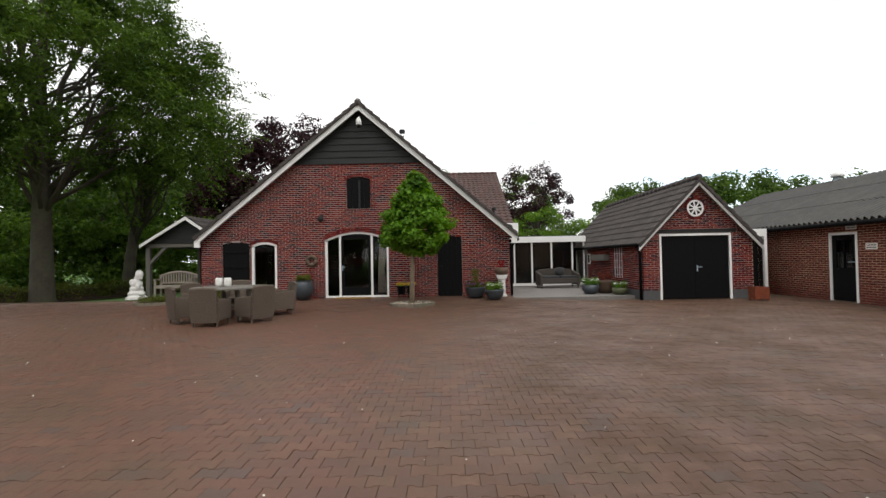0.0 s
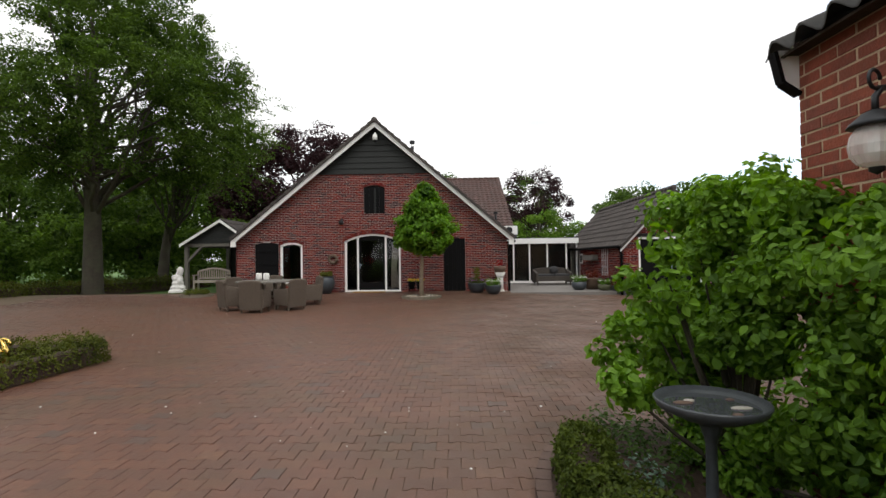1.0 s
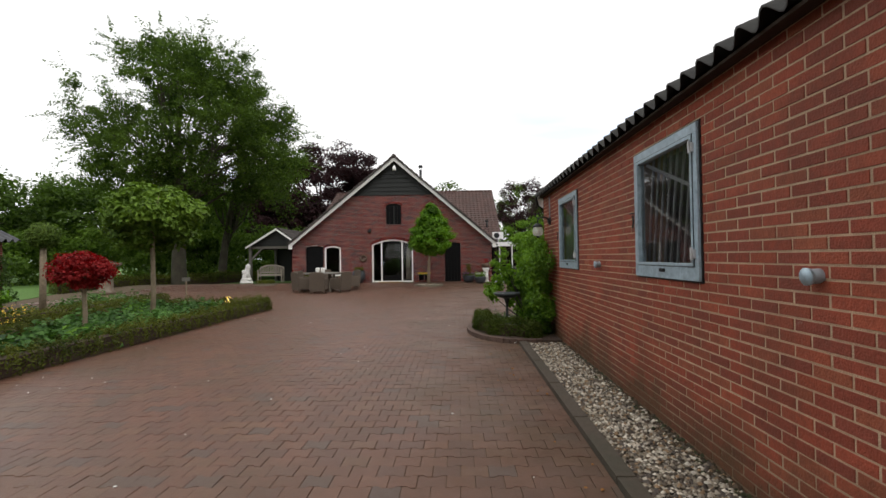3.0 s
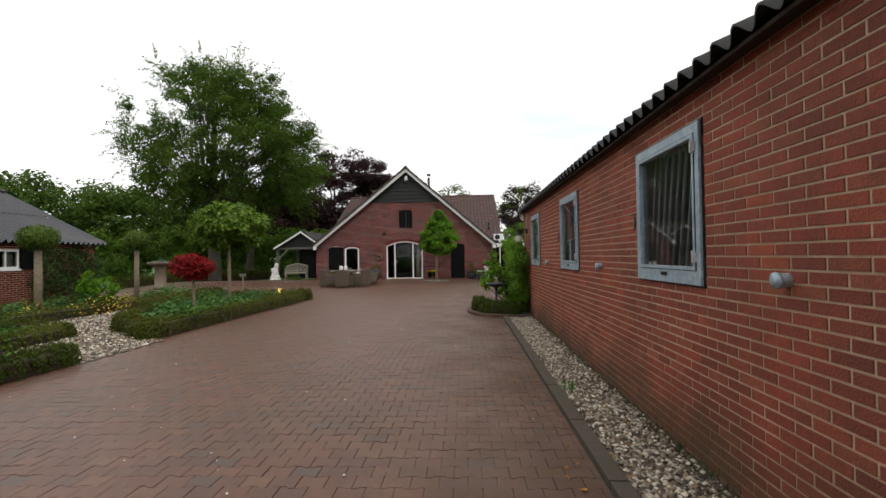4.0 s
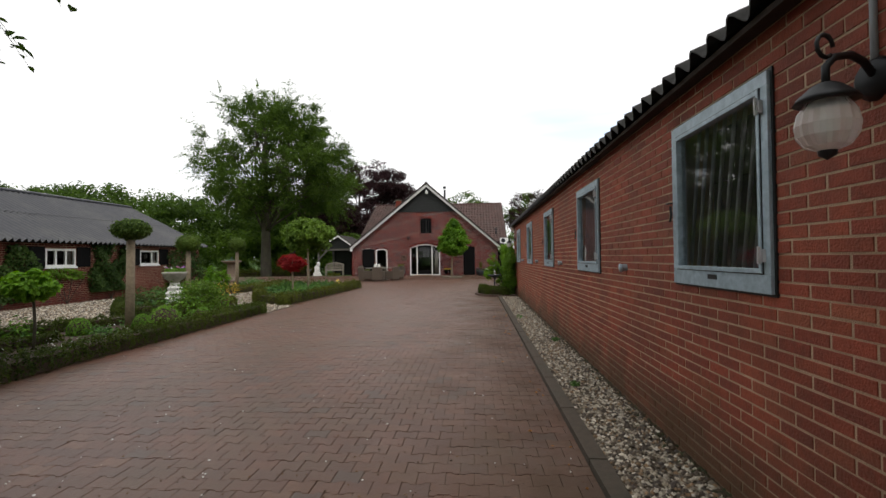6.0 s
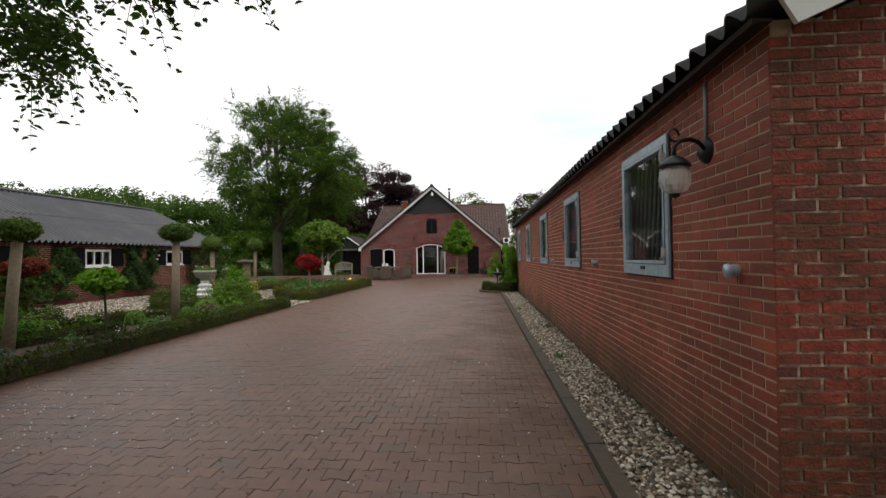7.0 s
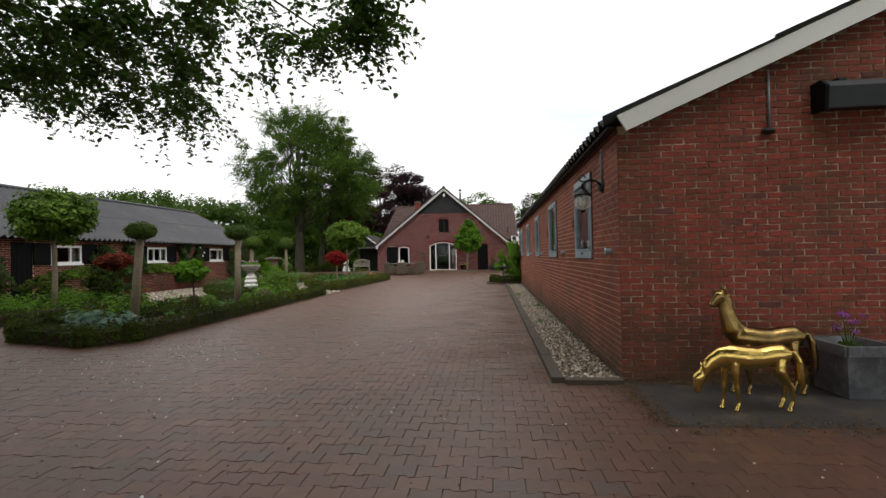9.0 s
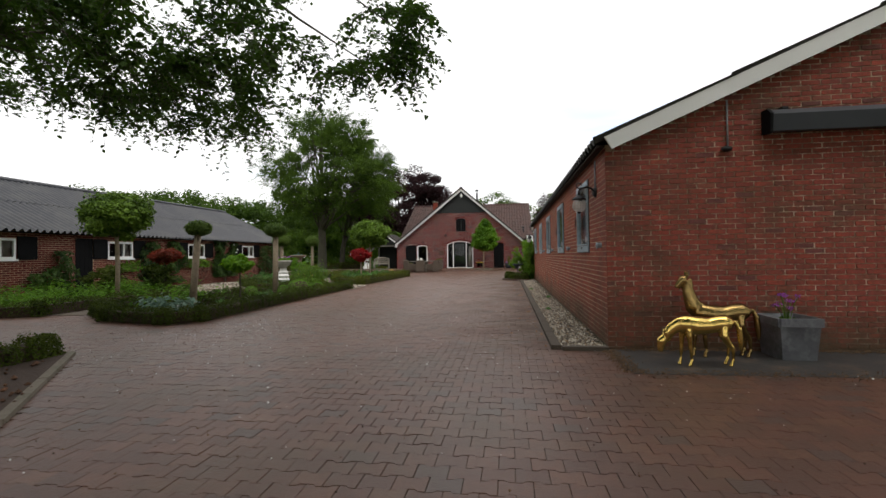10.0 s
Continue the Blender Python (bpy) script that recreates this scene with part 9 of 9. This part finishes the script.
E_ = 0.009
HALF = PA / 2 - 0.0017
BONE = [(-HALF, -1), (-0.6 * HALF, -1), (-0.4 * HALF, 1), (0.4 * HALF, 1), (0.6 * HALF, -1), (HALF, -1)]
ring_pts = [(x, -(PB / 2 - 0.001) + (E_ if s > 0 else -E_)) for x, s in BONE] + [(x, (PB / 2 - 0.001) - (E_ if s > 0 else -E_)) for x, s in BONE[::-1]]
RP = np.array(ring_pts)
IN = RP * np.array([1 - 0.018, 1 - 0.02])
flatq = np.array([(-HALF, -PB / 2 + 0.0015), (HALF, -PB / 2 + 0.0015), (HALF, PB / 2 - 0.0015), (-HALF, PB / 2 - 0.0015)])
places_near, places_far, parts_at = [], [], []
j = 0
y = -28.0
while y < 12.66:
    x = -12.9 + (PA / 2 if j % 2 else 0)
    while x < 10.4:
        if paver_ok(x, y):
            if 0.0 < x < 1.6 and -13.2 < y < -9.6 and len(parts_at) < 300:
                parts_at.append((x, y))
            elif y < 4.5 and -6 < x < 6:
                places_near.append((x, y))
            else:
                places_far.append((x, y))
        x += PA
    y += PB
    j += 1
rng = np.random.default_rng(701)
paving = thing("driveway", (0, -8, 0), "wide drive of brown and grey interlocking concrete pavers", "paving", kind="structure")


def pavers_joined(places, outline, inner, seed):
    r = np.random.default_rng(seed)
    c = np.array(places)
    n, m = len(c), len(outline)
    hz = np.array([rise(a, b) for a, b in places]) + r.uniform(-0.0016, 0.0016, n)
    tilt = r.normal(0, 0.008, (n, 2))
    top = np.concatenate([c[:, None, :] + inner[None], (hz[:, None] + (inner[None] * tilt[:, None, :]).sum(2))[:, :, None]], 2)
    bot = np.concatenate([c[:, None, :] + outline[None], np.broadcast_to((hz - 0.002)[:, None, None], (n, m, 1))], 2)
    edge = (c[:, 1] > -17.12) & (c[:, 1] < -2.6) & (c[:, 0] > 1.4)
    for q in (top, bot):
        q[edge, :, 0] = np.minimum(q[edge, :, 0], 1.741)
    low_ = bot.copy()
    low_[:, :, 2] -= 0.008
    return top, bot, low_


def paver_mesh(g, places, outline, inner, seed):
    top, bot, low_ = pavers_joined(places, outline, inner, seed)
    n, m = top.shape[:2]
    v = np.concatenate([top, bot, low_], 1).reshape(-1, 3)
    k = len(g.v)
    g.v.extend(map(tuple, v.tolist()))
    base = (np.arange(n) * 3 * m + k).tolist()
    cap = list(range(m))
    side = [(m + i, m + (i + 1) % m, (i + 1) % m, i) for i in range(m)] + [(2 * m + i, 2 * m + (i + 1) % m, m + (i + 1) % m, m + i) for i in range(m)]
    for b in base:
        g.f.append(tuple(b + i for i in cap))
        g.f.extend((b + p, b + q, b + r_, b + s) for p, q, r_, s in side)
    return g


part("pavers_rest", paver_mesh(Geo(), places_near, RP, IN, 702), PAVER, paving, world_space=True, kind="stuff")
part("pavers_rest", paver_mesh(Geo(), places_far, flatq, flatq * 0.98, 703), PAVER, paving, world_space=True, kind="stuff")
one = paver_mesh(Geo(), [(0, 0)], RP, IN, 704).mesh("paver", PAVER)
for x, y in parts_at:
    ob = new("paver", one)
    ob.parent = paving
    ob.location = (x, y + 8, float(rng.uniform(-0.0016, 0.0016)))
# fallen petals and leaf scraps on the paving
pebbles("fallen_petals", 110, lambda r, n: np.array([p for p in np.stack([r.normal(-2.6, 0.8, n * 2), r.normal(-15.9, 0.6, n * 2)], 1).tolist() if paver_ok(*p)][:n]), 0.008, "pale petals lying thick before the hedge", 713, 0.002, WHITE_PETAL)
pebbles("fallen_petals", 320, lambda r, n: np.array([p for p in np.stack([r.uniform(-8, 6, n * 3), r.uniform(-24, 11, n * 3)], 1).tolist() if paver_ok(*p)][:n]), 0.009, "pale petals and scraps scattered on the paving", 711, 0.004, WHITE_PETAL)
pebbles("dirt", 1100, lambda r, n: np.array([p for p in np.stack([r.uniform(-5, 5, n * 2), r.normal(-16.5, 2.4, n * 2)], 1).tolist() if paver_ok(*p)][:n]), 0.0075, "brown crumbs and lichen scraps on the paving", 715, 0.001, DIRT)
pebbles("fallen_petals", 260, lambda r, n: np.array([p for p in np.stack([r.uniform(-4.5, 4.5, n * 2), r.normal(-17.0, 2.2, n * 2)], 1).tolist() if paver_ok(*p)][:n]), 0.0065, "tiny pale scraps on the paving by the gable", 717, 0.002, WHITE_PETAL)
